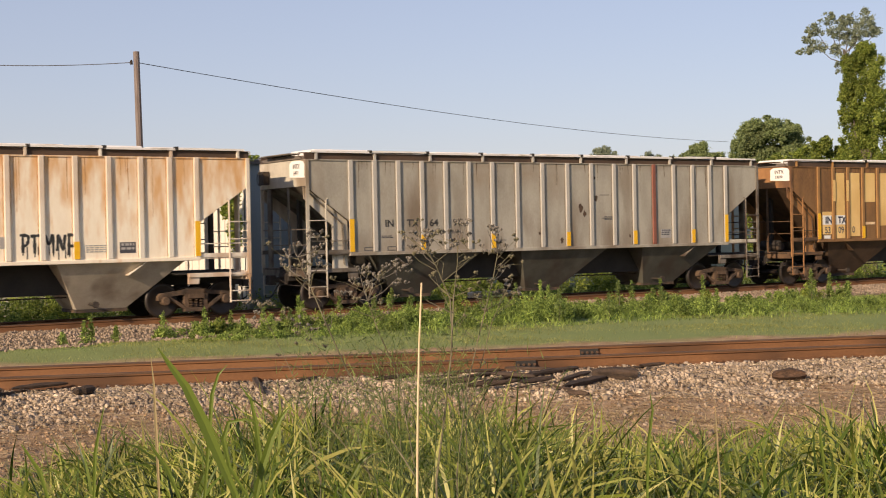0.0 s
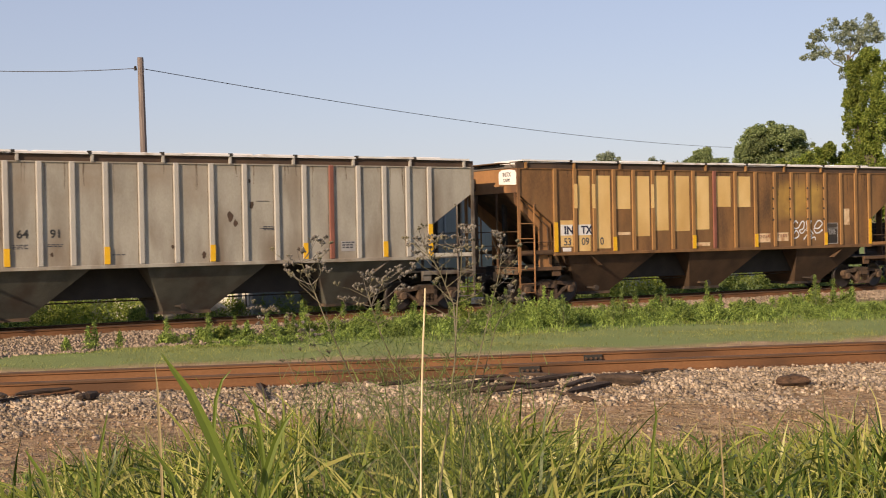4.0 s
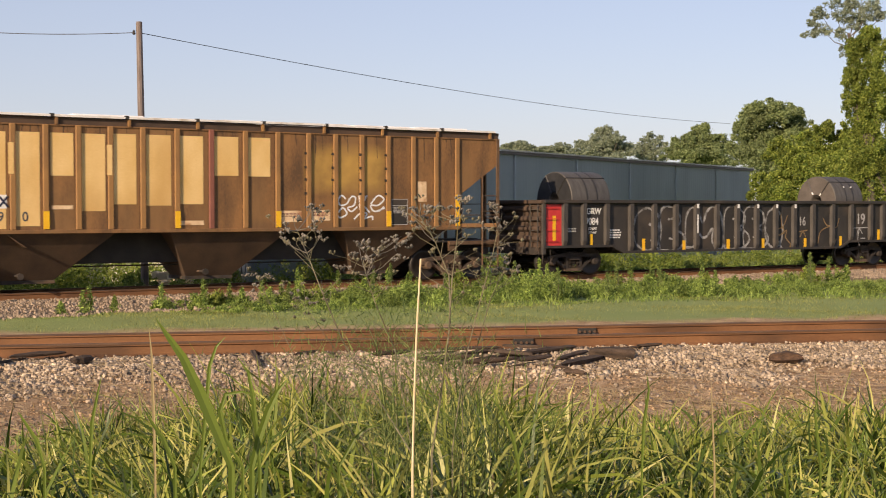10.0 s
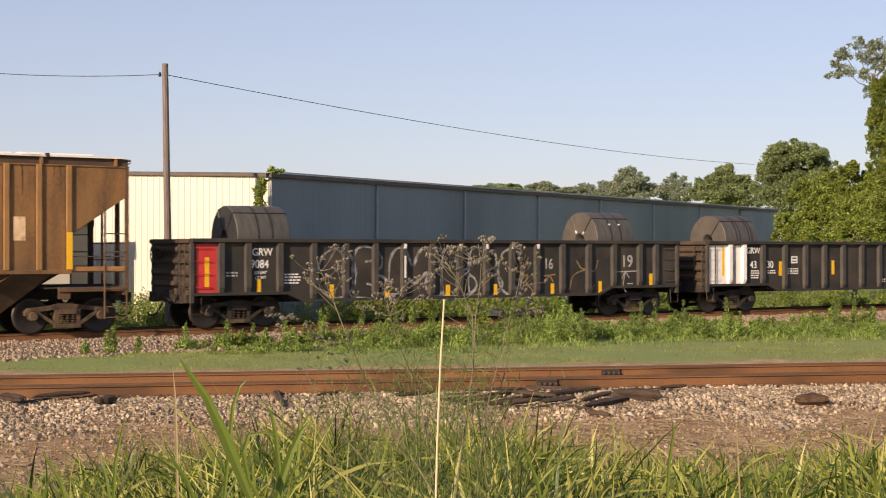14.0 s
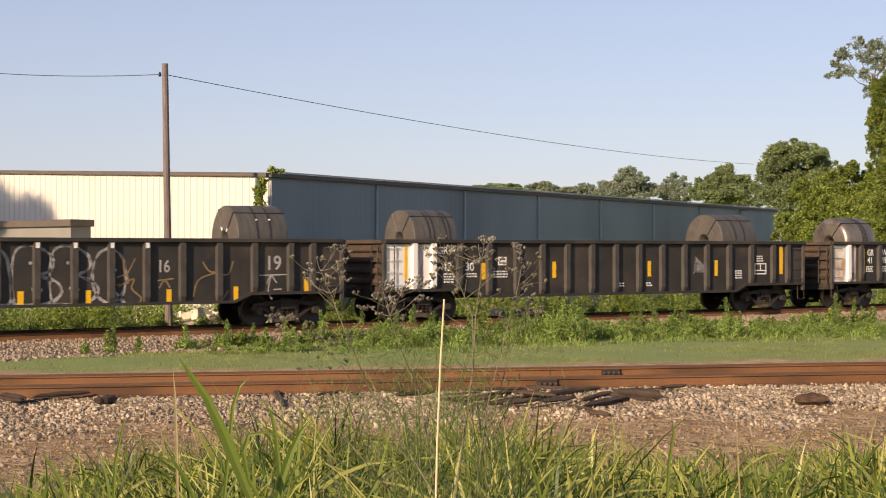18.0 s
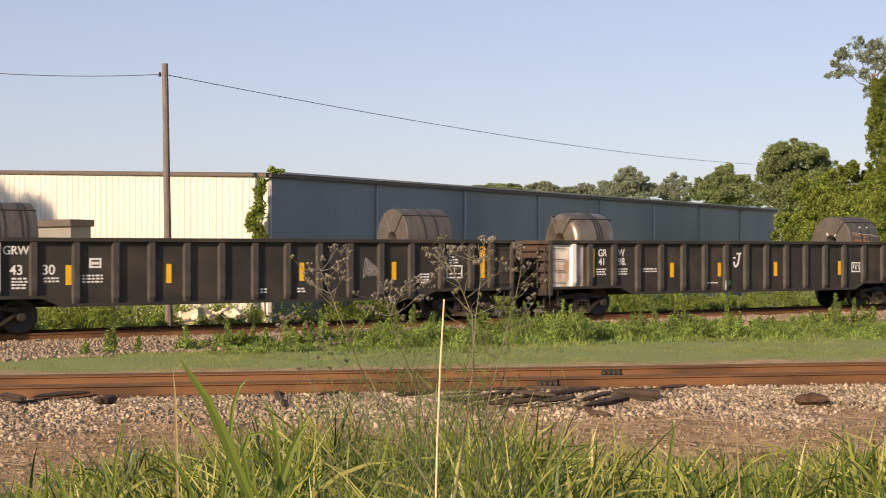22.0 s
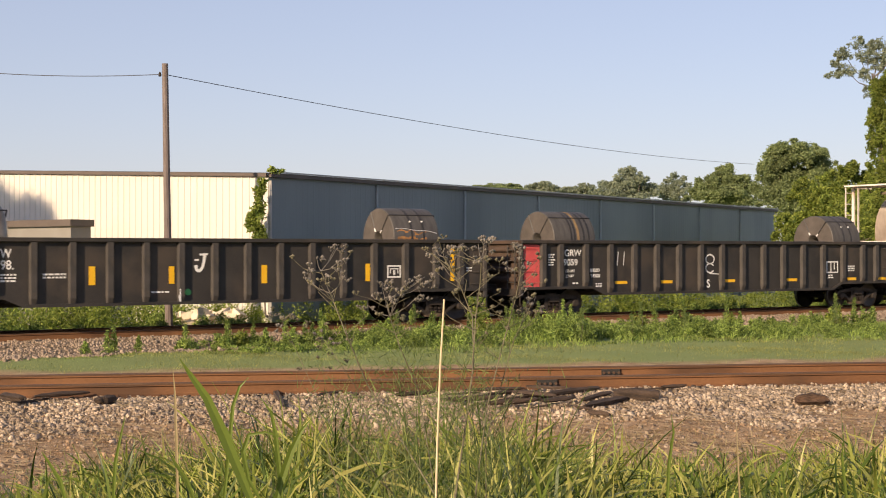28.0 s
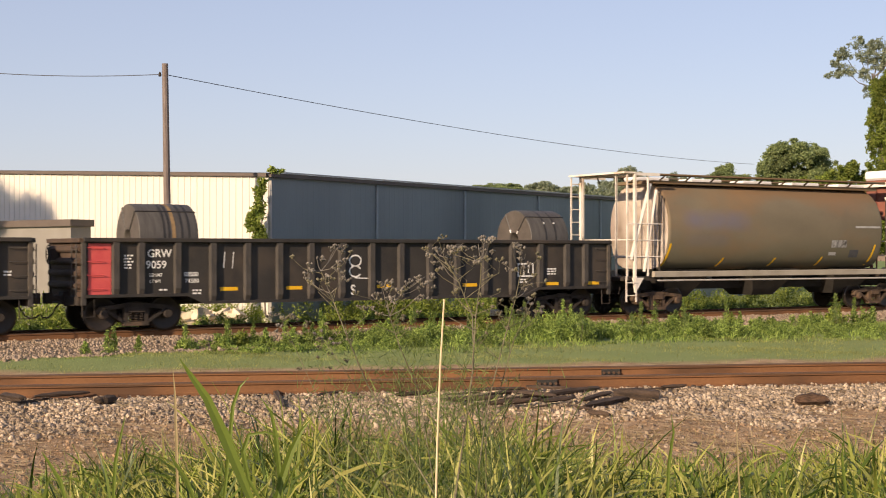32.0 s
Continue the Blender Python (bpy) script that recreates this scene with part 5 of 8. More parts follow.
# ================= tank-sided hopper at the rear =================
def round_hopper(left, right, label, key, endkey):
    """A covered hopper with a smooth rounded body and a framed open end."""
    mid, half = (left + right) / 2, (right - left) / 2
    h = car_at("covered_hopper_car", label, mid, half)
    sec = []
    for i in range(25):
        a = -math.pi / 2 + math.pi * i / 24
        sec.append((1.58 * math.cos(a) ** (0.40 if a < 0 else 0.75) if i not in (0, 24) else 0.0, 2.95 + (1.48 if a < 0 else 1.58) * math.sin(a)))
    ring = [(-y, z) for y, z in sec] + [(y, z) for y, z in sec[-2:0:-1]]
    bm = bm_new()
    xs = [(-half + 1.86, 0.97), (-half + 1.90, 0.995), (-half + 1.97, 1.0), (half - 1.97, 1.0), (half - 1.90, 0.995), (half - 1.86, 0.97)]
    rings = [[bm.verts.new((x, y * k, 2.95 + (z - 2.95) * k)) for y, z in ring] for x, k in xs]
    for a, b in zip(rings, rings[1:]):
        for i in range(len(ring)):
            f = bm.faces.new((a[i], a[(i + 1) % len(ring)], b[(i + 1) % len(ring)], b[i]))
            f.smooth = True
    bm.faces.new(rings[0][::-1])
    bm.faces.new(rings[-1])
    part("tank_body", bm, M[key], h)
    for s in (-1, 1):
        xe = s * half
        bm = bm_new()
        ev = [bm.verts.new((xe - s * 1.845, y * 0.97, 2.95 + (z - 2.95) * 0.97)) for y, z in ring]
        bm.faces.new(ev)
        bmesh.ops.solidify(bm, geom=list(bm.faces), thickness=0.01)
        part("end_sheet", bm, M["endcream" if endkey == "endwhite" else endkey], h)
        for y in (-1.45, 1.45):
            bm = bm_new()
            box(bm, xe - s * 0.45 - 0.05, xe - s * 0.45 + 0.05, y - 0.05, y + 0.05, 1.25, 4.75)
            part("end_post", bm, M[endkey], h, bevel=0.01)
            if y < 0:
                for x0, z0, x1, z1, r in ((0.28, 1.85, 1.18, 4.40, 0.06), (0.85, 1.45, 1.45, 4.20, 0.05)):
                    bm = bm_new()
                    tube(bm, [(xe - s * x0, y, z0), (xe - s * x1, y * 0.95, z1)], r, 6)
                    part("end_brace", bm, M[endkey], h)
                for x0, z1 in ((0.12, 4.7), (1.02, 4.7), (1.52, 4.1)):
                    bm = bm_new()
                    box(bm, xe - s * x0 - 0.025, xe - s * x0 + 0.025, y - 0.025, y + 0.025, 1.3, z1)
                    part("slim_post", bm, M[endkey if x0 < 1.2 else "gear"], h)
                for z in (1.95, 2.5, 3.05):
                    bm = bm_new()
                    tube(bm, [(xe - s * 0.10, y * 1.02, z), (xe - s * 1.60, y * 1.02, z)], 0.018, 5)
                    part("hand_rail", bm, M[endkey], h)
            bm = bm_new()
            box(bm, min(xe - s * 0.45, xe - s * 1.5), max(xe - s * 0.45, xe - s * 1.5), y - 0.05, y + 0.05, 4.66, 4.76)
            part("top_rail", bm, M[endkey], h)
            ladder(h, xe - s * 0.05, xe - s * 0.47, y * 1.03, 0.7 if y > 0 else 0.45, 4.7 if y > 0 else 1.3, 9 if y > 0 else 2, M[endkey])
        for z in (4.66, 1.95, 2.5):
            bm = bm_new()
            box(bm, xe - s * 0.45 - 0.03, xe - s * 0.45 + 0.03, -1.45, 1.45, z, z + (0.1 if z > 4 else 0.04))
            part("cross_bar", bm, M[endkey], h)
        bm = bm_new()
        box(bm, xe - s * 0.2 - 0.25, xe - s * 0.2 + 0.25, -1.5, 1.5, 4.72, 4.78)
        part("top_platform", bm, M[endkey], h)
        for y in (-0.9, 0.9):
            ladder(h, xe - s * 0.1, xe - s * 0.1 + 0.02, y, 1.3, 4.7, 2, M[endkey], name="end_upright")
        bm = bm_new()
        box(bm, min(xe, xe - s * 1.6), max(xe, xe - s * 1.6), -1.4, 1.4, 1.15, 1.27)
        part("platform", bm, M["gear"], h)
        bm = bm_new()
        prism(bm, [(xe - s * 0.35, 1.25), (xe - s * 0.8, 1.25), (xe - s * 0.45, 0.75)][::s], -1.5, -1.42)
        part("step_plate", bm, M[endkey], h)
        coupler(h, xe + s * 0.02, s)
        truck(h, s * (half - 1.75))
    for y in (-1.5, 1.5):
        bm = bm_new()
        box(bm, -half + 1.2, half - 1.2, y - 0.07, y + 0.07, 1.26, 1.46)
        part("side_sill", bm, M["taupesill"], h, bevel=0.015)
        bm = bm_new()
        tube(bm, [(-half + 1.4, y * 1.0, 1.15), (half - 1.4, y * 1.0, 1.12)], 0.03, 6)
        part("train_pipe", bm, M["joint2"], h)
    bm = bm_new()
    box(bm, -half, half, -0.28, 0.28, 0.8, 1.15)
    part("center_sill", bm, M["shade"], h)
    for i in range(3):
        x = -half + 3.0 + (2 * half - 6.0) * i / 2
        bm = bm_new()
        frustum(bm, (x - 1.2, x + 1.2, -1.3, 1.3), 1.5, (x - 0.5, x + 0.5, -0.6, 0.6), 0.55)
        part("hopper_bay", bm, M["shade"], h)
    bm = bm_new()
    box(bm, -half + 1.6, half - 1.6, -1.05, 1.05, 4.44, 4.55)
    part("roof", bm, M[key], h)
    for y in (-1.0, 1.0):
        bm = bm_new()
        box(bm, -half + 0.4, half - 0.4, y - 0.28, y + 0.28, 4.72, 4.77)
        part("running_board", bm, M[key], h)
        for i in range(12):
            bm = bm_new()
            x = -half + 0.8 + (2 * half - 1.6) * i / 11
            tube(bm, [(x, y * 0.85, 4.48), (x + 0.12, y * 1.15, 4.74)], 0.03, 5)
            part("board_bracket", bm, M[key], h)
    for i in range(5):
        x = -half + 2.2 + (2 * half - 4.4) * i / 4
        bm = bm_new()
        box(bm, x - 0.75, x + 0.75, -0.35, 0.35, 4.55, 4.70)
        part("hatch_cover", bm, M["roofwhite"], h, bevel=0.04)
    return h, lambda s: s + 0.14 - mid


M["taupesill"] = surface("sill_paint", (0.30, 0.26, 0.20), (0.40, 0.35, 0.28), 0.7, 1.5, 0.05)
M["joint2"] = surface("pale_pipe", (0.45, 0.42, 0.38), (0.55, 0.52, 0.48), 0.5, 2, 0.02)
tank_hopper, TX = round_hopper(38.05, 52.44, "taupe round-sided hopper car with off-white end frame", "taupe", "endwhite")
red_hopper, RX = round_hopper(53.05, 67.15, "red-brown round-sided hopper car with white roof", "redprimer", "redprimer")
bm = bm_new()
box(bm, -7.0, 7.0, -1.5, 1.5, 5.0, 5.38)
part("roof_hood", bm, M["roofwhite"], red_hopper, "white painted roof hood", bevel=0.08)
bm = bm_new()
box(bm, -6.9, 6.9, -1.5, 1.5, 3.4, 5.02)
part("upper_body", bm, M["redprimer"], red_hopper, "dark red upper body", bevel=0.03)

# ================= warehouse =================
WY = 45.8
WC = Vector((-309 / 2400 * WY, WY, 0))
BD = Vector((math.cos(radians(56.3)), math.sin(radians(56.3)), 0))      # along the blue side
WD = Vector((-BD.y, BD.x, 0))                                           # along the white gable, away from the corner
EAVE = 4.72
BAY = 6.1


def wall_ribbed(name, p, d, length, z0, top, nor, material, pitch=0.305, rib=0.035):
    """Ribbed metal cladding standing on a line; top: a function of the way along."""
    bm = bm_new()
    pts = []
    n = int(length / pitch)
    for i in range(n + 1):
        for o, k in ((0.0, 0.0), (pitch - 0.085, 0.0), (pitch - 0.06, rib), (pitch - 0.02, rib)):
            s = i * pitch + o
            if s <= length:
                pts.append((s, k))
    lo = [bm.verts.new(p + d * s + nor * k + Vector((0, 0, z0))) for s, k in pts]
    hi = [bm.verts.new(p + d * s + nor * k + Vector((0, 0, top(s)))) for s, k in pts]
    for i in range(len(pts) - 1):
        bm.faces.new((lo[i], lo[i + 1], hi[i + 1], hi[i]))
    bk = [bm.verts.new(p + d * s - nor * 0.15 + Vector((0, 0, z))) for s, z in ((0, z0), (length, z0), (length, top(length)), (0, top(0)))]
    bm.faces.new(bk)
    return bm


wh = thing("warehouse", "long metal warehouse with blue-grey side and white gable", "warehouse")
GABLE, SLOPE = 36.0, 0.039
gz = lambda s: EAVE + SLOPE * min(s, GABLE - s)
part("gable_wall", wall_ribbed("gable_wall", WC, WD, GABLE, -0.6, gz, -BD, M["wallwhite"], rib=0.032), M["wallwhite"], wh, "white ribbed metal gable wall")
part("side_wall", wall_ribbed("side_wall", WC + BD * 0.02, BD, BAY * 8, -0.6, lambda s: EAVE, -WD, M["wallblue"], rib=0.006), M["wallblue"], wh, "blue-grey ribbed metal side wall")
part("side_wall", wall_ribbed("side_wall", WC + WD * GABLE, BD, BAY * 8, -0.6, lambda s: EAVE, WD, M["wallblue"], rib=0.010), M["wallblue"], wh)
part("gable_wall", wall_ribbed("gable_wall", WC + BD * BAY * 8, WD, GABLE, -0.6, gz, BD, M["wallwhite"]), M["wallwhite"], wh)
for s0, s1, lab in ((0, GABLE / 2, ""), (GABLE / 2, GABLE, "")):
    bm = bm_new()
    q = []
    for s in (s0, s1):
        for u in (-0.12, BAY * 8 + 0.12):
            e = -0.14 if s == 0 else (0.14 if s == GABLE else 0)
            q.append(bm.verts.new(WC + BD * u + WD * (s + e) + Vector((0, 0, gz(s) + 0.06))))
    bm.faces.new((q[0], q[1], q[3], q[2]))
    bmesh.ops.solidify(bm, geom=list(bm.faces), thickness=0.06)
    part("roof", bm, M["roofmetal"], wh)
for i in range(1, 8):
    p = WC + BD * (BAY * i) - WD * 0.05
    bm = bm_new()
    tube(bm, [p + Vector((0, 0, -0.5)), p + Vector((0, 0, EAVE - 0.1))], 0.055, 6)
    part("downpipe", bm, M["joint"], wh)
bm = bm_new()
p = WC - WD * 0.05 + BD * 0.06
tube(bm, [p + Vector((0, 0, -0.5)), p + Vector((0, 0, EAVE - 0.2))], 0.05, 6)
part("corner_pipe", bm, M["joint2"], wh)
ab, aw = math.degrees(math.atan2(BD.y, BD.x)), math.degrees(math.atan2(WD.y, WD.x))
bm = bm_new()
box(bm, 0.0, BAY * 8 + 0.1, 0.03, 0.14, -0.10, 0.03)
m = pose(WC.x, WC.y, EAVE, 0, 0, ab)
part("gutter", bm, M["eave"], wh, bevel=0.0, at=m @ Matrix.Translation((0, -0.16, 0.02)))
bm = bm_new()
box(bm, -0.1, BAY * 8 + 0.12, -0.16, -0.12, 0.065, 0.115)
part("eave_flashing", bm, M["joint2"], wh, "pale metal flashing along the eave", at=m)
bm = bm_new()
prism(bm, [(0, gz(0) - 0.07), (GABLE / 2, gz(GABLE / 2) - 0.07), (GABLE, gz(GABLE) - 0.07), (GABLE, gz(GABLE) + 0.05), (GABLE / 2, gz(GABLE / 2) + 0.05), (0, gz(0) + 0.05)], 0.04, 0.12)
part("gable_trim", bm, M["eave"], wh, "brown gable trim", at=pose(WC.x, WC.y, 0, 0, 0, aw))

# lean-to before the gable
lt = thing("lean_to_shed", "low grey lean-to with dark eave before the gable", "shed")
bm = bm_new()
LP = Vector((-12.9, 47.0, 0))
prism(bm, [(0, -0.55), (0, 3.0), (14, 2.95), (14, -0.55)], -0.9, 0.0)
# pale wall given a darker tone for the shade it stands in
part("wall", bm, M["shedwall"], lt, at=pose(LP.x, LP.y, 0, 0, 0, aw))
bm = bm_new()
prism(bm, [(-0.12, 3.0), (-0.12, 3.24), (14.2, 3.19), (14.2, 2.95)], -0.95, 0.12)
part("eave", bm, M["eave"], lt, "dark brown eave", at=pose(LP.x, LP.y, 0, 0, 0, aw))

# ================= utility pole and wire =================
pole = thing("utility_pole", "weathered wooden utility pole carrying one wire", "utility pole")
PY = 42.6
px0 = (292 - 784) / 2400 * PY
pb = Vector(((299.5 - 784) / 2400 * PY, PY, -0.6))
ptop = Vector((px0, PY, EYE + (444.1 - 113) / 2400 * PY))
bm = bm_new()
tube(bm, [pb + (ptop - pb) * (i / 6) for i in range(7)], 0.125, 10, 0.095)
part("pole_shaft", bm, M["wood"], pole)
bm = bm_new()
lathe(bm, [(0.0, -0.05), (0.04, -0.05), (0.055, 0.0), (0.035, 0.03), (0.05, 0.06), (0.0, 0.1)], 8, "z", tuple(ptop - Vector((0.16, 0, 0.35))))
part("insulator", bm, M["gear"], pole)


def wire(a, b, sag, r=0.0125):
    bm = bm_new()
    pts = []
    for i in range(25):
        t = i / 24
        p = a + (b - a) * t
        pts.append(p - Vector((0, 0, 4 * sag * t * (1 - t))))
    tube(bm, pts, r, 5)
    return bm


wa = ptop - Vector((0, 0, 0.34))
wb = Vector(((1335 - 784) / 2400 * 95, 95, EYE + (444.1 - 291) / 2400 * 95))
wl = Vector(((-60 - 784) / 2400 * 44, 44, EYE + (444.1 - 126) / 2400 * 44))
wr = thing("overhead_wire", "black overhead wire slung from the pole", "wire")
part("span", wire(wa, wb, 0.45), M["wire"], wr)
part("span", wire(wl, wa - Vector((0.2, 0, 0)), 0.1), M["wire"], wr)


# ================= plants =================
def leaves(n, blobs, size, seed, clump=0.34, per=26, slim=0.55, upright=0.7, stray=0.07):
    """Pointed leaves gathered in small clumps through lumpy balls. blobs: x, y, z, rx, ry, rz, share."""
    rng = np.random.default_rng(seed)
    share = np.array([b[6] for b in blobs], float)
    nc = max(6, n // per)
    pick = rng.choice(len(blobs), nc, p=share / share.sum())
    B = np.array([b[:6] for b in blobs], float)[pick]
    d = rng.normal(size=(nc, 3))
    d /= np.linalg.norm(d, axis=1)[:, None]
    rad = rng.uniform(0.1, 1.0, nc) ** 0.5
    cc = B[:, :3] + d * B[:, 3:6] * rad[:, None] * (1 - clump * 0.5)
    which = rng.integers(0, nc, n)
    e = np.clip(rng.normal(size=(n, 3)), -1.7, 1.7)
    e[rng.uniform(0, 1, n) < stray] *= 1.5
    spread = clump * 0.62 * np.minimum(B[which, 3:6], B[which, 3:6].mean(1)[:, None])
    c = cc[which] + e * spread
    u = rng.normal(size=(n, 3))
    u[:, 2] *= upright
    u /= np.linalg.norm(u, axis=1)[:, None]
    v = np.cross(u, rng.normal(size=(n, 3)))
    v /= np.linalg.norm(v, axis=1)[:, None]
    s = size * rng.uniform(0.6, 1.3, n)[:, None]
    u, v = u * s * 1.15, v * s * slim * 1.3
    P = np.stack([c - u, c + v, c + u * rng.uniform(0.3, 1.0, (n, 1)) - v * 0.5], 1).reshape(-1, 3)
    return P, np.arange(3 * n).reshape(-1, 3)


def tree(name, x, y, blobs, n, size, mat, label, seed, trunk=0.25, clump=0.34, fork=0.55):
    """A tapered trunk with limbs reaching into every clump of a leafy crown. blobs are relative to the foot."""
    z = float(ground_z(x, y))
    t = thing(name, label, "tree", at=pose(x, y, z))
    top = max(b[2] for b in blobs)
    bm = bm_new()
    mx = sum(b[0] for b in blobs) / len(blobs)
    hub = Vector((mx * 0.6, 0, top * fork))
    tube(bm, [(0, 0, -0.2), tuple(hub * 0.5 + Vector((0.1, 0, 0))), tuple(hub)], trunk, 8, trunk * 0.55)
    part("trunk", bm, M["bark"], t)
    rng = random.Random(seed)
    for b in sorted(blobs, key=lambda q: -q[6])[:10]:
        bm = bm_new()
        e = Vector(b[:3])
        s = hub * rng.uniform(0.6 if fork < 0.8 else 0.93, 1.0)
        q = (s + e) / 2 + Vector((rng.uniform(-.2, .2), 0, rng.uniform(-.3, .1)))
        tube(bm, [tuple(s), tuple(q), tuple(e)], trunk * 0.3, 5, trunk * 0.06)
        part("limb", bm, M["bark"], t)
    P, F = leaves(int(n * 2.9), blobs, size * 0.60, seed, clump, 22, 0.55, stray=0.0)
    c = new("crown", mesh_np("crown", P, F, mat))
    c.parent = t
    return t


def at_px(x, y, dist):
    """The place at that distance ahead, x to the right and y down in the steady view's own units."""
    return Vector(((x - 784) / 2400 * dist, dist, EYE + (444.1 - y) / 2400 * dist))


def view_tree(name, dist, clumps, n, size, mat, label, seed, trunk=0.25, foot=None, clump=0.75, fork=0.55):
    """clumps: centre and half sizes of the crown's masses in elevation, at that distance."""
    k = dist / 2400
    fx = (foot if foot is not None else sum(b[0] for b in clumps) / len(clumps))
    base = at_px(fx, 444, dist)
    z0 = float(ground_z(base.x, base.y))
    rng = random.Random(seed)
    bl = []
    for x, y, rx, ry in clumps:
        p = at_px(x, y, dist)
        c = (p.x - base.x, rng.uniform(-0.4, 0.4) * rx * k, p.z - z0)
        bl.append((*c, rx * k * 0.66, rx * k * 0.62, ry * k * 0.66, rx * ry * 0.4))
        for i in range(26):
            a, b, g, o = rng.uniform(0, 6.28), rng.uniform(-0.8, 1.4), rng.uniform(0.09, 0.26), rng.uniform(0.65, 1.08)
            bl.append((c[0] + rx * k * o * math.cos(a) * math.cos(b), c[1] + rx * k * 0.8 * o * math.sin(a) * math.cos(b), c[2] + ry * k * o * math.sin(b), rx * k * g, rx * k * g, ry * k * g * rng.uniform(0.8, 1.7), rx * ry * g * g * 1.5))
    return tree(name, base.x, base.y, bl, n, size, mat, label, seed, trunk, clump, fork)


# pale leaves on the round tree and low treetops put distance haze into colour
view_tree("tree", 125, [(1110, 322, 36, 22), (1085, 340, 34, 18), (1135, 336, 30, 18), (1110, 352, 50, 18)], 8000, 0.20, M["paleleaf"], "round green tree beyond the warehouse roof", 11)
view_tree("tree", 130, [(1192, 325, 22, 16), (1178, 340, 24, 14), (1206, 338, 22, 14), (1192, 355, 32, 16)], 2600, 0.22, M["paleleaf"], "small pale tree beyond the warehouse roof", 12)
view_tree("tree", 120, [(1283, 312, 24, 18), (1262, 328, 30, 18), (1305, 330, 30, 18), (1290, 348, 56, 24), (1240, 345, 26, 12)], 19500, 0.192, M["leaf"], "dark green tree beyond the warehouse roof", 13)
view_tree("tree", 100, [(1412, 275, 46, 26), (1372, 292, 30, 26), (1448, 295, 28, 30), (1385, 325, 55, 36), (1440, 330, 42, 36), (1400, 360, 70, 30)], 39000, 0.168, M["leaf"], "broad full tree at the end of the warehouse", 14, 0.4)
view_tree("tree", 140, [(880, 331, 34, 6), (848, 334, 30, 5), (912, 334, 20, 6), (880, 342, 60, 9)], 4200, 0.22, M["leaf"], "low dark treetops beyond the roof", 15)
view_tree("tree", 135, [(962, 329, 20, 8), (945, 334, 24, 7), (978, 337, 22, 7)], 2300, 0.22, M["paleleaf"], "low pale treetop beyond the roof", 16)
view_tree("tree", 135, [(1038, 334, 22, 8), (1012, 338, 24, 7), (1030, 345, 40, 8)], 2600, 0.22, M["paleleaf"], "low pale treetop beyond the roof", 17)
view_tree("vine_covered_tree", 68, [(1560, 165, 16, 24), (1580, 345, 24, 26), (1572, 372, 26, 26), (1588, 320, 20, 22), (1549, 160, 13, 20), (1578, 142, 22, 22), (1541, 262, 11, 14), (1553, 200, 20, 28), (1556, 240, 24, 30), (1585, 190, 34, 60), (1566, 285, 26, 40), (1595, 260, 40, 60), (1590, 340, 46, 50), (1600, 400, 60, 50), (1540, 210, 8, 14)], 39000, 0.112, M["vine"], "tall tree trunk wrapped in green vines", 18, 0.4, foot=1585)
view_tree("pale_tree", 70, [(1518, 78, 18, 13), (1495, 95, 16, 12), (1535, 100, 18, 14), (1472, 134, 14, 7), (1500, 125, 18, 13), (1485, 112, 14, 10), (1552, 80, 16, 12), (1558, 115, 16, 16), (1530, 135, 12, 12), (1535, 165, 8, 12), (1580, 90, 24, 26)], 3400, 0.115, M["paleleaf"], "pale sparse treetop above the vines", 19, 0.12, foot=1575, clump=0.95, fork=0.86)
for i, (bl, n) in enumerate([([(1430, 345, 30, 26), (1450, 385, 46, 40), (1415, 415, 40, 46), (1470, 330, 26, 24)], 9000), ([(1500, 305, 22, 18), (1520, 340, 36, 34), (1490, 360, 36, 40), (1540, 330, 22, 30), (1510, 410, 70, 60)], 12000), ([(1550, 400, 56, 60), (1450, 450, 60, 50), (1390, 440, 26, 50)], 9000)]):
    view_tree("shrub", 78 - 3 * i, bl, int(n * 1.5), 0.14, M["vine"], "sunlit leafy shrub thicket beside the trees", 30 + i, 0.15)

# vine on the warehouse corner
vn = thing("wall_vine", "green vine climbing the warehouse corner", "vine")
P, F = leaves(3600, [(at_px(x, y, 45.3).x, 45.3 - 0.12, at_px(x, y, 45.3).z, rx / 53, 0.14, ry / 53, rx * ry) for x, y, rx, ry in ((462, 338, 11, 26), (458, 372, 14, 24), (450, 400, 19, 16), (466, 318, 8, 10), (460, 430, 14, 40), (490, 301, 16, 6), (444, 385, 10, 12))], 0.075, 41)
c = new("foliage", mesh_np("foliage", P, F, M["vine"]))
c.parent = vn
bm = bm_new()
tube(bm, [at_px(470, 560, 45.3), at_px(462, 420, 45.4), at_px(466, 320, 45.5)], 0.03, 5, 0.012)
part("stem", bm, M["bark"], vn)


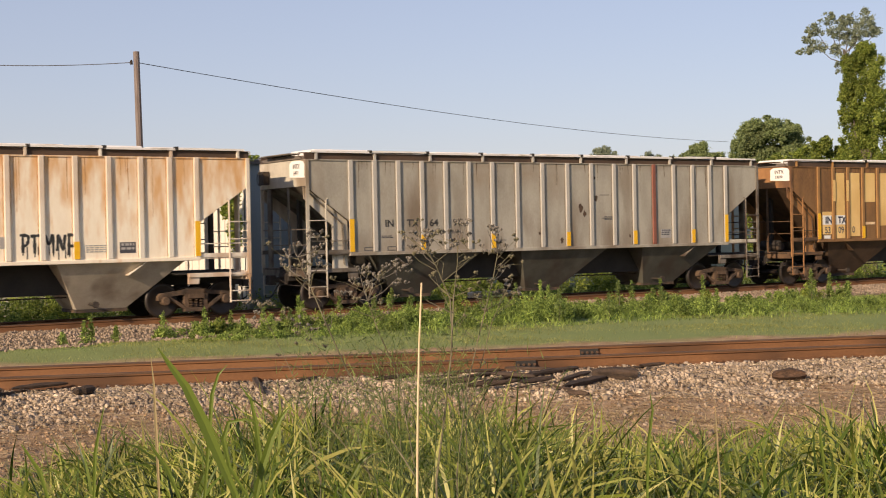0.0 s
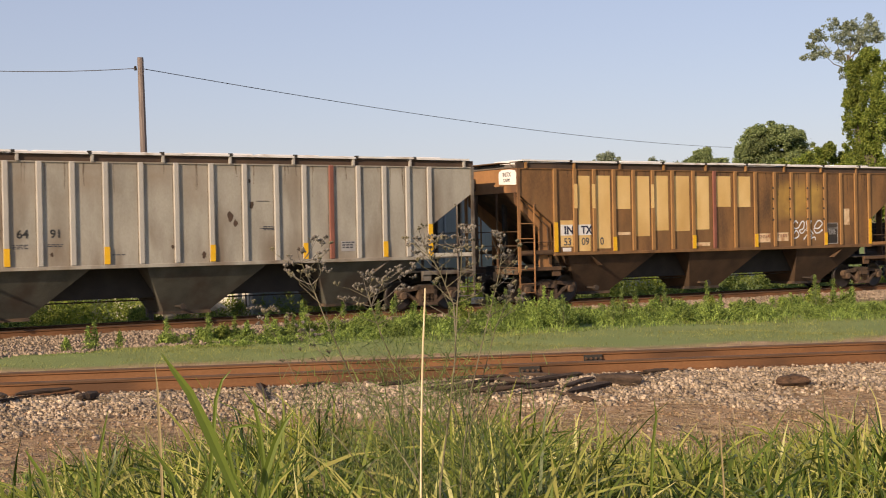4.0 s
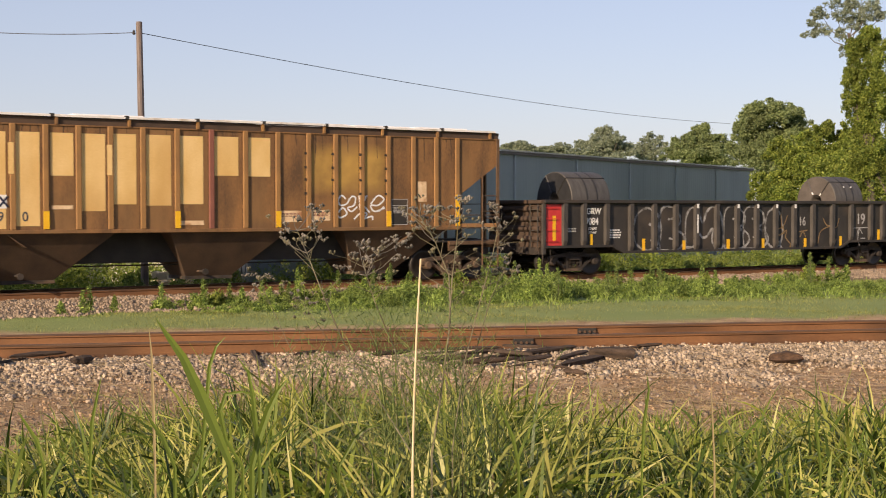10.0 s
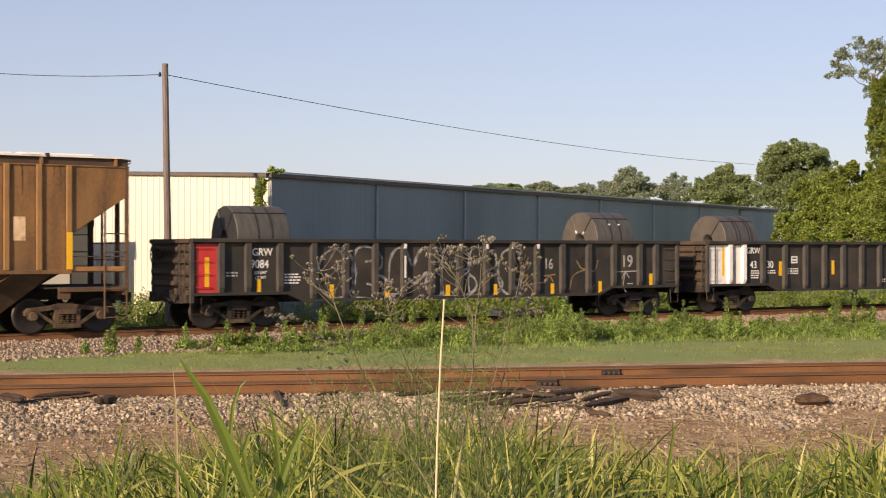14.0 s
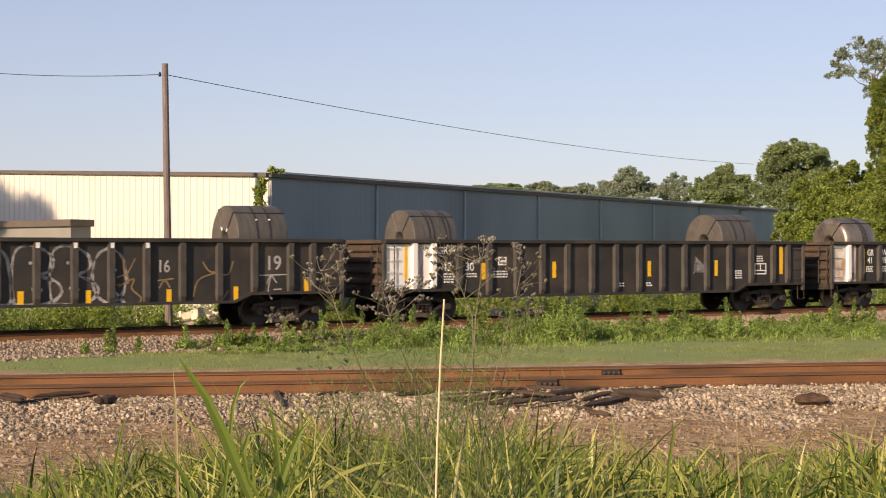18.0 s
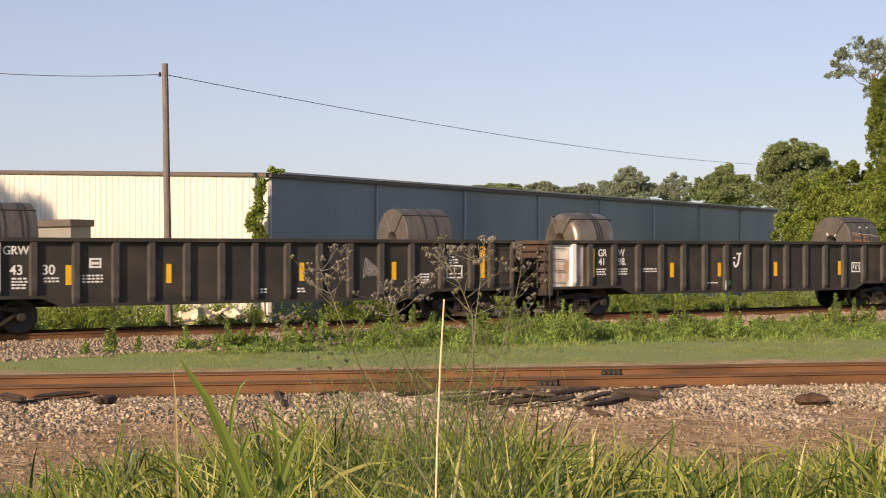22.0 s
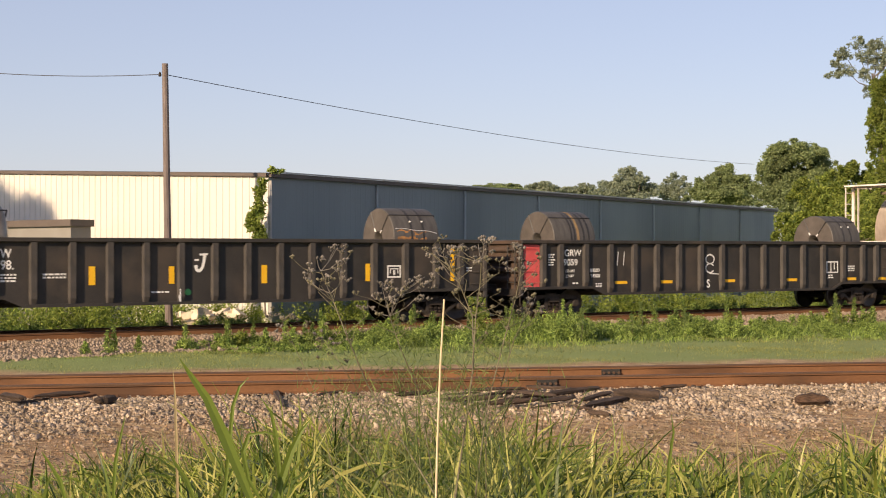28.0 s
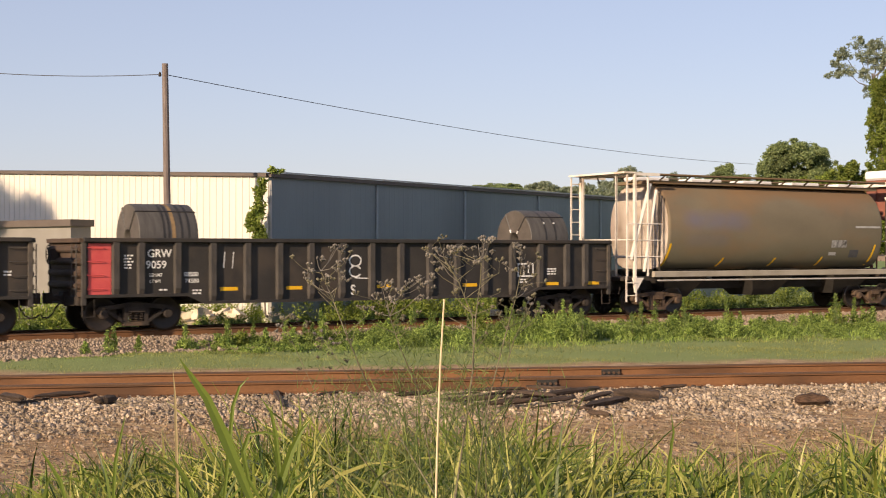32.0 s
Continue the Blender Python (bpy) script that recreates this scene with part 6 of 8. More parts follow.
def blades(pts, height, width, seed, lean=0.5, segs=4):
    """Grass blades: tapering ribbons that rise, arch and in part fold over. pts: x, y of each foot; height may differ from foot to foot."""
    rng = np.random.default_rng(seed)
    n = len(pts)
    p = np.c_[pts, ground_z(pts[:, 0], pts[:, 1]) - 0.02]
    floor = p[:, 2].copy()
    length = height * rng.uniform(0.5, 1.25, n) * (1 + 0.12 * lean)
    w = width * rng.uniform(0.5, 1.4, n)
    az, turn = rng.uniform(0, 2 * np.pi, n), rng.normal(0, 0.7, n)
    pitch = np.pi / 2 - np.abs(rng.normal(0, 0.16 + 0.10 * lean, n))
    bend = lean * np.where(rng.uniform(0, 1, n) < 0.45, rng.uniform(1.0, 1.9, n), rng.uniform(0.1, 0.95, n))
    roll = rng.uniform(-1.2, 1.2, n)
    V = []
    for i in range(segs + 1):
        t = i / segs
        th, a = pitch - bend * t ** 1.5, az + turn * t
        if i:
            p = p + (length / segs)[:, None] * np.c_[np.cos(th) * np.cos(a), np.cos(th) * np.sin(a), np.sin(th)]
            p[:, 2] = np.maximum(p[:, 2], floor)
        ww = w * (1 - t) ** 0.7 * (0.6 + 0.8 * min(t * 3, 1)) * 0.5 + 0.0008
        r = roll * (0.5 + t)
        d = np.c_[-np.sin(a) * np.cos(r), np.cos(a) * np.cos(r), np.sin(r)] * ww[:, None]
        V += [p - d, p + d]
    V = np.stack(V, 1)
    F = []
    m = 2 * (segs + 1)
    for i in range(segs):
        a = np.arange(n) * m + 2 * i
        F.append(np.stack([a, a + 1, a + 3, a + 2], 1))
    return V.reshape(-1, 3), np.concatenate(F)


def scatter(n, d0, d1, seed, spread=0.40):
    """Feet strewn between two distances ahead of the viewer."""
    rng = np.random.default_rng(seed)
    y = np.sqrt(rng.uniform(d0 ** 2, d1 ** 2, n))
    x = rng.uniform(-spread, spread, n) * y
    return np.c_[x, y]


def tufts(n, per, d0, d1, seed, radius=0.10):
    """Feet gathered in tufts, with a height for each tuft."""
    rng = np.random.default_rng(seed)
    c = scatter(n, d0, d1, seed + 1)
    k = rng.integers(per // 2, per * 2, n)
    who = np.repeat(np.arange(n), k)
    u = c[:, 0] / c[:, 1]
    hh = rng.uniform(0.45, 1.15, n) * (0.88 + 0.12 * np.sin(c[:, 0] * 2.3 + 1.0) + 0.12 * np.sin(c[:, 0] * 5.1) + 0.30 * np.exp(-((u + 0.11) / 0.08) ** 2) - 0.66 * np.exp(-((u + 0.33) / 0.10) ** 2) - 0.27 * np.clip((u - 0.10) / 0.06, 0, 1))
    hh = np.maximum(hh, 0.12)
    return c[who] + rng.normal(size=(len(who), 2)) * radius, hh[who]


def field(name, pts, h, w, seed, mat, label, lean=0.5, segs=4):
    P, F = blades(pts, h, w, seed, lean, segs)
    return tagged(new(name, mesh_np(name, P, F, mat)), label, "grass", kind="stuff")


p, hh = tufts(1500, 15, 4.4, 9.9, 51)
field("tall_grass", p, 0.52 * hh, 0.020, 52, M["grass"], "tall yellow-green grass on the bank before the tracks", 1.5, 6)
p, hh = tufts(420, 7, 4.2, 8.6, 251, 0.14)
field("tall_grass", p, 0.56 * hh, 0.023, 252, M["grass"], "broad arching grass leaves on the bank", 1.7, 7)
p, hh = tufts(800, 14, 4.6, 9.6, 351, 0.2)
field("low_grass", p, 0.28 * hh, 0.016, 352, M["weed"], "low tangled green growth between the tall grass", 1.8, 4)
p, hh = tufts(340, 10, 4.4, 9.4, 451, 0.2)
field("dry_grass", p, 0.34 * hh, 0.012, 452, M["drygrass"], "dead straw-coloured leaves low among the green", 1.9, 4)
p, hh = tufts(260, 14, 5.0, 10.6, 61)
field("tall_grass", p, 0.42 * hh, 0.014, 62, M["weed"], "tufts of darker green grass on the bank", 0.6)
p, hh = tufts(170, 12, 4.6, 11.2, 53, 0.16)
field("dry_grass", p, 0.42 * hh, 0.008, 54, M["drygrass"], "dry straw-coloured grass among the green", 0.8)
p, hh = tufts(260, 10, 9.6, 15.5, 57, 0.2)
field("dry_grass", p, 0.12 * hh, 0.008, 58, M["drygrass"], "short dead grass on the bare soil", 1.2, 2)

p, hh = tufts(80, 5, 3.1, 5.0, 161, 0.08)
field("tall_grass", p, 0.62 * hh, 0.020, 162, M["grass"], "broad grass blades close by", 1.4, 7)
p, hh = tufts(420, 12, 9.8, 13.2, 263, 0.16)
field("short_grass", p, 0.20 * hh, 0.012, 264, M["grass"], "ragged green grass at the edge of the soil", 1.2, 3)
p, hh = tufts(650, 14, 9.4, 15.0, 163, 0.2)
field("short_grass", p, 0.16 * hh, 0.010, 164, M["drygrass"], "thin dead grass on the soil", 1.4, 2)
p, hh = tufts(110, 14, 9.4, 12.5, 165, 0.14)
field("short_grass", p, 0.30 * hh, 0.012, 166, M["weed"], "scattered green tufts on the soil", 0.9, 3)

rng = np.random.default_rng(771)
c = np.c_[rng.normal(0.0, 0.16, 420), np.sqrt(rng.uniform(4.6 ** 2, 9.2 ** 2, 420))]
c[:, 0] *= c[:, 1]
who = np.repeat(np.arange(420), 9)
field("tall_grass", c[who] + rng.normal(size=(len(who), 2)) * 0.09, 0.46 * rng.uniform(0.5, 1.1, 420)[who], 0.021, 772, M["grass"], "leafy light green grass in the middle of the bank", 1.3, 5)

# cropped grass between the tracks
rng = np.random.default_rng(70)
pts = np.c_[rng.uniform(-16, 24, 420000), rng.uniform(23, 50, 420000)]
d1 = (pts - np.array([NEAR0.x, NEAR0.y])) @ np.array([NNOR.x, NNOR.y])
d2 = (pts - np.array([TRACK0.x, TRACK0.y])) @ np.array([TNOR.x, TNOR.y])
thick = 0.55 + 0.3 * np.sin(pts[:, 0] * 0.9 + 0.5 * np.sin(pts[:, 1])) + 0.25 * np.sin(pts[:, 1] * 1.3 + pts[:, 0] * 0.35)
keep = (d1 > 4.7) & (d2 < -3.6 + 0.5 * np.sin(pts[:, 0])) & (rng.uniform(0, 1, len(pts)) < np.clip((d1 - 8.0 - 0.6 * np.sin(pts[:, 0] * 0.55) - 0.4 * np.sin(pts[:, 0] * 1.7)) / 1.8, 0.08, 1) * np.clip(thick * 1.3 - 0.25, 0.08, 1)) & (np.abs(pts[:, 0]) < 0.4 * pts[:, 1])
field("cropped_grass", pts[keep], 0.080, 0.022, 71, M["turfblade"], "cropped green grass between the two tracks", 0.7, 1)


def band_of_weeds(name, n, s0, s1, a, b, height, seed, mat, label, size=0.07, thin=0.0, spread=0.0, gap=None):
    """Leafy weeds along the train's track, from a to b across it; height: a function of the way along."""
    rng = np.random.default_rng(seed)
    bl = []
    for i in range(n):
        s, d = rng.uniform(s0, s1), rng.uniform(a, b)
        if spread:
            back = min(max(0.0, (s - 2) * 0.34), 4.0)
            d = b - back + (d - b) * float(np.interp(s, [-14, -4, 4, 18], [1.3, 1.9, 2.0, 3.0]))
        h = height(s) * rng.uniform(0.45, 1.15)
        if h < 0.12 or rng.uniform() < thin or (gap and gap[0] < s < gap[1] and rng.uniform() < 0.6):
            continue
        p = TRACK0 + TDIR * s + TNOR * d
        z = float(ground_z(p.x, p.y))
        r = 0.16 + 0.22 * h
        bl.append((p.x, p.y, z + h * 0.30, r, r, h * 0.38, h))
        bl.append((p.x + rng.normal() * 0.1, p.y, z + h * 0.72, r * 0.6, r * 0.6, h * 0.32, h * 0.7))
    P, F = leaves(int(len(bl) * 80 * (0.06 / size) ** 1.2), bl, size, seed, 0.75, 9, 0.34, 1.0)
    P[:, 2] = np.maximum(P[:, 2], ground_z(P[:, 0], P[:, 1]))
    return tagged(new(name, mesh_np(name, P, F, mat)), label, "weeds", kind="stuff")


def belt(s):
    """Weeds stand higher towards the middle and far end of the stretch."""
    return float(np.interp(s, [-16, -9, -6, -2, 3, 6, 8, 20, 45], [0.04, 0.09, 0.30, 0.52, 0.58, 0.42, 0.28, 0.24, 0.31])) * (0.8 + 0.3 * math.sin(s * 1.3))


band_of_weeds("weeds", 1600, -15, 45, -5.3, -3.0, belt, 81, M["weed"], "thick green weeds along the gravel of the train's track", 0.042, 0.0, 0.24)
rng = np.random.default_rng(181)
n = 26000
ss, q = rng.uniform(-14, 34, n), rng.uniform(0, 1, n) ** 1.3
dd = -3.4 - np.clip((ss - 2) * 0.34, 0, 4.0) - q * np.interp(ss, [-14, -4, 4, 18], [3.2, 5.2, 5.6, 7.6])
pts = np.array([TRACK0.x, TRACK0.y]) + np.outer(ss, [TDIR.x, TDIR.y]) + np.outer(dd, [TNOR.x, TNOR.y]) + 0.12 * rng.normal(size=(n, 2))
hh = np.interp(ss, [-14, -8, -5, 2, 10, 34], [0.06, 0.09, 0.22, 0.46, 0.27, 0.32]) * (1 - 0.55 * q) * (0.75 + 0.35 * np.sin(ss * 2.1 + 3 * q))
field("rough_grass", pts, hh, 0.026, 182, M["weed"], "rough uncut grass among the weeds", 0.9, 3)
band_of_weeds("weeds", 45, -4, 45, -3.2, -2.0, lambda s: 0.6 * belt(s), 83, M["vine"], "sunlit weeds on the gravel shoulder", 0.06, 0.3)
band_of_weeds("undergrowth", 500, -26, 60, 2.4, 4.6, lambda s: 0.42 + 0.12 * math.sin(s * 0.9), 82, M["weed"], "rough undergrowth behind the train", 0.06, gap=(-7.0, -4.9))
band_of_weeds("undergrowth", 1000, -30, 60, 5.4, 8.0, lambda s: 1.2 + 0.25 * math.sin(s * 0.6), 84, M["vine"], "weeds between the track and the warehouse", 0.07, gap=(-6.0, -4.5))

band_of_weeds("undergrowth", 300, -30, 10, 7.4, 8.8, lambda s: 1.3, 85, M["weed"], "tall weeds at the foot of the warehouse", 0.07)


band_of_weeds("undergrowth", 70, -9.0, -1.8, 2.7, 4.3, lambda s: 0.30 + 0.15 * math.sin(s * 2.3), 86, M["vine"], "low weeds before the rubble", 0.06)


def weed_plant(x, y, dist, h, seed, mat, label):
    """A single upright weed: a stem with leaves all the way up."""
    p = at_px(x, y, dist)
    z = float(ground_z(p.x, p.y))
    t = thing("weed_plant", label, "weed", "upright weeds", at=pose(p.x, p.y, z))
    bm = bm_new()
    tube(bm, [(0, 0, -0.03), (0.03, 0, h * 0.5), (0.0, 0.02, h)], 0.012, 5, 0.004)
    part("stem", bm, M["dryweed"], t)
    bl = [(0.0, 0, h * q, 0.15 * (1.2 - q), 0.15 * (1.2 - q), 0.11, 1) for q in (0.15, 0.32, 0.5, 0.68, 0.84, 0.97)]
    P, F = leaves(300, bl, 0.055, seed, 0.7, 10, 0.28, 1.2)
    c = new("foliage", mesh_np("foliage", P, F, mat))
    c.parent = t
    return t


for i, (x, y, d, h) in enumerate([(1285, 560, 43.5, 0.95), (1478, 560, 47.0, 1.05), (1512, 560, 46.5, 0.9), (202, 610, 33.2, 0.62), (402, 605, 36.0, 0.6), (328, 605, 35.4, 0.5), (1210, 560, 43.0, 0.9), (1010, 560, 41.0, 0.9), (575, 600, 37.0, 0.7), (640, 600, 37.6, 0.8), (905, 570, 40.5, 0.85), (190, 612, 33.0, 0.5), (448, 605, 35.6, 0.62), (470, 605, 35.2, 0.5), (505, 605, 36.0, 0.66), (540, 605, 36.3, 0.55), (150, 612, 32.6, 0.3), (245, 612, 33.6, 0.36)]):
    weed_plant(x, y, d, h, 300 + i, M["weed"], "upright leafy green weed beside the gravel")
rng = random.Random(330)
for i in range(22):
    x = rng.uniform(540, 1020) if i < 14 else rng.uniform(1020, 1560)
    d = 37.5 + (x - 540) / 480 * 3.6 - rng.uniform(0.0, 3.2) if i < 14 else 39 + (x - 1020) / 540 * 7 - rng.uniform(0, 3)
    weed_plant(x, 600, d, rng.uniform(0.55, 1.05), 340 + i, M["feather"] if i % 3 else M["weed"], "slender dark green weed standing in the belt")

def weed_bush(x, dist, h, w, seed, mat):
    """A mound of leafy shoots, ragged at the top."""
    rng = random.Random(seed)
    p = at_px(x, 600, dist)
    t = thing("weed_bush", "bushy green weeds on the gravel shoulder", "weed", "weed bushes", at=pose(p.x, p.y, float(ground_z(p.x, p.y))))
    bm = bm_new()
    bl = []
    for i in range(11):
        a, r = rng.uniform(0, 6.28), w * math.sqrt(rng.uniform(0, 1))
        q = h * rng.uniform(0.55, 1.1) * (1 - 0.45 * r / w)
        fx, fy = r * math.cos(a), r * math.sin(a)
        tube(bm, [(fx * 0.6, fy * 0.6, -0.03), (fx * 0.9, fy * 0.9, q * 0.5), (fx, fy, q)], 0.010, 5, 0.003)
        bl += [(fx * (0.6 + 0.4 * k), fy * (0.6 + 0.4 * k), q * k, 0.17 * (1.25 - 0.7 * k), 0.17 * (1.25 - 0.7 * k), 0.13, 1) for k in (0.2, 0.5, 0.78, 1.0)]
    part("stems", bm, M["dryweed"], t)
    P, F = leaves(1500, bl, 0.058, seed, 0.7, 10, 0.34, 1.1)
    P[:, 2] = np.maximum(P[:, 2], -0.02)
    new("foliage", mesh_np("foliage", P, F, mat)).parent = t


for i, (x, d, h, w) in enumerate([(1000, 39.5, 0.62, 0.45), (1045, 39.6, 0.72, 0.5), (1100, 40.0, 0.66, 0.5), (1130, 40.6, 0.78, 0.4), (1205, 41.5, 0.95, 0.42), (1228, 41.8, 0.7, 0.45), (1290, 42.5, 0.7, 0.4), (1350, 42.8, 0.6, 0.5), (1430, 43.5, 0.72, 0.55), (1476, 44.2, 0.85, 0.5), (1530, 44.6, 0.72, 0.5), (930, 39.0, 0.7, 0.45), (850, 38.6, 0.75, 0.45), (770, 38.2, 0.7, 0.4), (690, 37.6, 0.6, 0.35), (610, 37.2, 0.5, 0.3), (330, 34.4, 0.30, 0.22), (395, 34.9, 0.38, 0.26), (430, 35.3, 0.42, 0.30), (462, 35.5, 0.36, 0.32), (520, 35.9, 0.48, 0.32), (556, 36.4, 0.44, 0.34), (282, 43.2, 0.95, 0.5), (300, 43.6, 0.85, 0.45)]):
    weed_bush(x, d, h * (0.8 if x > 1000 else 1.0), w, 700 + i, M["weed"] if i % 3 else M["vine"])

# ================= stones =================
def stones(pts, size, seed, lift=0.0):
    """Angular broken stones, each a knocked-about block."""
    rng = np.random.default_rng(seed)
    n = len(pts)
    cube = np.array([(x, y, z) for x in (-1, 1) for y in (-1, 1) for z in (-1, 1)], float)
    s = size * (0.45 + 0.9 * rng.uniform(0, 1, (n, 1, 1)) ** 2) * rng.uniform(0.55, 1.2, (n, 1, 3)) * 0.5
    v = cube[None] * s * rng.uniform(0.45, 1.12, (n, 8, 3))
    a, b = rng.uniform(0, 6.28, n), rng.uniform(-0.9, 0.9, n)
    ca, sa, cb, sb = np.cos(a), np.sin(a), np.cos(b), np.sin(b)
    R = np.stack([np.stack([ca * cb, -sa, ca * sb], -1), np.stack([sa * cb, ca, sa * sb], -1), np.stack([-sb, 0 * a, cb], -1)], 1)
    v = np.einsum("nij,nkj->nki", R, v)
    z = ground_z(pts[:, 0], pts[:, 1]) + lift + rng.uniform(-0.2, 0.45, n) * size
    v += np.c_[pts, z][:, None]
    q = np.array([(0, 1, 3, 2), (4, 6, 7, 5), (0, 4, 5, 1), (2, 3, 7, 6), (1, 5, 7, 3)])
    return v.reshape(-1, 3), (np.arange(n)[:, None, None] * 8 + q).reshape(-1, 4)


def along(p0, d, nor, n, s0, s1, a, b, seed, fade=0.0):
    rng = np.random.default_rng(seed)
    s, t = rng.uniform(s0, s1, n), rng.uniform(a, b, n)
    edge = a + fade * (0.45 + 0.3 * np.sin(s * 1.1 + 1.3 * np.sin(s * 0.37)) + 0.25 * np.sin(s * 2.9 + 1.0)) if fade else a
    k = rng.uniform(0, 1, n) < np.clip((t - edge) / max(fade * 0.9, 0.01), 0, 1) ** 0.7
    q = np.array([p0.x, p0.y]) + np.outer(s, [d.x, d.y]) + np.outer(t, [nor.x, nor.y])
    return q[k]


P, F = stones(along(NEAR0, NDIR, NNOR, 46000, -8.5, 10.5, -5.0, -0.80, 91, 1.9), 0.053, 92)
tagged(new("ballast_stones", mesh_np("ballast_stones", P, F, M["stone"])), "pale broken ballast stones beside the near rail", "gravel", kind="stuff")
P, F = stones(along(NEAR0, NDIR, NNOR, 9000, -8, 9.5, -0.66, 1.7, 93), 0.06, 94, -0.02)
tagged(new("ballast_stones", mesh_np("ballast_stones", P, F, M["ballast"])), "dusty ballast between and behind the near rails", "gravel", kind="stuff")
P, F = stones(along(TRACK0, TDIR, TNOR, 32000, -20, 45, -3.7, -0.85, 95, 0.5), 0.066, 96)
tagged(new("ballast_stones", mesh_np("ballast_stones", P, F, M["ballast"])), "pale ballast on the shoulder of the train's track", "gravel", kind="stuff")
P, F = stones(along(TRACK0, TDIR, TNOR, 7000, -20, -3.5, -5.6, -3.4, 195, 1.2), 0.075, 196)
tagged(new("ballast_stones", mesh_np("ballast_stones", P, F, M["ballast"])), "spilled ballast thinning out into the grass", "gravel", kind="stuff")
P, F = stones(scatter(1500, 12.5, 17.0, 97), 0.045, 98)
tagged(new("loose_stones", mesh_np("loose_stones", P, F, M["ballast"])), "stray stones on the bare soil", "gravel", kind="stuff")
P, F = stones(scatter(7000, 10.5, 17.6, 197), 0.036, 198, -0.008)
tagged(new("soil_clods", mesh_np("soil_clods", P, F, M["clod"])), "crumbled clods of dry brown soil", "soil", kind="stuff")

rng = np.random.default_rng(99)
n = 22000
pt = along(NEAR0, NDIR, NNOR, n, -9, 11, -7.6, -1.0, 100)
n = len(pt)
a, ln = rng.uniform(0, 6.28, n), rng.uniform(0.03, 0.16, n)
z = ground_z(pt[:, 0], pt[:, 1]) + rng.uniform(0.0, 0.05, n)
dx, dy, tl = np.cos(a) * ln, np.sin(a) * ln, rng.uniform(-0.25, 0.25, n) * ln
V = np.stack([np.c_[pt[:, 0] - dy * 0.05, pt[:, 1] + dx * 0.05, z], np.c_[pt[:, 0] + dx, pt[:, 1] + dy, z + np.abs(tl)], np.c_[pt[:, 0] + dy * 0.05, pt[:, 1] - dx * 0.05, z + 0.004], np.c_[pt[:, 0] - dx, pt[:, 1] - dy, z]], 1)
M["litter"] = leafy("dead_litter", (0.14, 0.085, 0.045), (0.58, 0.44, 0.25), 0.9, 0.1)
tagged(new("litter", mesh_np("litter", V.reshape(-1, 3), np.arange(4 * n).reshape(-1, 4), M["litter"])), "dead stems and litter on soil and stones", "litter", kind="stuff")

# dark rotted debris along the foot of the near rail
rng = np.random.default_rng(109)
P, F = stones(np.concatenate([along(NEAR0, NDIR, NNOR, 420, -9, -1.2, -1.02, -0.82, 110), along(NEAR0, NDIR, NNOR, 160, 0.8, 4.2, -1.02, -0.82, 112)]), 0.06, 111, 0.0)
tagged(new("rail_debris", mesh_np("rail_debris", P, F, M["tie"])), "dark rotted debris at the foot of the rail", "debris", kind="stuff")

# ================= rotten timber and clods by the near rail =================
def on_ground(x, y):
    """Where a sight line of the steady view meets the ground."""
    d = 10.0
    while d < 60:
        p = at_px(x, y, d)
        if p.z <= float(ground_z(p.x, p.y)):
            return p
        d += 0.02
    return at_px(x, y, 20)


def log_piece(a, b, r, seed, label, name="rotten_timber", key="deadwood", flat=0.8, blunt=0.5):
    """A split, weathered length of timber lying on the stones: ridged along the grain, ragged at the ends."""
    rng = random.Random(seed)
    A, B = on_ground(*a), on_ground(*b)
    mid, d = (A + B) / 2, B - A
    size = d.length
    bm = bm_new()
    k, m = 9, 8
    ridge = [rng.uniform(0.55, 1.15) for _ in range(k)]
    reach = [rng.uniform(0.86, 1.04) for _ in range(k)]
    rings = []
    for i in range(m + 1):
        t = 2 * i / m - 1
        w = r * (blunt + (1 - blunt) * (1 - t * t) ** 0.5) * rng.uniform(0.92, 1.08)
        ring = []
        for q in range(k):
            g = 2 * math.pi * q / k
            ring.append(bm.verts.new((t * size / 2 * reach[q], w * ridge[q] * math.cos(g) * rng.uniform(0.86, 1.12), w * flat * ridge[q] * math.sin(g) * rng.uniform(0.86, 1.12))))
        rings.append(ring)
    for p, q in zip(rings, rings[1:]):
        for g in range(k):
            bm.faces.new((p[g], p[(g + 1) % k], q[(g + 1) % k], q[g]))
    bm.faces.new(rings[0][::-1])
    bm.faces.new(rings[-1])
    turn = Matrix.Translation(mid + Vector((0, 0, r * flat * 0.75 + 0.03))) @ Vector((1, 0, 0)).rotation_difference(d).to_matrix().to_4x4()
    return tagged(part(name, bm, M[key], None, at=turn), label, "timber", "rotten timber")


for i, (a, b, r) in enumerate([((1034, 728), (1108, 713), 0.06), ((1086, 709), (1168, 712), 0.105), ((1030, 716), (1082, 702), 0.05), ((965, 706), (1060, 694), 0.05), ((985, 700), (1050, 693), 0.035), ((900, 722), (960, 712), 0.03), ((1120, 698), (1190, 692), 0.03), ((800, 716), (862, 708), 0.03), ((836, 710), (905, 700), 0.025), ((880, 716), (948, 706), 0.035), ((790, 704), (850, 700), 0.022), ((925, 704), (985, 712), 0.028), ((700, 702), (760, 698), 0.02), ((1000, 724), (1050, 730), 0.025), ((830, 724), (880, 722), 0.02), ((940, 728), (975, 722), 0.022), ((860, 706), (930, 698), 0.04), ((560, 706), (610, 698), 0.03), ((30, 720), (90, 712), 0.03), ((310, 702), (370, 698), 0.02)]):
    log_piece(a, b, r, 400 + i, "dark rotten timber lying on the ballast")
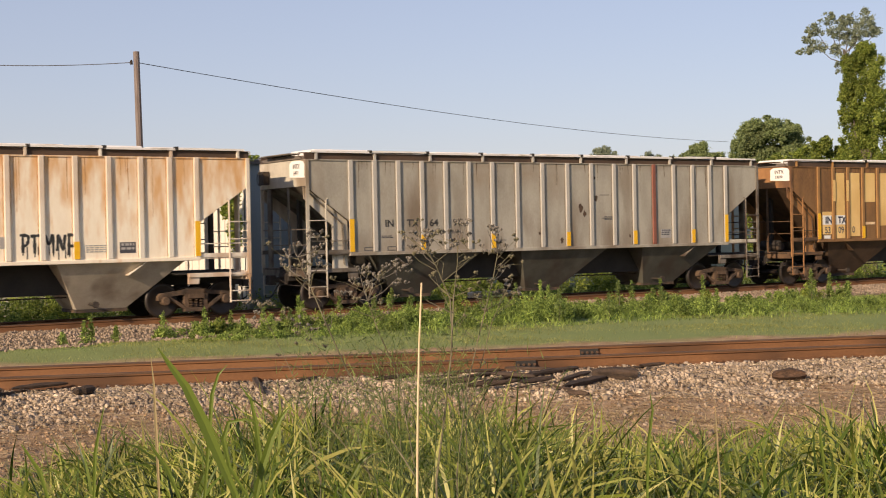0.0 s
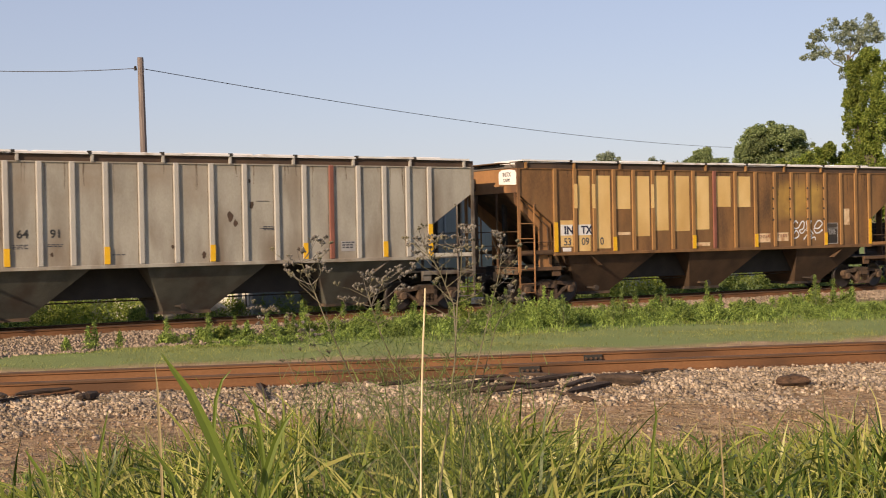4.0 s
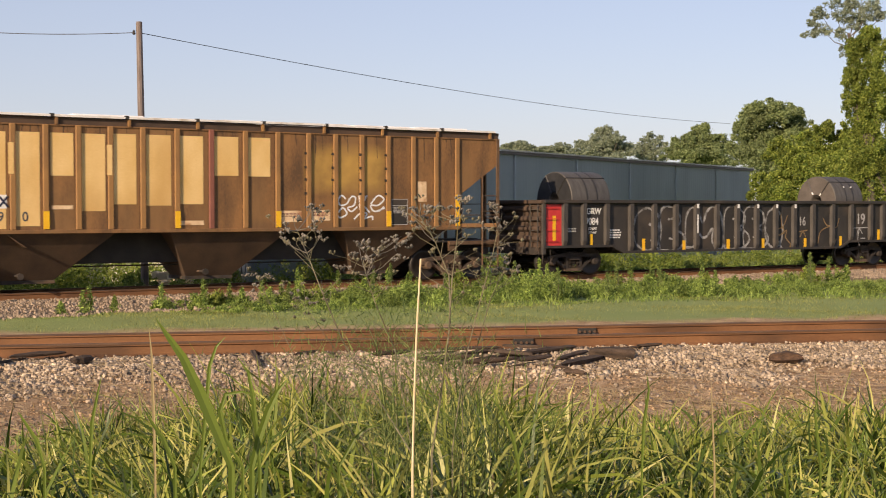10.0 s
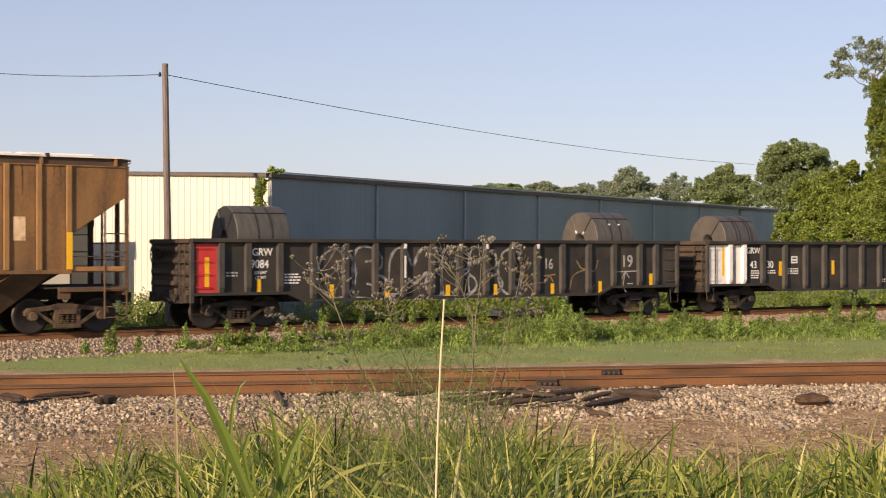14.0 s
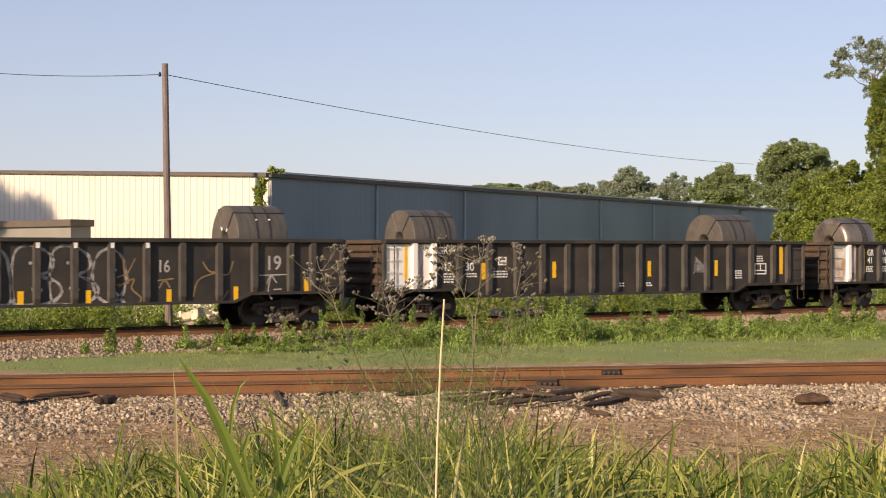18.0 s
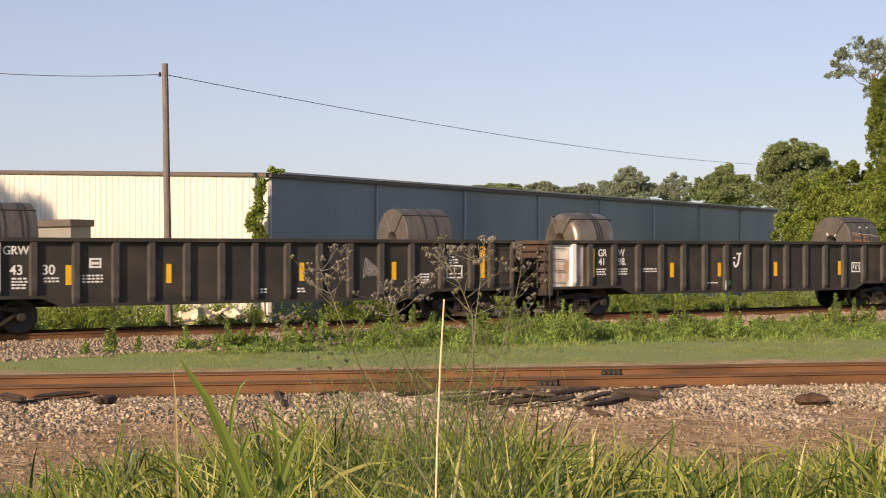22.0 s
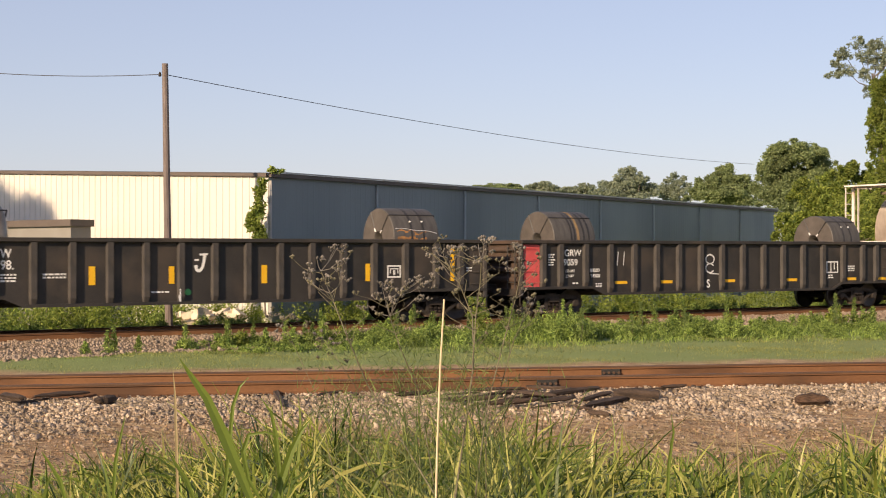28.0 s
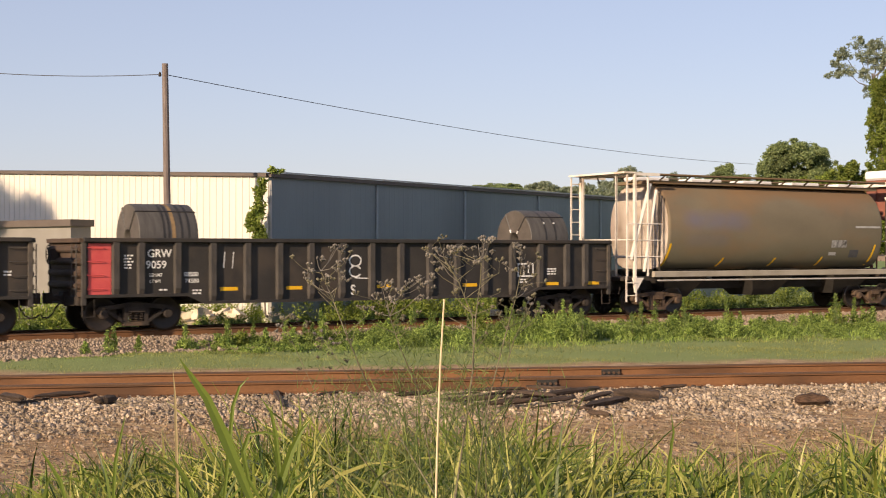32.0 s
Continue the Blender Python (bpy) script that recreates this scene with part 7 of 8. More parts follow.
for i, (a, b, r) in enumerate([((1219, 690), (1306, 712), 0.016), ((1262, 687), (1330, 684), 0.012), ((1340, 686), (1425, 681), 0.012), ((1176, 748), (1216, 746), 0.014), ((1306, 700), (1380, 716), 0.009), ((1010, 752), (1048, 748), 0.012)]):
    log_piece(a, b, r, 460 + i, "pale dry stick lying on the stones", "dry_stick", "palestick")
for i, (a, b, r) in enumerate([((786, 722), (880, 717), 0.05), ((820, 704), (930, 700), 0.045), ((860, 728), (950, 722), 0.05), ((905, 706), (985, 714), 0.05), ((930, 696), (1010, 699), 0.04), ((955, 724), (1020, 716), 0.045), ((700, 712), (770, 706), 0.04), ((0, 716), (40, 722), 0.07), ((60, 716), (160, 708), 0.045), ((1170, 697), (1215, 694), 0.035)]):
    log_piece(a, b, r, 480 + i, "dark splintered tie wood on the ballast").location.z += 0.045
log_piece((1406, 721), (1468, 720), 0.105, 431, "lump of dark rotten wood on the ballast", "wood_chunk", "rotwood", flat=0.8, blunt=0.35)
log_piece((503, 727), (483, 692), 0.045, 432, "leaning splinter of grey rotten tie", "wood_stub")
log_piece((166, 722), (206, 716), 0.085, 433, "lump of dark rotten wood on the ballast", "wood_chunk", flat=0.9, blunt=0.15)
log_piece((1040, 738), (1080, 742), 0.05, 434, "dark clod in the dry soil", "clod")

# pale rubble heap behind the train
rb = thing("rubble_heap", "heap of pale broken rubble behind the train", "rubble")
rng = np.random.default_rng(77)
for i in range(80):
    x, y = rng.uniform(318, 436), rng.uniform(0, 1)
    p = at_px(x, 562, 43.9 + 1.3 * y)
    r = rng.uniform(0.10, 0.26)
    bm = bm_new()
    box(bm, -r, r, -r * 0.8, r * 0.8, -r * 0.6, r * 0.6)
    rr = random.Random(i)
    for v in bm.verts:
        v.co *= rr.uniform(0.6, 1.1)
    part("rubble_block", bm, M["rubble"], rb, at=pose(p.x, p.y, -0.42 + 0.5 * r + (0.35 if i % 3 == 0 else 0), rr.uniform(-25, 25), rr.uniform(-25, 25), rr.uniform(0, 180)))
bm = bm_new()
box(bm, -0.9, 0.9, -0.3, 0.3, 0, 0.34)
p = at_px(915, 560, 46.5)
tagged(part("concrete_block", bm, M["rubble"], None, bevel=0.04, at=pose(p.x, p.y, float(ground_z(p.x, p.y)), 0, 0, 20)), "pale low concrete block among the weeds", "block")

# ================= weeds before the camera =================
def seed_head(bm, p, r, rng):
    """A dry flat-topped seed head: rays with knobs."""
    for i in range(4):
        a = rng.uniform(0, 6.28)
        e = p + Vector((math.cos(a) * r * rng.uniform(0.3, 1), math.sin(a) * r * rng.uniform(0.3, 1), r * rng.uniform(0.5, 1.0)))
        tube(bm, [tuple(p), tuple(e)], 0.0011, 3)
        k = rng.uniform(0.0036, 0.0068)
        vs = [bm.verts.new(e + Vector(o) * k) for o in ((1, 0, 0), (-1, 0, 0), (0, 1, 0), (0, -1, 0), (0, 0, 1), (0, 0, -1))]
        for f in ((0, 2, 4), (2, 1, 4), (1, 3, 4), (3, 0, 4), (2, 0, 5), (1, 2, 5), (3, 1, 5), (0, 3, 5)):
            bm.faces.new([vs[j] for j in f])


def dry_weed(stems, dist, seed, label):
    """A tall branching weed with dry seed heads. stems: points from the foot up, and the heads' places."""
    rng = random.Random(seed)
    t = thing("dry_weed", label, "weed", "dry weeds")
    for pts, heads, r in stems:
        q = [at_px(x, y, dist + rng.uniform(-0.1, 0.1)) for x, y in pts]
        foot = q[0].copy()
        foot.z = float(ground_z(foot.x, foot.y)) - 0.02
        bm = bm_new()
        r *= 0.62
        tube(bm, [tuple(p) for p in [foot] + q], r, 5, r * 0.45)
        for i in range(15):
            k = rng.randrange(1, len(q)) if i < 7 else rng.randrange(max(1, len(q) - 3), len(q))
            b0 = q[k - 1] + (q[k] - q[k - 1]) * rng.random()
            b1 = b0 + Vector((rng.uniform(-0.085, 0.085), rng.uniform(-0.05, 0.05), rng.uniform(0.01, 0.07)))
            b2 = b1 + Vector((rng.uniform(-0.04, 0.04), rng.uniform(-0.03, 0.03), rng.uniform(0.0, 0.04)))
            tube(bm, [tuple(b0), tuple(b1), tuple(b2)], r * 0.35, 4, r * 0.15)
            if k > len(q) - 3:
                seed_head(bm, b2, 0.012, rng)
        part("stem", bm, M["dryweed"], t)
        for x, y, size in heads:
            h = at_px(x, y, q[-1].y + rng.uniform(-0.15, 0.15))
            near = min(q[1:], key=lambda p: (p - h).length + (0.2 if p.z > h.z else 0))
            bm = bm_new()
            tube(bm, [tuple(near), tuple((near + h) / 2 + Vector((0, 0, -0.01))), tuple(h)], r * 0.45, 4, r * 0.3)
            for j in range(3):
                seed_head(bm, h + Vector((rng.uniform(-1, 1), rng.uniform(-1, 1), rng.uniform(-0.6, 1))) * 0.024 - Vector((0, 0, size * 0.8)), size * 0.50, rng)
            part("seed_head", bm, M["seed"], t)
    return t


dry_weed([([(772, 880), (705, 770), (650, 680), (612, 590), (585, 520), (568, 480)], [(545, 470, 0.03), (560, 455, 0.03), (592, 440, 0.032), (600, 432, 0.028), (575, 490, 0.03), (612, 485, 0.03), (540, 490, 0.025), (600, 462, 0.03)], 0.006),
          ([(770, 870), (740, 690), (706, 610), (690, 560), (684, 530)], [(660, 520, 0.03), (676, 505, 0.032), (695, 498, 0.034), (715, 505, 0.034), (735, 500, 0.03), (752, 490, 0.03), (768, 495, 0.028), (745, 520, 0.028), (700, 520, 0.03), (650, 540, 0.026)], 0.005)], 4.6, 1, "tall dry branching weed with brown seed heads")
dry_weed([([(805, 880), (822, 770), (834, 680), (838, 620), (836, 560), (812, 500), (785, 455)], [(770, 440, 0.03), (786, 432, 0.032), (805, 436, 0.03), (820, 430, 0.028), (795, 455, 0.028), (778, 462, 0.025)], 0.006),
          ([(806, 880), (836, 660), (842, 560), (850, 500), (852, 460)], [(846, 432, 0.03), (858, 424, 0.03), (866, 432, 0.026), (838, 450, 0.026)], 0.005)], 4.4, 2, "tall dry branching weed with brown seed heads")
dry_weed([([(842, 870), (862, 720), (890, 610), (912, 530), (922, 480)], [(905, 440, 0.03), (918, 432, 0.03), (930, 450, 0.028), (938, 470, 0.026), (895, 470, 0.026), (940, 500, 0.024)], 0.005),
          ([(700, 880), (648, 820), (600, 760), (560, 730)], [(520, 700, 0.02)], 0.004),
          ([(860, 780), (910, 600), (940, 540)], [(948, 525, 0.026), (930, 550, 0.024), (960, 540, 0.022)], 0.004)], 4.8, 3, "slender dry weed with pale seed heads")
dry_weed([([(600, 880), (560, 700), (520, 610), (500, 570)], [(480, 560, 0.024), (510, 555, 0.024), (495, 575, 0.022)], 0.003), ([(690, 880), (640, 700), (600, 640), (570, 600)], [(560, 590, 0.02), (590, 600, 0.02)], 0.003)], 5.2, 4, "thin dry weed with pale seed heads")

st = thing("straw_stalk", "single pale dry straw stalk standing upright", "stalk")
q = [at_px(771, 900, 3.9), at_px(774, 780, 3.9), at_px(779, 650, 3.9), at_px(786, 530, 3.9)]
f0 = q[0].copy()
f0.z = float(ground_z(f0.x, f0.y)) - 0.02
bm = bm_new()
tube(bm, [tuple(p) for p in [f0] + q], 0.0038, 6, 0.0028)
part("stalk", bm, M["straw"], st)

# a tangle of thin green branching weeds among the tall grass
rng = np.random.default_rng(515)
SV, SF = [], []


def twig(a, b, c, r0, r1):
    """A bent three-sided twig from a through b to c."""
    base = len(SV) * 9
    ring = []
    for p, rad in ((a, r0), (b, (r0 + r1) / 2), (c, r1)):
        for k in range(3):
            ring.append((p[0] + rad * math.cos(2.09 * k), p[1] + rad * math.sin(2.09 * k), p[2]))
    SV.append(ring)
    for i in (0, 3):
        for k in range(3):
            SF.append((base + i + k, base + i + (k + 1) % 3, base + i + 3 + (k + 1) % 3, base + i + 3 + k))


for i in range(34):
    d = rng.uniform(4.0, 6.4)
    fx = rng.normal(770, 105) if i % 4 else rng.uniform(420, 1250)
    topy = rng.uniform(600, 790) + 0.35 * abs(fx - 770)
    foot = np.array([(fx - 784) / 2400 * d, d, 0.0])
    foot[2] = float(ground_z(foot[0], foot[1]))
    lean = rng.normal(0, 0.16)
    tip = np.array([foot[0] + lean, d + rng.normal(0, 0.1), EYE + (444.1 - topy) / 2400 * d])
    mid = (foot + tip) / 2 + np.array([rng.normal(0, 0.04), 0, 0.03])
    twig(foot, mid, tip, 0.0036, 0.0016)
    for j in range(9):
        f = rng.uniform(0.3, 1.0)
        p = mid + (tip - mid) * (f - 0.5) * 2 if f > 0.5 else foot + (mid - foot) * f * 2
        az, ln = rng.uniform(0, 6.28), rng.uniform(0.05, 0.17) * (1.25 - f * 0.6)
        q1 = p + np.array([math.cos(az) * ln, math.sin(az) * ln * 0.6, ln * rng.uniform(0.3, 1.0)])
        q2 = q1 + np.array([math.cos(az) * ln * 0.4, 0, ln * rng.uniform(0.1, 0.7)])
        twig(p, q1, q2, 0.0020, 0.0009)
        for k in range(2):
            u = rng.uniform(0.3, 1)
            b0 = p + (q1 - p) * u
            b1 = b0 + rng.normal(0, 0.022, 3) + np.array([0, 0, 0.02])
            twig(b0, b1, b1 + rng.normal(0, 0.018, 3) + np.array([0, 0, 0.012]), 0.0016, 0.0008)
tagged(new("weed_tangle", mesh_np("weed_tangle", SV, SF, M["greenstem"])), "tangle of thin green branching weed stems", "weeds", kind="stuff")

# feathery green growth round the dry weeds
rng = np.random.default_rng(15)
n = 1450
fx, fy = rng.normal(740, 100, n), np.clip(rng.normal(710, 75, n), 625, 880)
dd = rng.uniform(4.3, 5.2, n)
base = np.c_[(fx - 784) / 2400 * dd, dd, EYE + (444.1 - fy) / 2400 * dd]
way = rng.normal(size=(n, 3)) * np.array([1, 1, 0.8]) + np.array([0, 0, 0.8])
way /= np.linalg.norm(way, axis=1)[:, None]
ln = rng.uniform(0.03, 0.09, n)[:, None]
side = np.cross(way, rng.normal(size=(n, 3)))
side /= np.linalg.norm(side, axis=1)[:, None]
V = np.stack([base - side * 0.0016, base + side * 0.0016, base + way * ln], 1).reshape(-1, 3)
tagged(new("feathery_leaves", mesh_np("feathery_leaves", V, np.arange(3 * n).reshape(-1, 3), M["feather"])), "fine feathery green leaves among the dry weeds", "weeds", kind="stuff")


def broad_leaf(pts, width, dist, seed, label, mat="grass"):
    """One long arching grass leaf with a folded midrib, from the foot to the tip."""
    q = [at_px(x, y, dist) for x, y in pts]
    f0 = q[0].copy()
    f0.z = float(ground_z(f0.x, f0.y)) - 0.02
    q = [f0] + q
    bm = bm_new()
    rows = []
    n = len(q)
    for i, p in enumerate(q):
        d = (q[min(i + 1, n - 1)] - q[max(i - 1, 0)]).normalized()
        s = d.cross(Vector((0.15, -1, 0.1))).normalized()
        t = i / (n - 1)
        w = width * 0.72 * (0.35 + 1.3 * t if t < 0.5 else 1.0 * (1 - (t - 0.5) * 2) ** 0.8) * 0.5 + 0.0006
        rows.append([bm.verts.new(p - s * w), bm.verts.new(p + Vector((0, w * 0.35, 0))), bm.verts.new(p + s * w)])
    for a, b in zip(rows, rows[1:]):
        for j in range(2):
            bm.faces.new((a[j], a[j + 1], b[j + 1], b[j]))
    return tagged(part("grass_leaf", bm, M[mat], None), label, "grass leaf", "long grass leaves")


GL = "long broad green grass leaf"
broad_leaf([(450, 900), (425, 840), (396, 770), (366, 705), (338, 665), (318, 635)], 0.030, 2.7, 1, GL)
broad_leaf([(486, 900), (498, 850), (515, 800), (532, 765), (550, 742)], 0.022, 2.8, 2, GL)
broad_leaf([(500, 900), (494, 830), (488, 770), (480, 730), (462, 705)], 0.014, 2.9, 3, GL)
broad_leaf([(395, 900), (405, 800), (412, 720), (424, 685), (440, 668)], 0.012, 3.0, 4, GL)
broad_leaf([(315, 900), (312, 780), (310, 700), (306, 655)], 0.008, 3.0, 5, "thin dry grass stem", "drygrass")
broad_leaf([(350, 900), (330, 850), (310, 820), (298, 800)], 0.012, 2.8, 6, GL)
broad_leaf([(470, 900), (440, 850), (430, 800), (440, 770), (470, 765), (500, 775)], 0.013, 2.9, 7, GL)
broad_leaf([(200, 900), (204, 820), (214, 770), (222, 735)], 0.011, 3.3, 8, GL)
broad_leaf([(120, 900), (106, 850), (84, 815), (74, 800)], 0.012, 3.2, 9, GL)
broad_leaf([(1500, 900), (1494, 850), (1490, 810), (1492, 780)], 0.012, 3.4, 10, GL)
broad_leaf([(1180, 900), (1184, 820), (1192, 765), (1188, 735)], 0.012, 3.6, 11, GL)
broad_leaf([(1310, 900), (1306, 820), (1303, 750)], 0.007, 3.4, 12, "thin dry grass stem", "drygrass")
broad_leaf([(960, 900), (950, 850), (930, 800), (905, 770)], 0.012, 3.2, 13, GL)
broad_leaf([(640, 900), (668, 850), (690, 830), (715, 825)], 0.012, 3.2, 14, GL)

# the tree whose shade falls on the gable stands beside it, out of view
gp = WC + WD * 12.1 + Vector((0, 0, 3.3))
tp = gp + sun_dir * 24
tree("shade_tree", tp.x, tp.y, [(0, 0, tp.z + 0.3, 1.5, 1.5, 1.2, 2), (-1.6, 0.5, tp.z + 0.6, 1.3, 1.3, 1.3, 2), (1.2, -0.8, tp.z - 0.5, 1.0, 1.0, 0.8, 1), (-0.6, 0, tp.z - 1.0, 1.8, 1.8, 0.9, 2), (-2.6, 1.0, tp.z + 1.6, 1.4, 1.4, 1.2, 1), (-1.0, 0.5, tp.z - 2.6, 2.2, 2.2, 1.6, 4), (-3.5, 1.5, tp.z - 1.5, 2.2, 2.2, 2.0, 4), (1.0, -1.0, tp.z - 3.4, 1.8, 1.8, 1.2, 3)], 34000, 0.16, M["leaf"], "leafy tree that shades the warehouse gable", 66, 0.25)


# ================= marks on the cars =================
def smooth(pts, n=6):
    """Points on a smooth curve through the given ones."""
    out = []
    for i in range(len(pts) - 1):
        p0, p1, p2, p3 = pts[max(i - 1, 0)], pts[i], pts[i + 1], pts[min(i + 2, len(pts) - 1)]
        for j in range(n):
            t = j / n
            out.append(tuple(0.5 * (2 * b + (c - a) * t + (2 * a - 5 * b + 4 * c - d) * t * t + (3 * b - a - 3 * c + d) * t ** 3) for a, b, c, d in zip(p0, p1, p2, p3)))
    return out + [pts[-1]]


def stroke(bm, pts, w, y, jitter=0.0, rng=None):
    """A flat painted stroke on the car's side: points along the car and up."""
    pts = smooth(pts)
    rows = []
    for i, (x, z) in enumerate(pts):
        a, b = pts[max(i - 1, 0)], pts[min(i + 1, len(pts) - 1)]
        dx, dz = b[0] - a[0], b[1] - a[1]
        k = math.hypot(dx, dz) or 1
        ww = w * (1 + (rng.uniform(-jitter, jitter) if rng else 0)) / 2
        rows.append((bm.verts.new((x - dz / k * ww, y, z + dx / k * ww)), bm.verts.new((x + dz / k * ww, y, z - dx / k * ww))))
    for a, b in zip(rows, rows[1:]):
        bm.faces.new((a[0], a[1], b[1], b[0]))


def patch(car, x0, x1, z0, z1, key, y, name="paint_patch", label="", depth=0.003):
    bm = bm_new()
    box(bm, x0, x1, y - depth, y, z0, z1)
    return part(name, bm, M[key], car, label)


def frame_box(car, x0, x1, z0, z1, y, w=0.03, cells=(), key="letter", name="stencil_box"):
    bm = bm_new()
    for a, b, c, d in [(x0, x1, z0, z0 + w), (x0, x1, z1 - w, z1), (x0, x0 + w, z0 + w, z1 - w), (x1 - w, x1, z0 + w, z1 - w)] + list(cells):
        box(bm, a, b, y - 0.003, y, c, d)
    return part(name, bm, M[key], car)


def tiny(car, x, z, rows, key="letter", y=-1.4445, w=0.4, h=0.045, seed=1):
    """Small unreadable stencilled lines."""
    rng = random.Random(seed)
    out = []
    for i in range(rows):
        a = x
        while a < x + w - 0.04:
            b = min(a + rng.uniform(0.05, 0.13), x + w)
            out.append((a, b, z - i * h * 1.8, h))
            a = b + 0.03
    return bars(out, M[key], car, y)


YS = -1.4445     # gondola side sheets
# --- gondola with the bubble graffiti
X = X84
stripes(g84, X, [(-36.30, 1.15, 1.97, 0.13), (-34.78, 0.95, 1.36, 0.12), (-32.53, 0.74, 1.18, 0.14), (-30.71, 0.74, 1.10, 0.14), (-28.62, 0.74, 1.12, 0.16), (-26.90, 0.74, 1.12, 0.14), (-24.73, 0.74, 1.11, 0.14), (-22.82, 0.74, 1.16, 0.14), (-20.69, 0.96, 1.39, 0.14)], -1.449)
words("GRW", 0.29, M["letter"], g84, (X(-34.98), YS, 2.02), 0.9)
words("9084", 0.33, M["letter"], g84, (X(-35.03), YS, 1.67), 0.85)
words("LD LMT", 0.12, M["letter"], g84, (X(-34.9), YS, 1.50), 0.9)
words("LT WT", 0.12, M["letter"], g84, (X(-34.88), YS, 1.36), 0.9)
tiny(g84, X(-34.0), 1.46, 4, w=0.5, seed=3)
tiny(g84, X(-35.75), 1.52, 2, w=0.35, seed=5, key="chalk")
rng = random.Random(8)
BUBBLES = {
    "O": [[(0.5, 1.0), (0.15, 0.85), (0.0, 0.5), (0.12, 0.15), (0.5, 0.0), (0.88, 0.15), (1.0, 0.5), (0.85, 0.85), (0.5, 1.0)], [(0.55, 0.62), (0.72, 0.58)], [(0.62, 0.25), (0.95, -0.02)]],
    "M": [[(0.0, 0.05), (0.02, 0.75), (0.18, 1.0), (0.34, 0.9), (0.45, 0.62), (0.56, 0.9), (0.74, 1.02), (0.94, 0.8), (1.0, 0.1), (0.82, 0.0), (0.7, 0.2), (0.72, 0.5), (0.55, 0.3), (0.42, 0.3), (0.28, 0.5), (0.26, 0.1), (0.0, 0.05)]],
    "B": [[(0.05, 0.0), (0.0, 0.5), (0.1, 0.95), (0.45, 1.02), (0.8, 0.85), (0.82, 0.62), (0.6, 0.5), (0.92, 0.38), (1.0, 0.18), (0.7, 0.0), (0.05, 0.0)], [(0.35, 0.72), (0.55, 0.74)], [(0.4, 0.28), (0.62, 0.24)]],
    "X": [[(0.0, 1.0), (0.35, 0.55), (0.2, 0.2), (0.5, 0.05)], [(0.9, 1.0), (0.5, 0.7), (0.75, 0.3), (0.55, -0.02)], [(0.1, 0.35), (0.8, 0.6)]],
}
for kind, s0, s1 in (("O", -32.98, -31.75), ("B", -31.85, -30.7), ("M", -30.65, -28.85), ("B", -28.85, -27.6), ("B", -27.9, -26.65), ("O", -26.8, -25.9)):
    bm = bm_new()
    for pts in BUBBLES[kind]:
        stroke(bm, [(X(s0 + (s1 - s0) * u), 0.78 + 1.46 * v) for u, v in pts], 0.075, YS - 0.001, 0.45, rng)
    part("graffiti", bm, M["ghost"], g84, "faded grey bubble letter")
for pts in ([(-26.0, 2.0), (-25.95, 1.6), (-25.9, 1.5), (-25.65, 1.95)], [(-26.15, 1.45), (-25.9, 1.5), (-25.85, 1.3), (-26.15, 1.25)], [(-26.1, 1.2), (-25.7, 1.4), (-25.75, 1.15), (-25.5, 0.9), (-25.55, 0.75)], [(-25.05, 1.35), (-24.6, 1.4)], [(-25.0, 1.15), (-24.85, 1.35), (-24.7, 1.15)], [(-23.78, 1.85), (-23.6, 1.6), (-23.35, 1.55), (-23.05, 1.5), (-22.9, 1.85)], [(-24.05, 0.9), (-23.9, 1.35), (-23.4, 1.55)], [(-23.9, 0.72), (-23.3, 0.74), (-23.05, 1.05)]):
    bm = bm_new()
    stroke(bm, [(X(a), b) for a, b in pts], 0.045, YS - 0.002)
    part("graffiti", bm, M["goldghost"], g84, "scrawled dull gold stroke")
words("16", 0.46, M["chalk"], g84, (X(-25.06), YS, 1.58), 0.8, "chalk_mark")
words("19", 0.56, M["chalk"], g84, (X(-21.95), YS, 1.62), 0.9, "chalk_mark")
for pts in ([(-22.12, 1.46), (-21.25, 1.48)], [(-21.90, 1.22), (-21.78, 1.45), (-21.60, 1.24)], [(-21.78, 1.42), (-21.86, 1.02), (-21.74, 0.78)], [(-21.70, 1.06), (-21.45, 1.07)]):
    bm = bm_new()
    stroke(bm, [(X(a), b) for a, b in pts], 0.035, YS - 0.002)
    part("chalk_mark", bm, M["chalk"], g84, "chalked arrow stroke")
for s in (-30.16, -28.22, -27.26, -26.3, -25.35):
    bm = bm_new()
    box(bm, X(s) - 0.05, X(s) + 0.05, -1.556, -1.5525, 2.22, 2.36)
    part("paint_dab", bm, M["letter"], g84, "white dab on a post top")
bm = bm_new()
box(bm, X(-30.16) - 0.03, X(-30.16) + 0.03, -1.556, -1.5525, 1.35, 2.0)
part("paint_dab", bm, M["letter"], g84, "white streak on a post")

# --- black gondola with the white corner
X = X30
stripes(g30, X, [(-17.33, 1.28, 2.31, 0.10), (-14.56, 1.26, 1.78, 0.15), (-11.86, 1.28, 1.80, 0.15), (-7.92, 1.29, 1.81, 0.15), (-4.91, 1.28, 1.82, 0.15), (-1.78, 1.31, 2.30, 0.17)], -1.449)
words("GRW", 0.31, M["letter"], g30, (X(-16.22), YS, 2.06), 0.9)
words("43", 0.36, M["letter"], g30, (X(-16.05), YS, 1.54), 0.95)
words("30", 0.36, M["letter"], g30, (X(-15.24), YS, 1.54), 0.95)
tiny(g30, X(-16.0), 1.42, 4, w=0.42, seed=6)
tiny(g30, X(-15.2), 1.42, 2, w=0.4, seed=7)
tiny(g30, X(-14.2), 1.48, 3, w=0.55, seed=8)
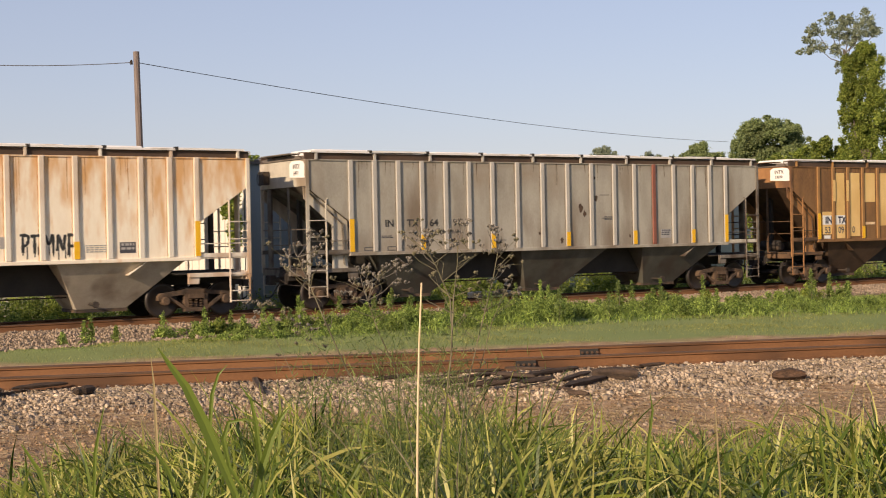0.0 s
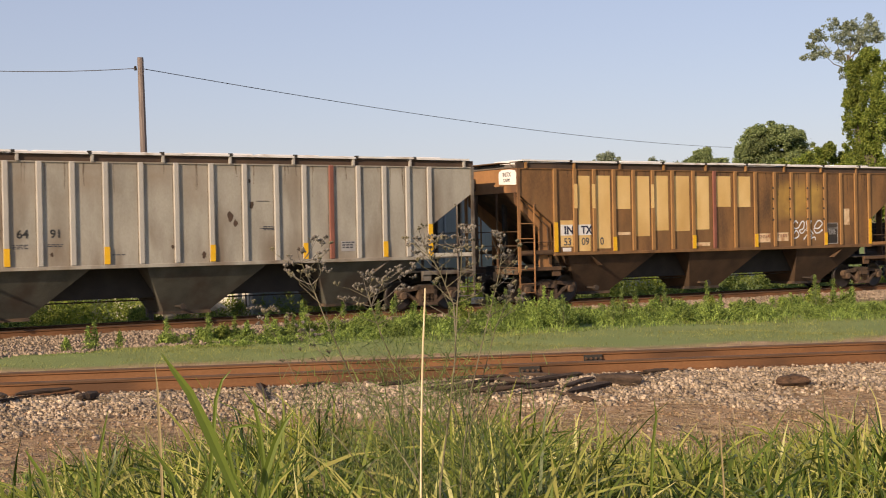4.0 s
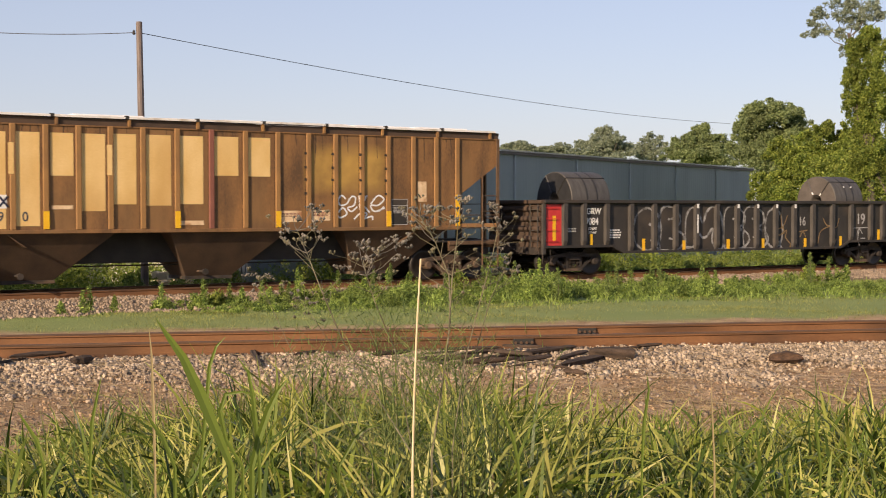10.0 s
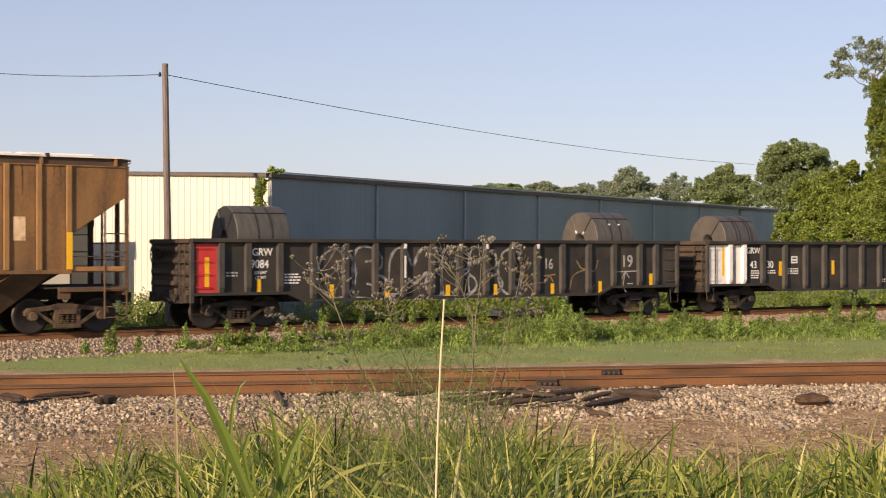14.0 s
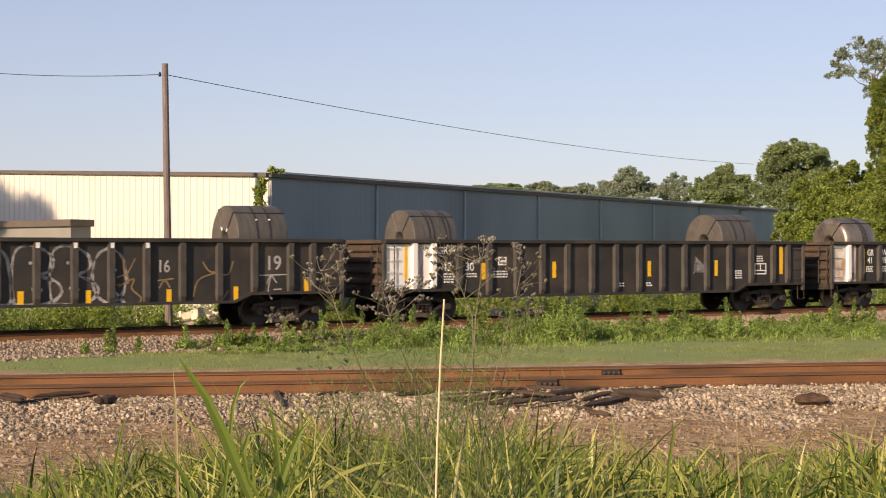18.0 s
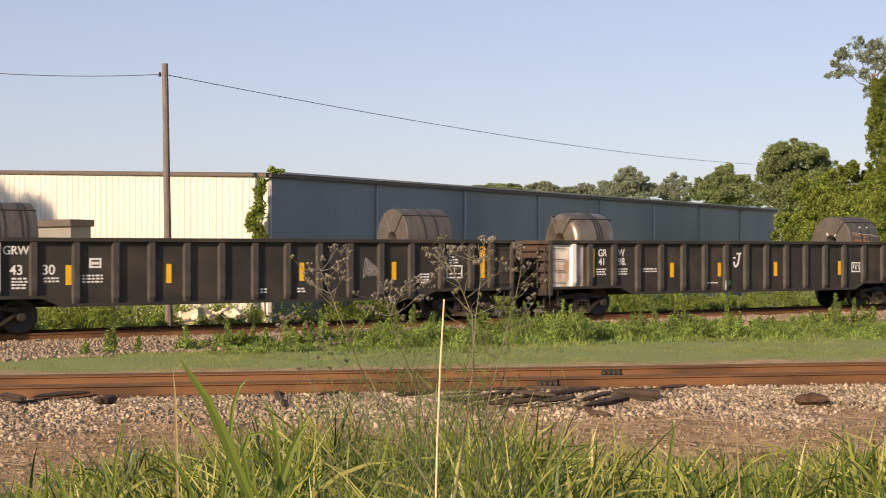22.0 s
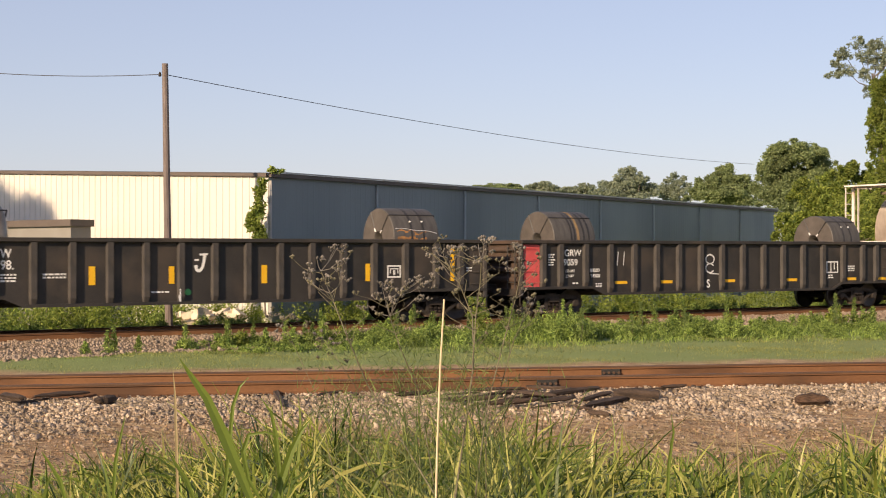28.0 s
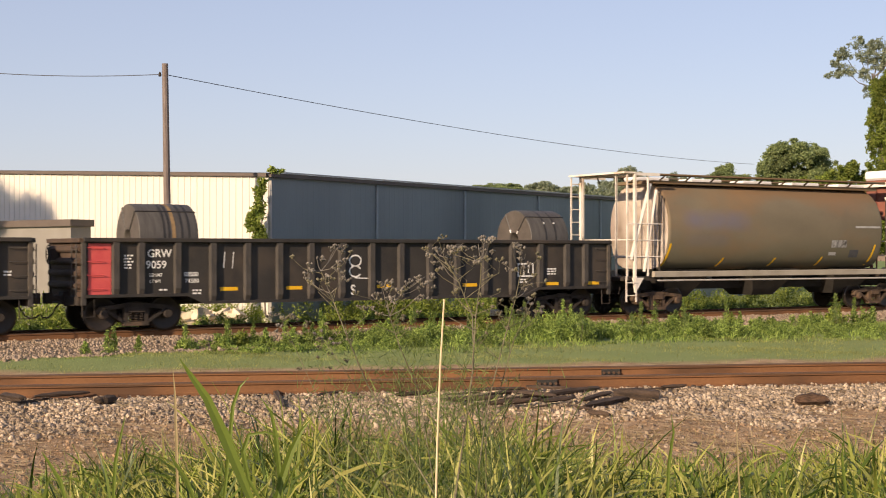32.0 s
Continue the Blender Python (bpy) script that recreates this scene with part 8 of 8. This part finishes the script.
frame_box(g30, X(-14.02), X(-13.70), 1.70, 1.96, YS, 0.05, [(X(-13.96), X(-13.76), 1.79, 1.86)])
frame_box(g30, X(-3.09), X(-2.51), 1.31, 1.71, YS, 0.045, [(X(-2.82), X(-2.78), 1.47, 1.67), (X(-3.05), X(-2.55), 1.43, 1.47)])
tiny(g30, X(-3.0), 1.93, 3, w=0.35, seed=9)
tiny(g30, X(-4.02), 1.42, 4, w=0.33, seed=10)
tiny(g30, X(-9.2), 1.05, 2, w=0.2, seed=12)
tiny(g30, X(-8.05), 1.05, 2, w=0.25, seed=13)
bm = bm_new()
for i in range(9):
    a = X(-5.95 + 0.05 * i)
    stroke(bm, [(a, 1.35 + 0.03 * i), (a + 0.1, 1.95 - 0.04 * i), (a + 0.2, 1.4)], 0.018, YS - 0.001)
part("chalk_mark", bm, M["chalk"], g30, "pale chalk scrawl")
bm = bm_new()
tube(bm, [(X(-17.75), YS - 0.06, 1.0), (X(-17.75), YS - 0.06, 2.3)], 0.018, 5)
part("corner_grab_rail", bm, M["gear"], g30)

# --- gondola with the white hooked mark
X = X98
stripes(g98, X, [(2.68, 1.29, 2.23, 0.12), (6.01, 1.25, 1.74, 0.17), (8.16, 1.26, 1.73, 0.15), (10.84, 1.24, 1.75, 0.17), (14.10, 1.26, 1.77, 0.15), (17.0, 1.23, 2.24, 0.14)], -1.449)
words("GR", 0.33, M["letter"], g98, (X(2.88), YS, 1.97), 0.8)
words("W", 0.33, M["letter"], g98, (X(3.70), YS, 1.97), 0.8)
words("41", 0.33, M["letter"], g98, (X(2.90), YS, 1.68), 0.85)
words("98.", 0.33, M["letter"], g98, (X(3.70), YS, 1.68), 0.85)
tiny(g98, X(2.8), 1.52, 3, w=0.4, seed=21)
tiny(g98, X(3.7), 1.52, 3, w=0.4, seed=22)
tiny(g98, X(4.75), 1.52, 2, w=0.6, seed=23)
tiny(g98, X(7.6), 1.02, 1, w=0.5, seed=24)
bm = bm_new()
stroke(bm, smooth([(X(9.10), 2.05), (X(9.07), 1.85), (X(9.03), 1.70), (X(8.95), 1.61), (X(8.87), 1.63), (X(8.84), 1.73)]), 0.085, YS)
stroke(bm, [(X(8.95), 2.045), (X(9.19), 2.055)], 0.055, YS - 0.001)
stroke(bm, [(X(8.80), 1.72), (X(8.89), 1.74)], 0.06, YS - 0.001)
stroke(bm, [(X(8.80), 1.90), (X(8.93), 1.90)], 0.05, YS - 0.001)
part("painted_mark", bm, M["letter"], g98, "white painted letter J with a hook")
bm = bm_new()
lathe(bm, [(0.0, -0.002), (0.09, -0.002), (0.09, 0.0)], 14, "y", (X(8.62), YS - 0.001, 1.03))
part("painted_dot", bm, M["greenpaint"], g98, "small round green mark")
bm = bm_new()
stroke(bm, [(X(8.37), 1.12), (X(8.365), 0.98), (X(8.37), 0.84)], 0.035, -1.5525)
stroke(bm, [(X(8.335), 0.95), (X(8.345), 0.86), (X(8.37), 0.78)], 0.045, -1.5535)
part("paint_run", bm, M["letter"], g98, "white paint run down a post")
frame_box(g98, X(14.75), X(15.21), 1.35, 1.72, YS, 0.045, [(X(14.84), X(15.12), 1.60, 1.63), (X(14.84), X(14.87), 1.48, 1.60), (X(15.09), X(15.12), 1.48, 1.60), (X(14.95), X(15.01), 1.44, 1.57)])
tiny(g98, X(17.5), 1.6, 2, w=0.2, seed=26)

# --- dark brown gondola with the faded red corner
X = X59
words("GRW", 0.30, M["letter"], g59, (X(21.42), YS, 1.98), 0.95)
words("9059", 0.29, M["letter"], g59, (X(21.38), YS, 1.68), 1.0)
words("LD LMT", 0.12, M["letter"], g59, (X(21.48), YS, 1.46), 0.9)
words("LT WT", 0.12, M["letter"], g59, (X(21.48), YS, 1.29), 0.9)
words("88500", 0.16, M["letter"], g59, (X(22.46), YS, 1.46), 1.0)
words("74500", 0.16, M["letter"], g59, (X(22.48), YS, 1.28), 1.0)
tiny(g59, X(20.78), 2.0, 5, w=0.26, seed=31)
tiny(g59, X(22.7), 1.05, 2, w=0.3, seed=32)
tiny(g59, X(21.75), 1.08, 1, w=0.28, seed=33)
for a, b in ((23.50, 24.02), (25.5, 26.0), (28.44, 28.9), (31.45, 31.97), (34.60, 35.1), (36.3, 36.75)):
    patch(g59, X(a), X(b), 1.05, 1.15, "yellow", YS - 0.001, "reflective_stripe", "yellow reflective stripe")
for cz in (1.86, 1.55):
    bm = bm_new()
    stroke(bm, [(X(27.72 + 0.19 * math.cos(a)), cz + 0.155 * math.sin(a)) for a in [2 * math.pi * i / 12 + (0.5 if cz < 1.7 else 0) for i in range(13 if cz > 1.7 else 11)]], 0.045, YS - 0.001)
    part("chalk_ring", bm, M["letter"], g59, "white painted ring")
for pts, w in (([(27.7, 1.36), (28.16, 1.34)], 0.03), ([(23.60, 1.67), (23.64, 2.12)], 0.025), ([(23.86, 1.67), (23.90, 2.12)], 0.025)):
    bm = bm_new()
    stroke(bm, [(X(a), z) for a, z in pts], w, YS - 0.001)
    part("chalk_mark", bm, M["letter"], g59, "white painted stroke")
words("S", 0.40, M["letter"], g59, (X(27.56), YS, 0.88), 0.9, "chalk_mark")
frame_box(g59, X(33.5), X(34.12), 1.33, 1.76, YS, 0.045, [(X(33.72), X(33.76), 1.38, 1.71), (X(33.9), X(33.94), 1.45, 1.71)])
tiny(g59, X(34.65), 1.55, 3, w=0.36, seed=34)
tiny(g59, X(33.6), 1.22, 2, w=0.3, seed=35)

# --- grey hopper
YH = -1.4735
X = GX
worn_cloud(M["gray"], (0.22, 0.16, 0.105), X(-75.2), X(-60.0), 4.27, 4.40, 0.16, 0.65)
for a, b, z0, z1, k in ((-70.9, -70.1, 3.5, 4.3, 0.6), (-69.0, -68.2, 3.7, 4.3, 0.65), (-67.9, -67.2, 3.2, 4.3, 0.5), (-72.6, -71.9, 3.3, 4.2, 0.45), (-65.0, -64.3, 3.6, 4.3, 0.5), (-74.0, -70.5, 1.65, 1.95, 0.5), (-64.0, -61.0, 1.65, 1.9, 0.5)):
    worn_cloud(M["gray"], (0.25, 0.175, 0.11), X(a), X(b), z0, z1, 0.32, k)
for text, s in (("IN", -73.98), ("TX", -73.21), ("64", -72.4), ("91", -71.54)):
    words(text, 0.30, M["sprayblack"], gray_hopper, (X(s), YH - 0.002, 2.39), 1.05, bold=0.02)
words("INTX", 0.19, M["darkletter"], gray_hopper, (0, 0, 0), 1.0, bold=0.02).matrix_basis = pose(-9.145 - 0.033, -0.76, 4.12, 0, 0, -90)
words("6491", 0.17, M["darkletter"], gray_hopper, (0, 0, 0), 1.0, bold=0.02).matrix_basis = pose(-9.145 - 0.033, -0.80, 3.93, 0, 0, -90)
rng = random.Random(12)
for s, z, r in ((-66.5, 2.9, 0.14), (-66.35, 2.72, 0.10), (-65.85, 3.22, 0.10), (-65.9, 3.9, 0.06), (-68.2, 2.1, 0.06), (-67.3, 1.85, 0.09), (-64.4, 1.95, 0.05), (-71.5, 1.95, 0.06)):
    bm = bm_new()
    vs = [bm.verts.new((X(s) + r * rng.uniform(0.4, 1) * math.cos(a), YH - 0.001, z + r * rng.uniform(0.6, 1.3) * math.sin(a))) for a in [2 * math.pi * i / 11 for i in range(11)]]
    bm.faces.new(vs)
    part("rust_spot", bm, M["inner"], gray_hopper, "dark rust spot")
patch(gray_hopper, X(-63.02), X(-62.55), 1.86, 2.16, "chalk", YH, "stencil_panel")
tiny(gray_hopper, X(-62.98), 2.10, 3, "darkletter", YH - 0.003, 0.4, 0.04, 41)
for s, z, n in ((-72.5, 2.2, 3), (-74.1, 2.1, 2), (-71.6, 2.2, 2), (-65.5, 2.6, 3), (-69.9, 1.9, 1)):
    tiny(gray_hopper, X(s), z, n, "darkletter", YH, 0.4, 0.025, int(-s * 10))
bm = bm_new()
for s, z in ((-65.7, 3.32), (-65.6, 2.55)):
    box(bm, X(s), X(s) + 0.4, YH - 0.003, YH, z, z + 0.02)
part("scratch", bm, M["darkletter"], gray_hopper)
for s in (-74.7, -73.9):
    frame_box(gray_hopper, X(s), X(s) + 0.35, 1.68, 1.80, YH, 0.02, key="darkletter")

# --- brown hopper
X = BX
for x0, x1, z0, z1 in ((-54.23, -53.74, 1.68, 4.15), (-53.5, -52.88, 1.75, 4.16), (-52.6, -52.0, 3.05, 4.16), (-51.78, -51.15, 2.13, 4.16), (-50.92, -50.3, 2.31, 4.18), (-50.02, -49.32, 2.28, 4.18), (-49.07, -48.39, 2.32, 4.18), (-48.09, -47.34, 3.11, 4.19), (-47.06, -46.36, 3.10, 4.19), (-54.98, -54.47, 1.84, 2.69)):
    patch(brown_hopper, X(x0), X(x1), z0, z1, "tan", YH, label="patch of tan paint")
for p in (-54.37, -53.62, -51.05):
    patch(brown_hopper, X(p) - 0.07, X(p) + 0.07, 3.08, 3.88, "tan", -1.5305, label="patch of tan paint")
worn_cloud(M["brown"], (0.50, 0.30, 0.07), X(-45.15), X(-42.6), 2.78, 3.92, 0.22, 0.92)
worn_cloud(M["brown"], (0.34, 0.17, 0.055), X(-46.3), X(-42.0), 2.0, 2.3, 0.4, 0.55)
worn_cloud(M["brown"], (0.085, 0.052, 0.03), X(-47.2), X(-40.6), 1.55, 1.72, 0.22, 0.8)
for x0, x1, z0, z1 in ((-54.97, -54.48, 2.20, 2.55), (-54.26, -53.72, 2.20, 2.55)):
    patch(brown_hopper, X(x0), X(x1), z0, z1, "letter", YH - 0.004, "letter_panel", "white panel behind the letters")
words("IN", 0.36, M["blueletter"], brown_hopper, (X(-54.84), YH - 0.009, 2.25), 1.1, bold=0.03)
words("TX", 0.36, M["blueletter"], brown_hopper, (X(-54.13), YH - 0.009, 2.25), 0.95, bold=0.03)
for text, s in (("53", -54.86), ("09", -54.12), ("0", -53.34)):
    words(text, 0.34, M["darkletter"], brown_hopper, (X(s), YH - 0.005, 1.88), 0.95)
words("INTX", 0.19, M["darkletter"], brown_hopper, (0, 0, 0), 1.0, bold=0.02).matrix_basis = pose(-9.13 - 0.033, -0.76, 4.12, 0, 0, -90)
words("53090", 0.15, M["darkletter"], brown_hopper, (0, 0, 0), 1.0, bold=0.02).matrix_basis = pose(-9.13 - 0.033, -0.78, 3.95, 0, 0, -90)
for x0, x1, z0, z1, n in ((-46.07, -45.38, 1.82, 2.14, 61), (-45.06, -44.45, 1.85, 2.16, 62)):
    patch(brown_hopper, X(x0), X(x1), z0, z1, "oldprint", YH, "stencil_panel", "pale panel of small print")
    tiny(brown_hopper, X(x0) + 0.06, z1 - 0.09, 3, "redprimer", YH - 0.003, x1 - x0 - 0.14, 0.022, n)
patch(brown_hopper, X(-49.06), X(-48.38), 1.75, 1.87, "oldprint", YH, "stencil_panel")
patch(brown_hopper, X(-52.58), X(-52.02), 2.18, 2.28, "oldprint", YH, "stencil_panel")
patch(brown_hopper, X(-54.9), X(-54.55), 1.68, 1.80, "letter", YH, "stencil_panel")
patch(brown_hopper, X(-41.44), X(-41.13), 2.41, 3.02, "oldprint", YH, "paper_placard", "pale pasted placard")
patch(brown_hopper, X(-42.37), X(-41.80), 1.71, 2.49, "black", YH, "stencil_panel", "dark stencil panel with a pale frame")
frame_box(brown_hopper, X(-42.37), X(-41.80), 1.71, 2.49, YH - 0.004, 0.02, [(X(-42.35), X(-41.82), 2.28, 2.30)], key="chalk")
tiny(brown_hopper, X(-42.30), 2.22, 5, "chalk", YH - 0.004, 0.40, 0.022, 64)
bm = bm_new()
T = lambda pts: [(X(-44.22 + 1.62 * a), 1.90 + 0.72 * b) for a, b in pts]
for pts in ([(0.18, 0.8), (0.1, 0.95), (0.02, 0.75), (0.08, 0.55), (0.2, 0.6)], [(0.0, 0.2), (0.12, 0.45), (0.2, 0.2), (0.05, 0.05), (0.0, 0.3)], [(0.2, 0.6), (0.3, 0.9), (0.38, 0.85), (0.35, 0.55), (0.22, 0.45), (0.3, 0.3), (0.42, 0.5)], [(0.45, 0.95), (0.5, 0.3), (0.47, 0.6), (0.62, 0.95), (0.55, 0.6), (0.68, 0.25)], [(0.7, 0.6), (0.85, 0.95), (0.98, 0.8), (0.85, 0.55), (0.7, 0.55), (0.78, 0.3), (1.0, 0.45)], [(0.35, -0.02), (0.5, 0.25), (0.62, 0.2), (0.55, 0.0), (0.72, 0.1), (0.74, -0.05)], [(0.98, 0.5), (0.9, 0.35), (0.84, 0.3)]):
    bm = bm_new()
    stroke(bm, T(pts), 0.05, YH - 0.002)
    part("graffiti", bm, M["spraywhite"], brown_hopper, "white looping spray stroke")
for s in (-45.27, -44.39, -43.46, -42.6):
    bm = bm_new()
    for z in (2.6, 3.0, 3.35, 3.75):
        box(bm, X(s) - 0.04, X(s) + 0.04, -1.533, -1.5305, z, z + 0.07)
    part("dents", bm, M["shade"], brown_hopper)

# --- cream hopper
X = WX
bm = bm_new()
rng = random.Random(44)
W = lambda a, b: (X(-84.75 + 1.5 * a), 1.72 + 0.60 * b)
for pts in ([(0.05, 0.25), (0.05, 1.0)], [(0.0, 1.0), (0.14, 0.95), (0.12, 0.6), (0.05, 0.55)], [(0.25, 0.2), (0.25, 0.95)], [(0.18, 0.95), (0.34, 0.98)], [(0.42, 0.3), (0.42, 1.0), (0.5, 0.6), (0.56, 1.0), (0.57, 0.2)], [(0.64, 0.3), (0.66, 1.0), (0.74, 0.35), (0.78, 1.0)], [(0.84, 0.1), (0.85, 0.95)], [(0.82, 1.0), (1.0, 0.9), (0.96, 0.55), (0.86, 0.5)]):
    bm = bm_new()
    stroke(bm, [W(*p) for p in pts], 0.075, YH - 0.002, 0.3, rng)
    part("graffiti", bm, M["sprayblack"], white_hopper, "black spray stroke")
for a in (0.05, 0.12, 0.25, 0.31, 0.42, 0.5, 0.57, 0.66, 0.78, 0.85, 0.97):
    x, z = W(a, 0.5)
    bm = bm_new()
    box(bm, x - 0.012, x + 0.012, YH - 0.004, YH - 0.001, 1.70 + rng.uniform(-0.05, 0.15), z)
    part("paint_drip", bm, M["sprayblack"], white_hopper)
patch(white_hopper, X(-82.12), X(-81.68), 1.80, 2.09, "darkletter", YH, "stencil_panel", "dark panel of small print")
tiny(white_hopper, X(-82.08), 2.0, 2, "chalk", YH - 0.004, 0.36, 0.06, 71)
tiny(white_hopper, X(-83.04), 2.0, 4, "chalk", YH, 0.6, 0.03, 72)
patch(white_hopper, X(-85.25), X(-85.05), 1.98, 2.28, "chalk", YH, "stencil_panel")

# --- round-sided hopper
X = TX


def side_y(z):
    """How far out the rounded side stands at a height."""
    a = math.asin(max(-1, min(1, (z - 2.95) / (1.48 if z < 2.95 else 1.58))))
    return -1.58 * math.cos(a) ** (0.40 if a < 0 else 0.75)


def curved(car, x0, x1, z0, z1, key, name, label="", n=5, skew=0.0):
    bm = bm_new()
    rows = []
    for i in range(n + 1):
        z = z0 + (z1 - z0) * i / n
        k = skew * i / n
        rows.append([bm.verts.new((x, side_y(z) - 0.006, z)) for x in (x0 + k, x1 + k)])
    for a, b in zip(rows, rows[1:]):
        bm.faces.new((a[0], a[1], b[1], b[0]))
    return part(name, bm, M[key], car, label)


for a, b, z1 in ((39.72, 40.0, 2.40), (42.28, 42.56, 1.91), (44.80, 45.09, 1.90), (47.21, 47.46, 1.93), (49.89, 50.2, 2.38)):
    curved(tank_hopper, X(a) - 0.05, X(a) + 0.05, 1.60, z1, "yellow", "reflective_stripe", "slanted yellow reflective stripe", 5, (b - a) * 0.55)
curved(tank_hopper, X(47.69), X(48.5), 2.27, 2.54, "ghost", "stencil_panel")
curved(tank_hopper, X(48.72), X(49.2), 1.90, 2.18, "darkletter", "stencil_panel")
curved(tank_hopper, X(47.62), X(48.0), 1.98, 2.1, "chalk", "stencil_panel")
curved(tank_hopper, X(48.93), X(50.3), 3.0, 3.07, "chalk", "stencil_panel")


# ================= motion =================
def place(t):
    """The train's place at any time, gliding between the known seconds."""
    ts, vs = [a for a, _ in TRAIN], [b for _, b in TRAIN]
    return float(np.interp(t, ts, vs))


def motions():
    deg = math.degrees(TH)
    for ob, s in CARS:
        walk(ob, [(t, pose(*(TRACK0 + TDIR * (s + v)), 0, 0, deg)) for t, v in TRAIN])
        for w in [o for o in ob.children_recursive if "spin" in o]:
            x = w.matrix_basis.translation.x
            walk(w, [(i * 0.2, pose(x, 0, 0.457, 0, math.degrees(place(i * 0.2) / 0.457), 0)) for i in range(161)])


motions()
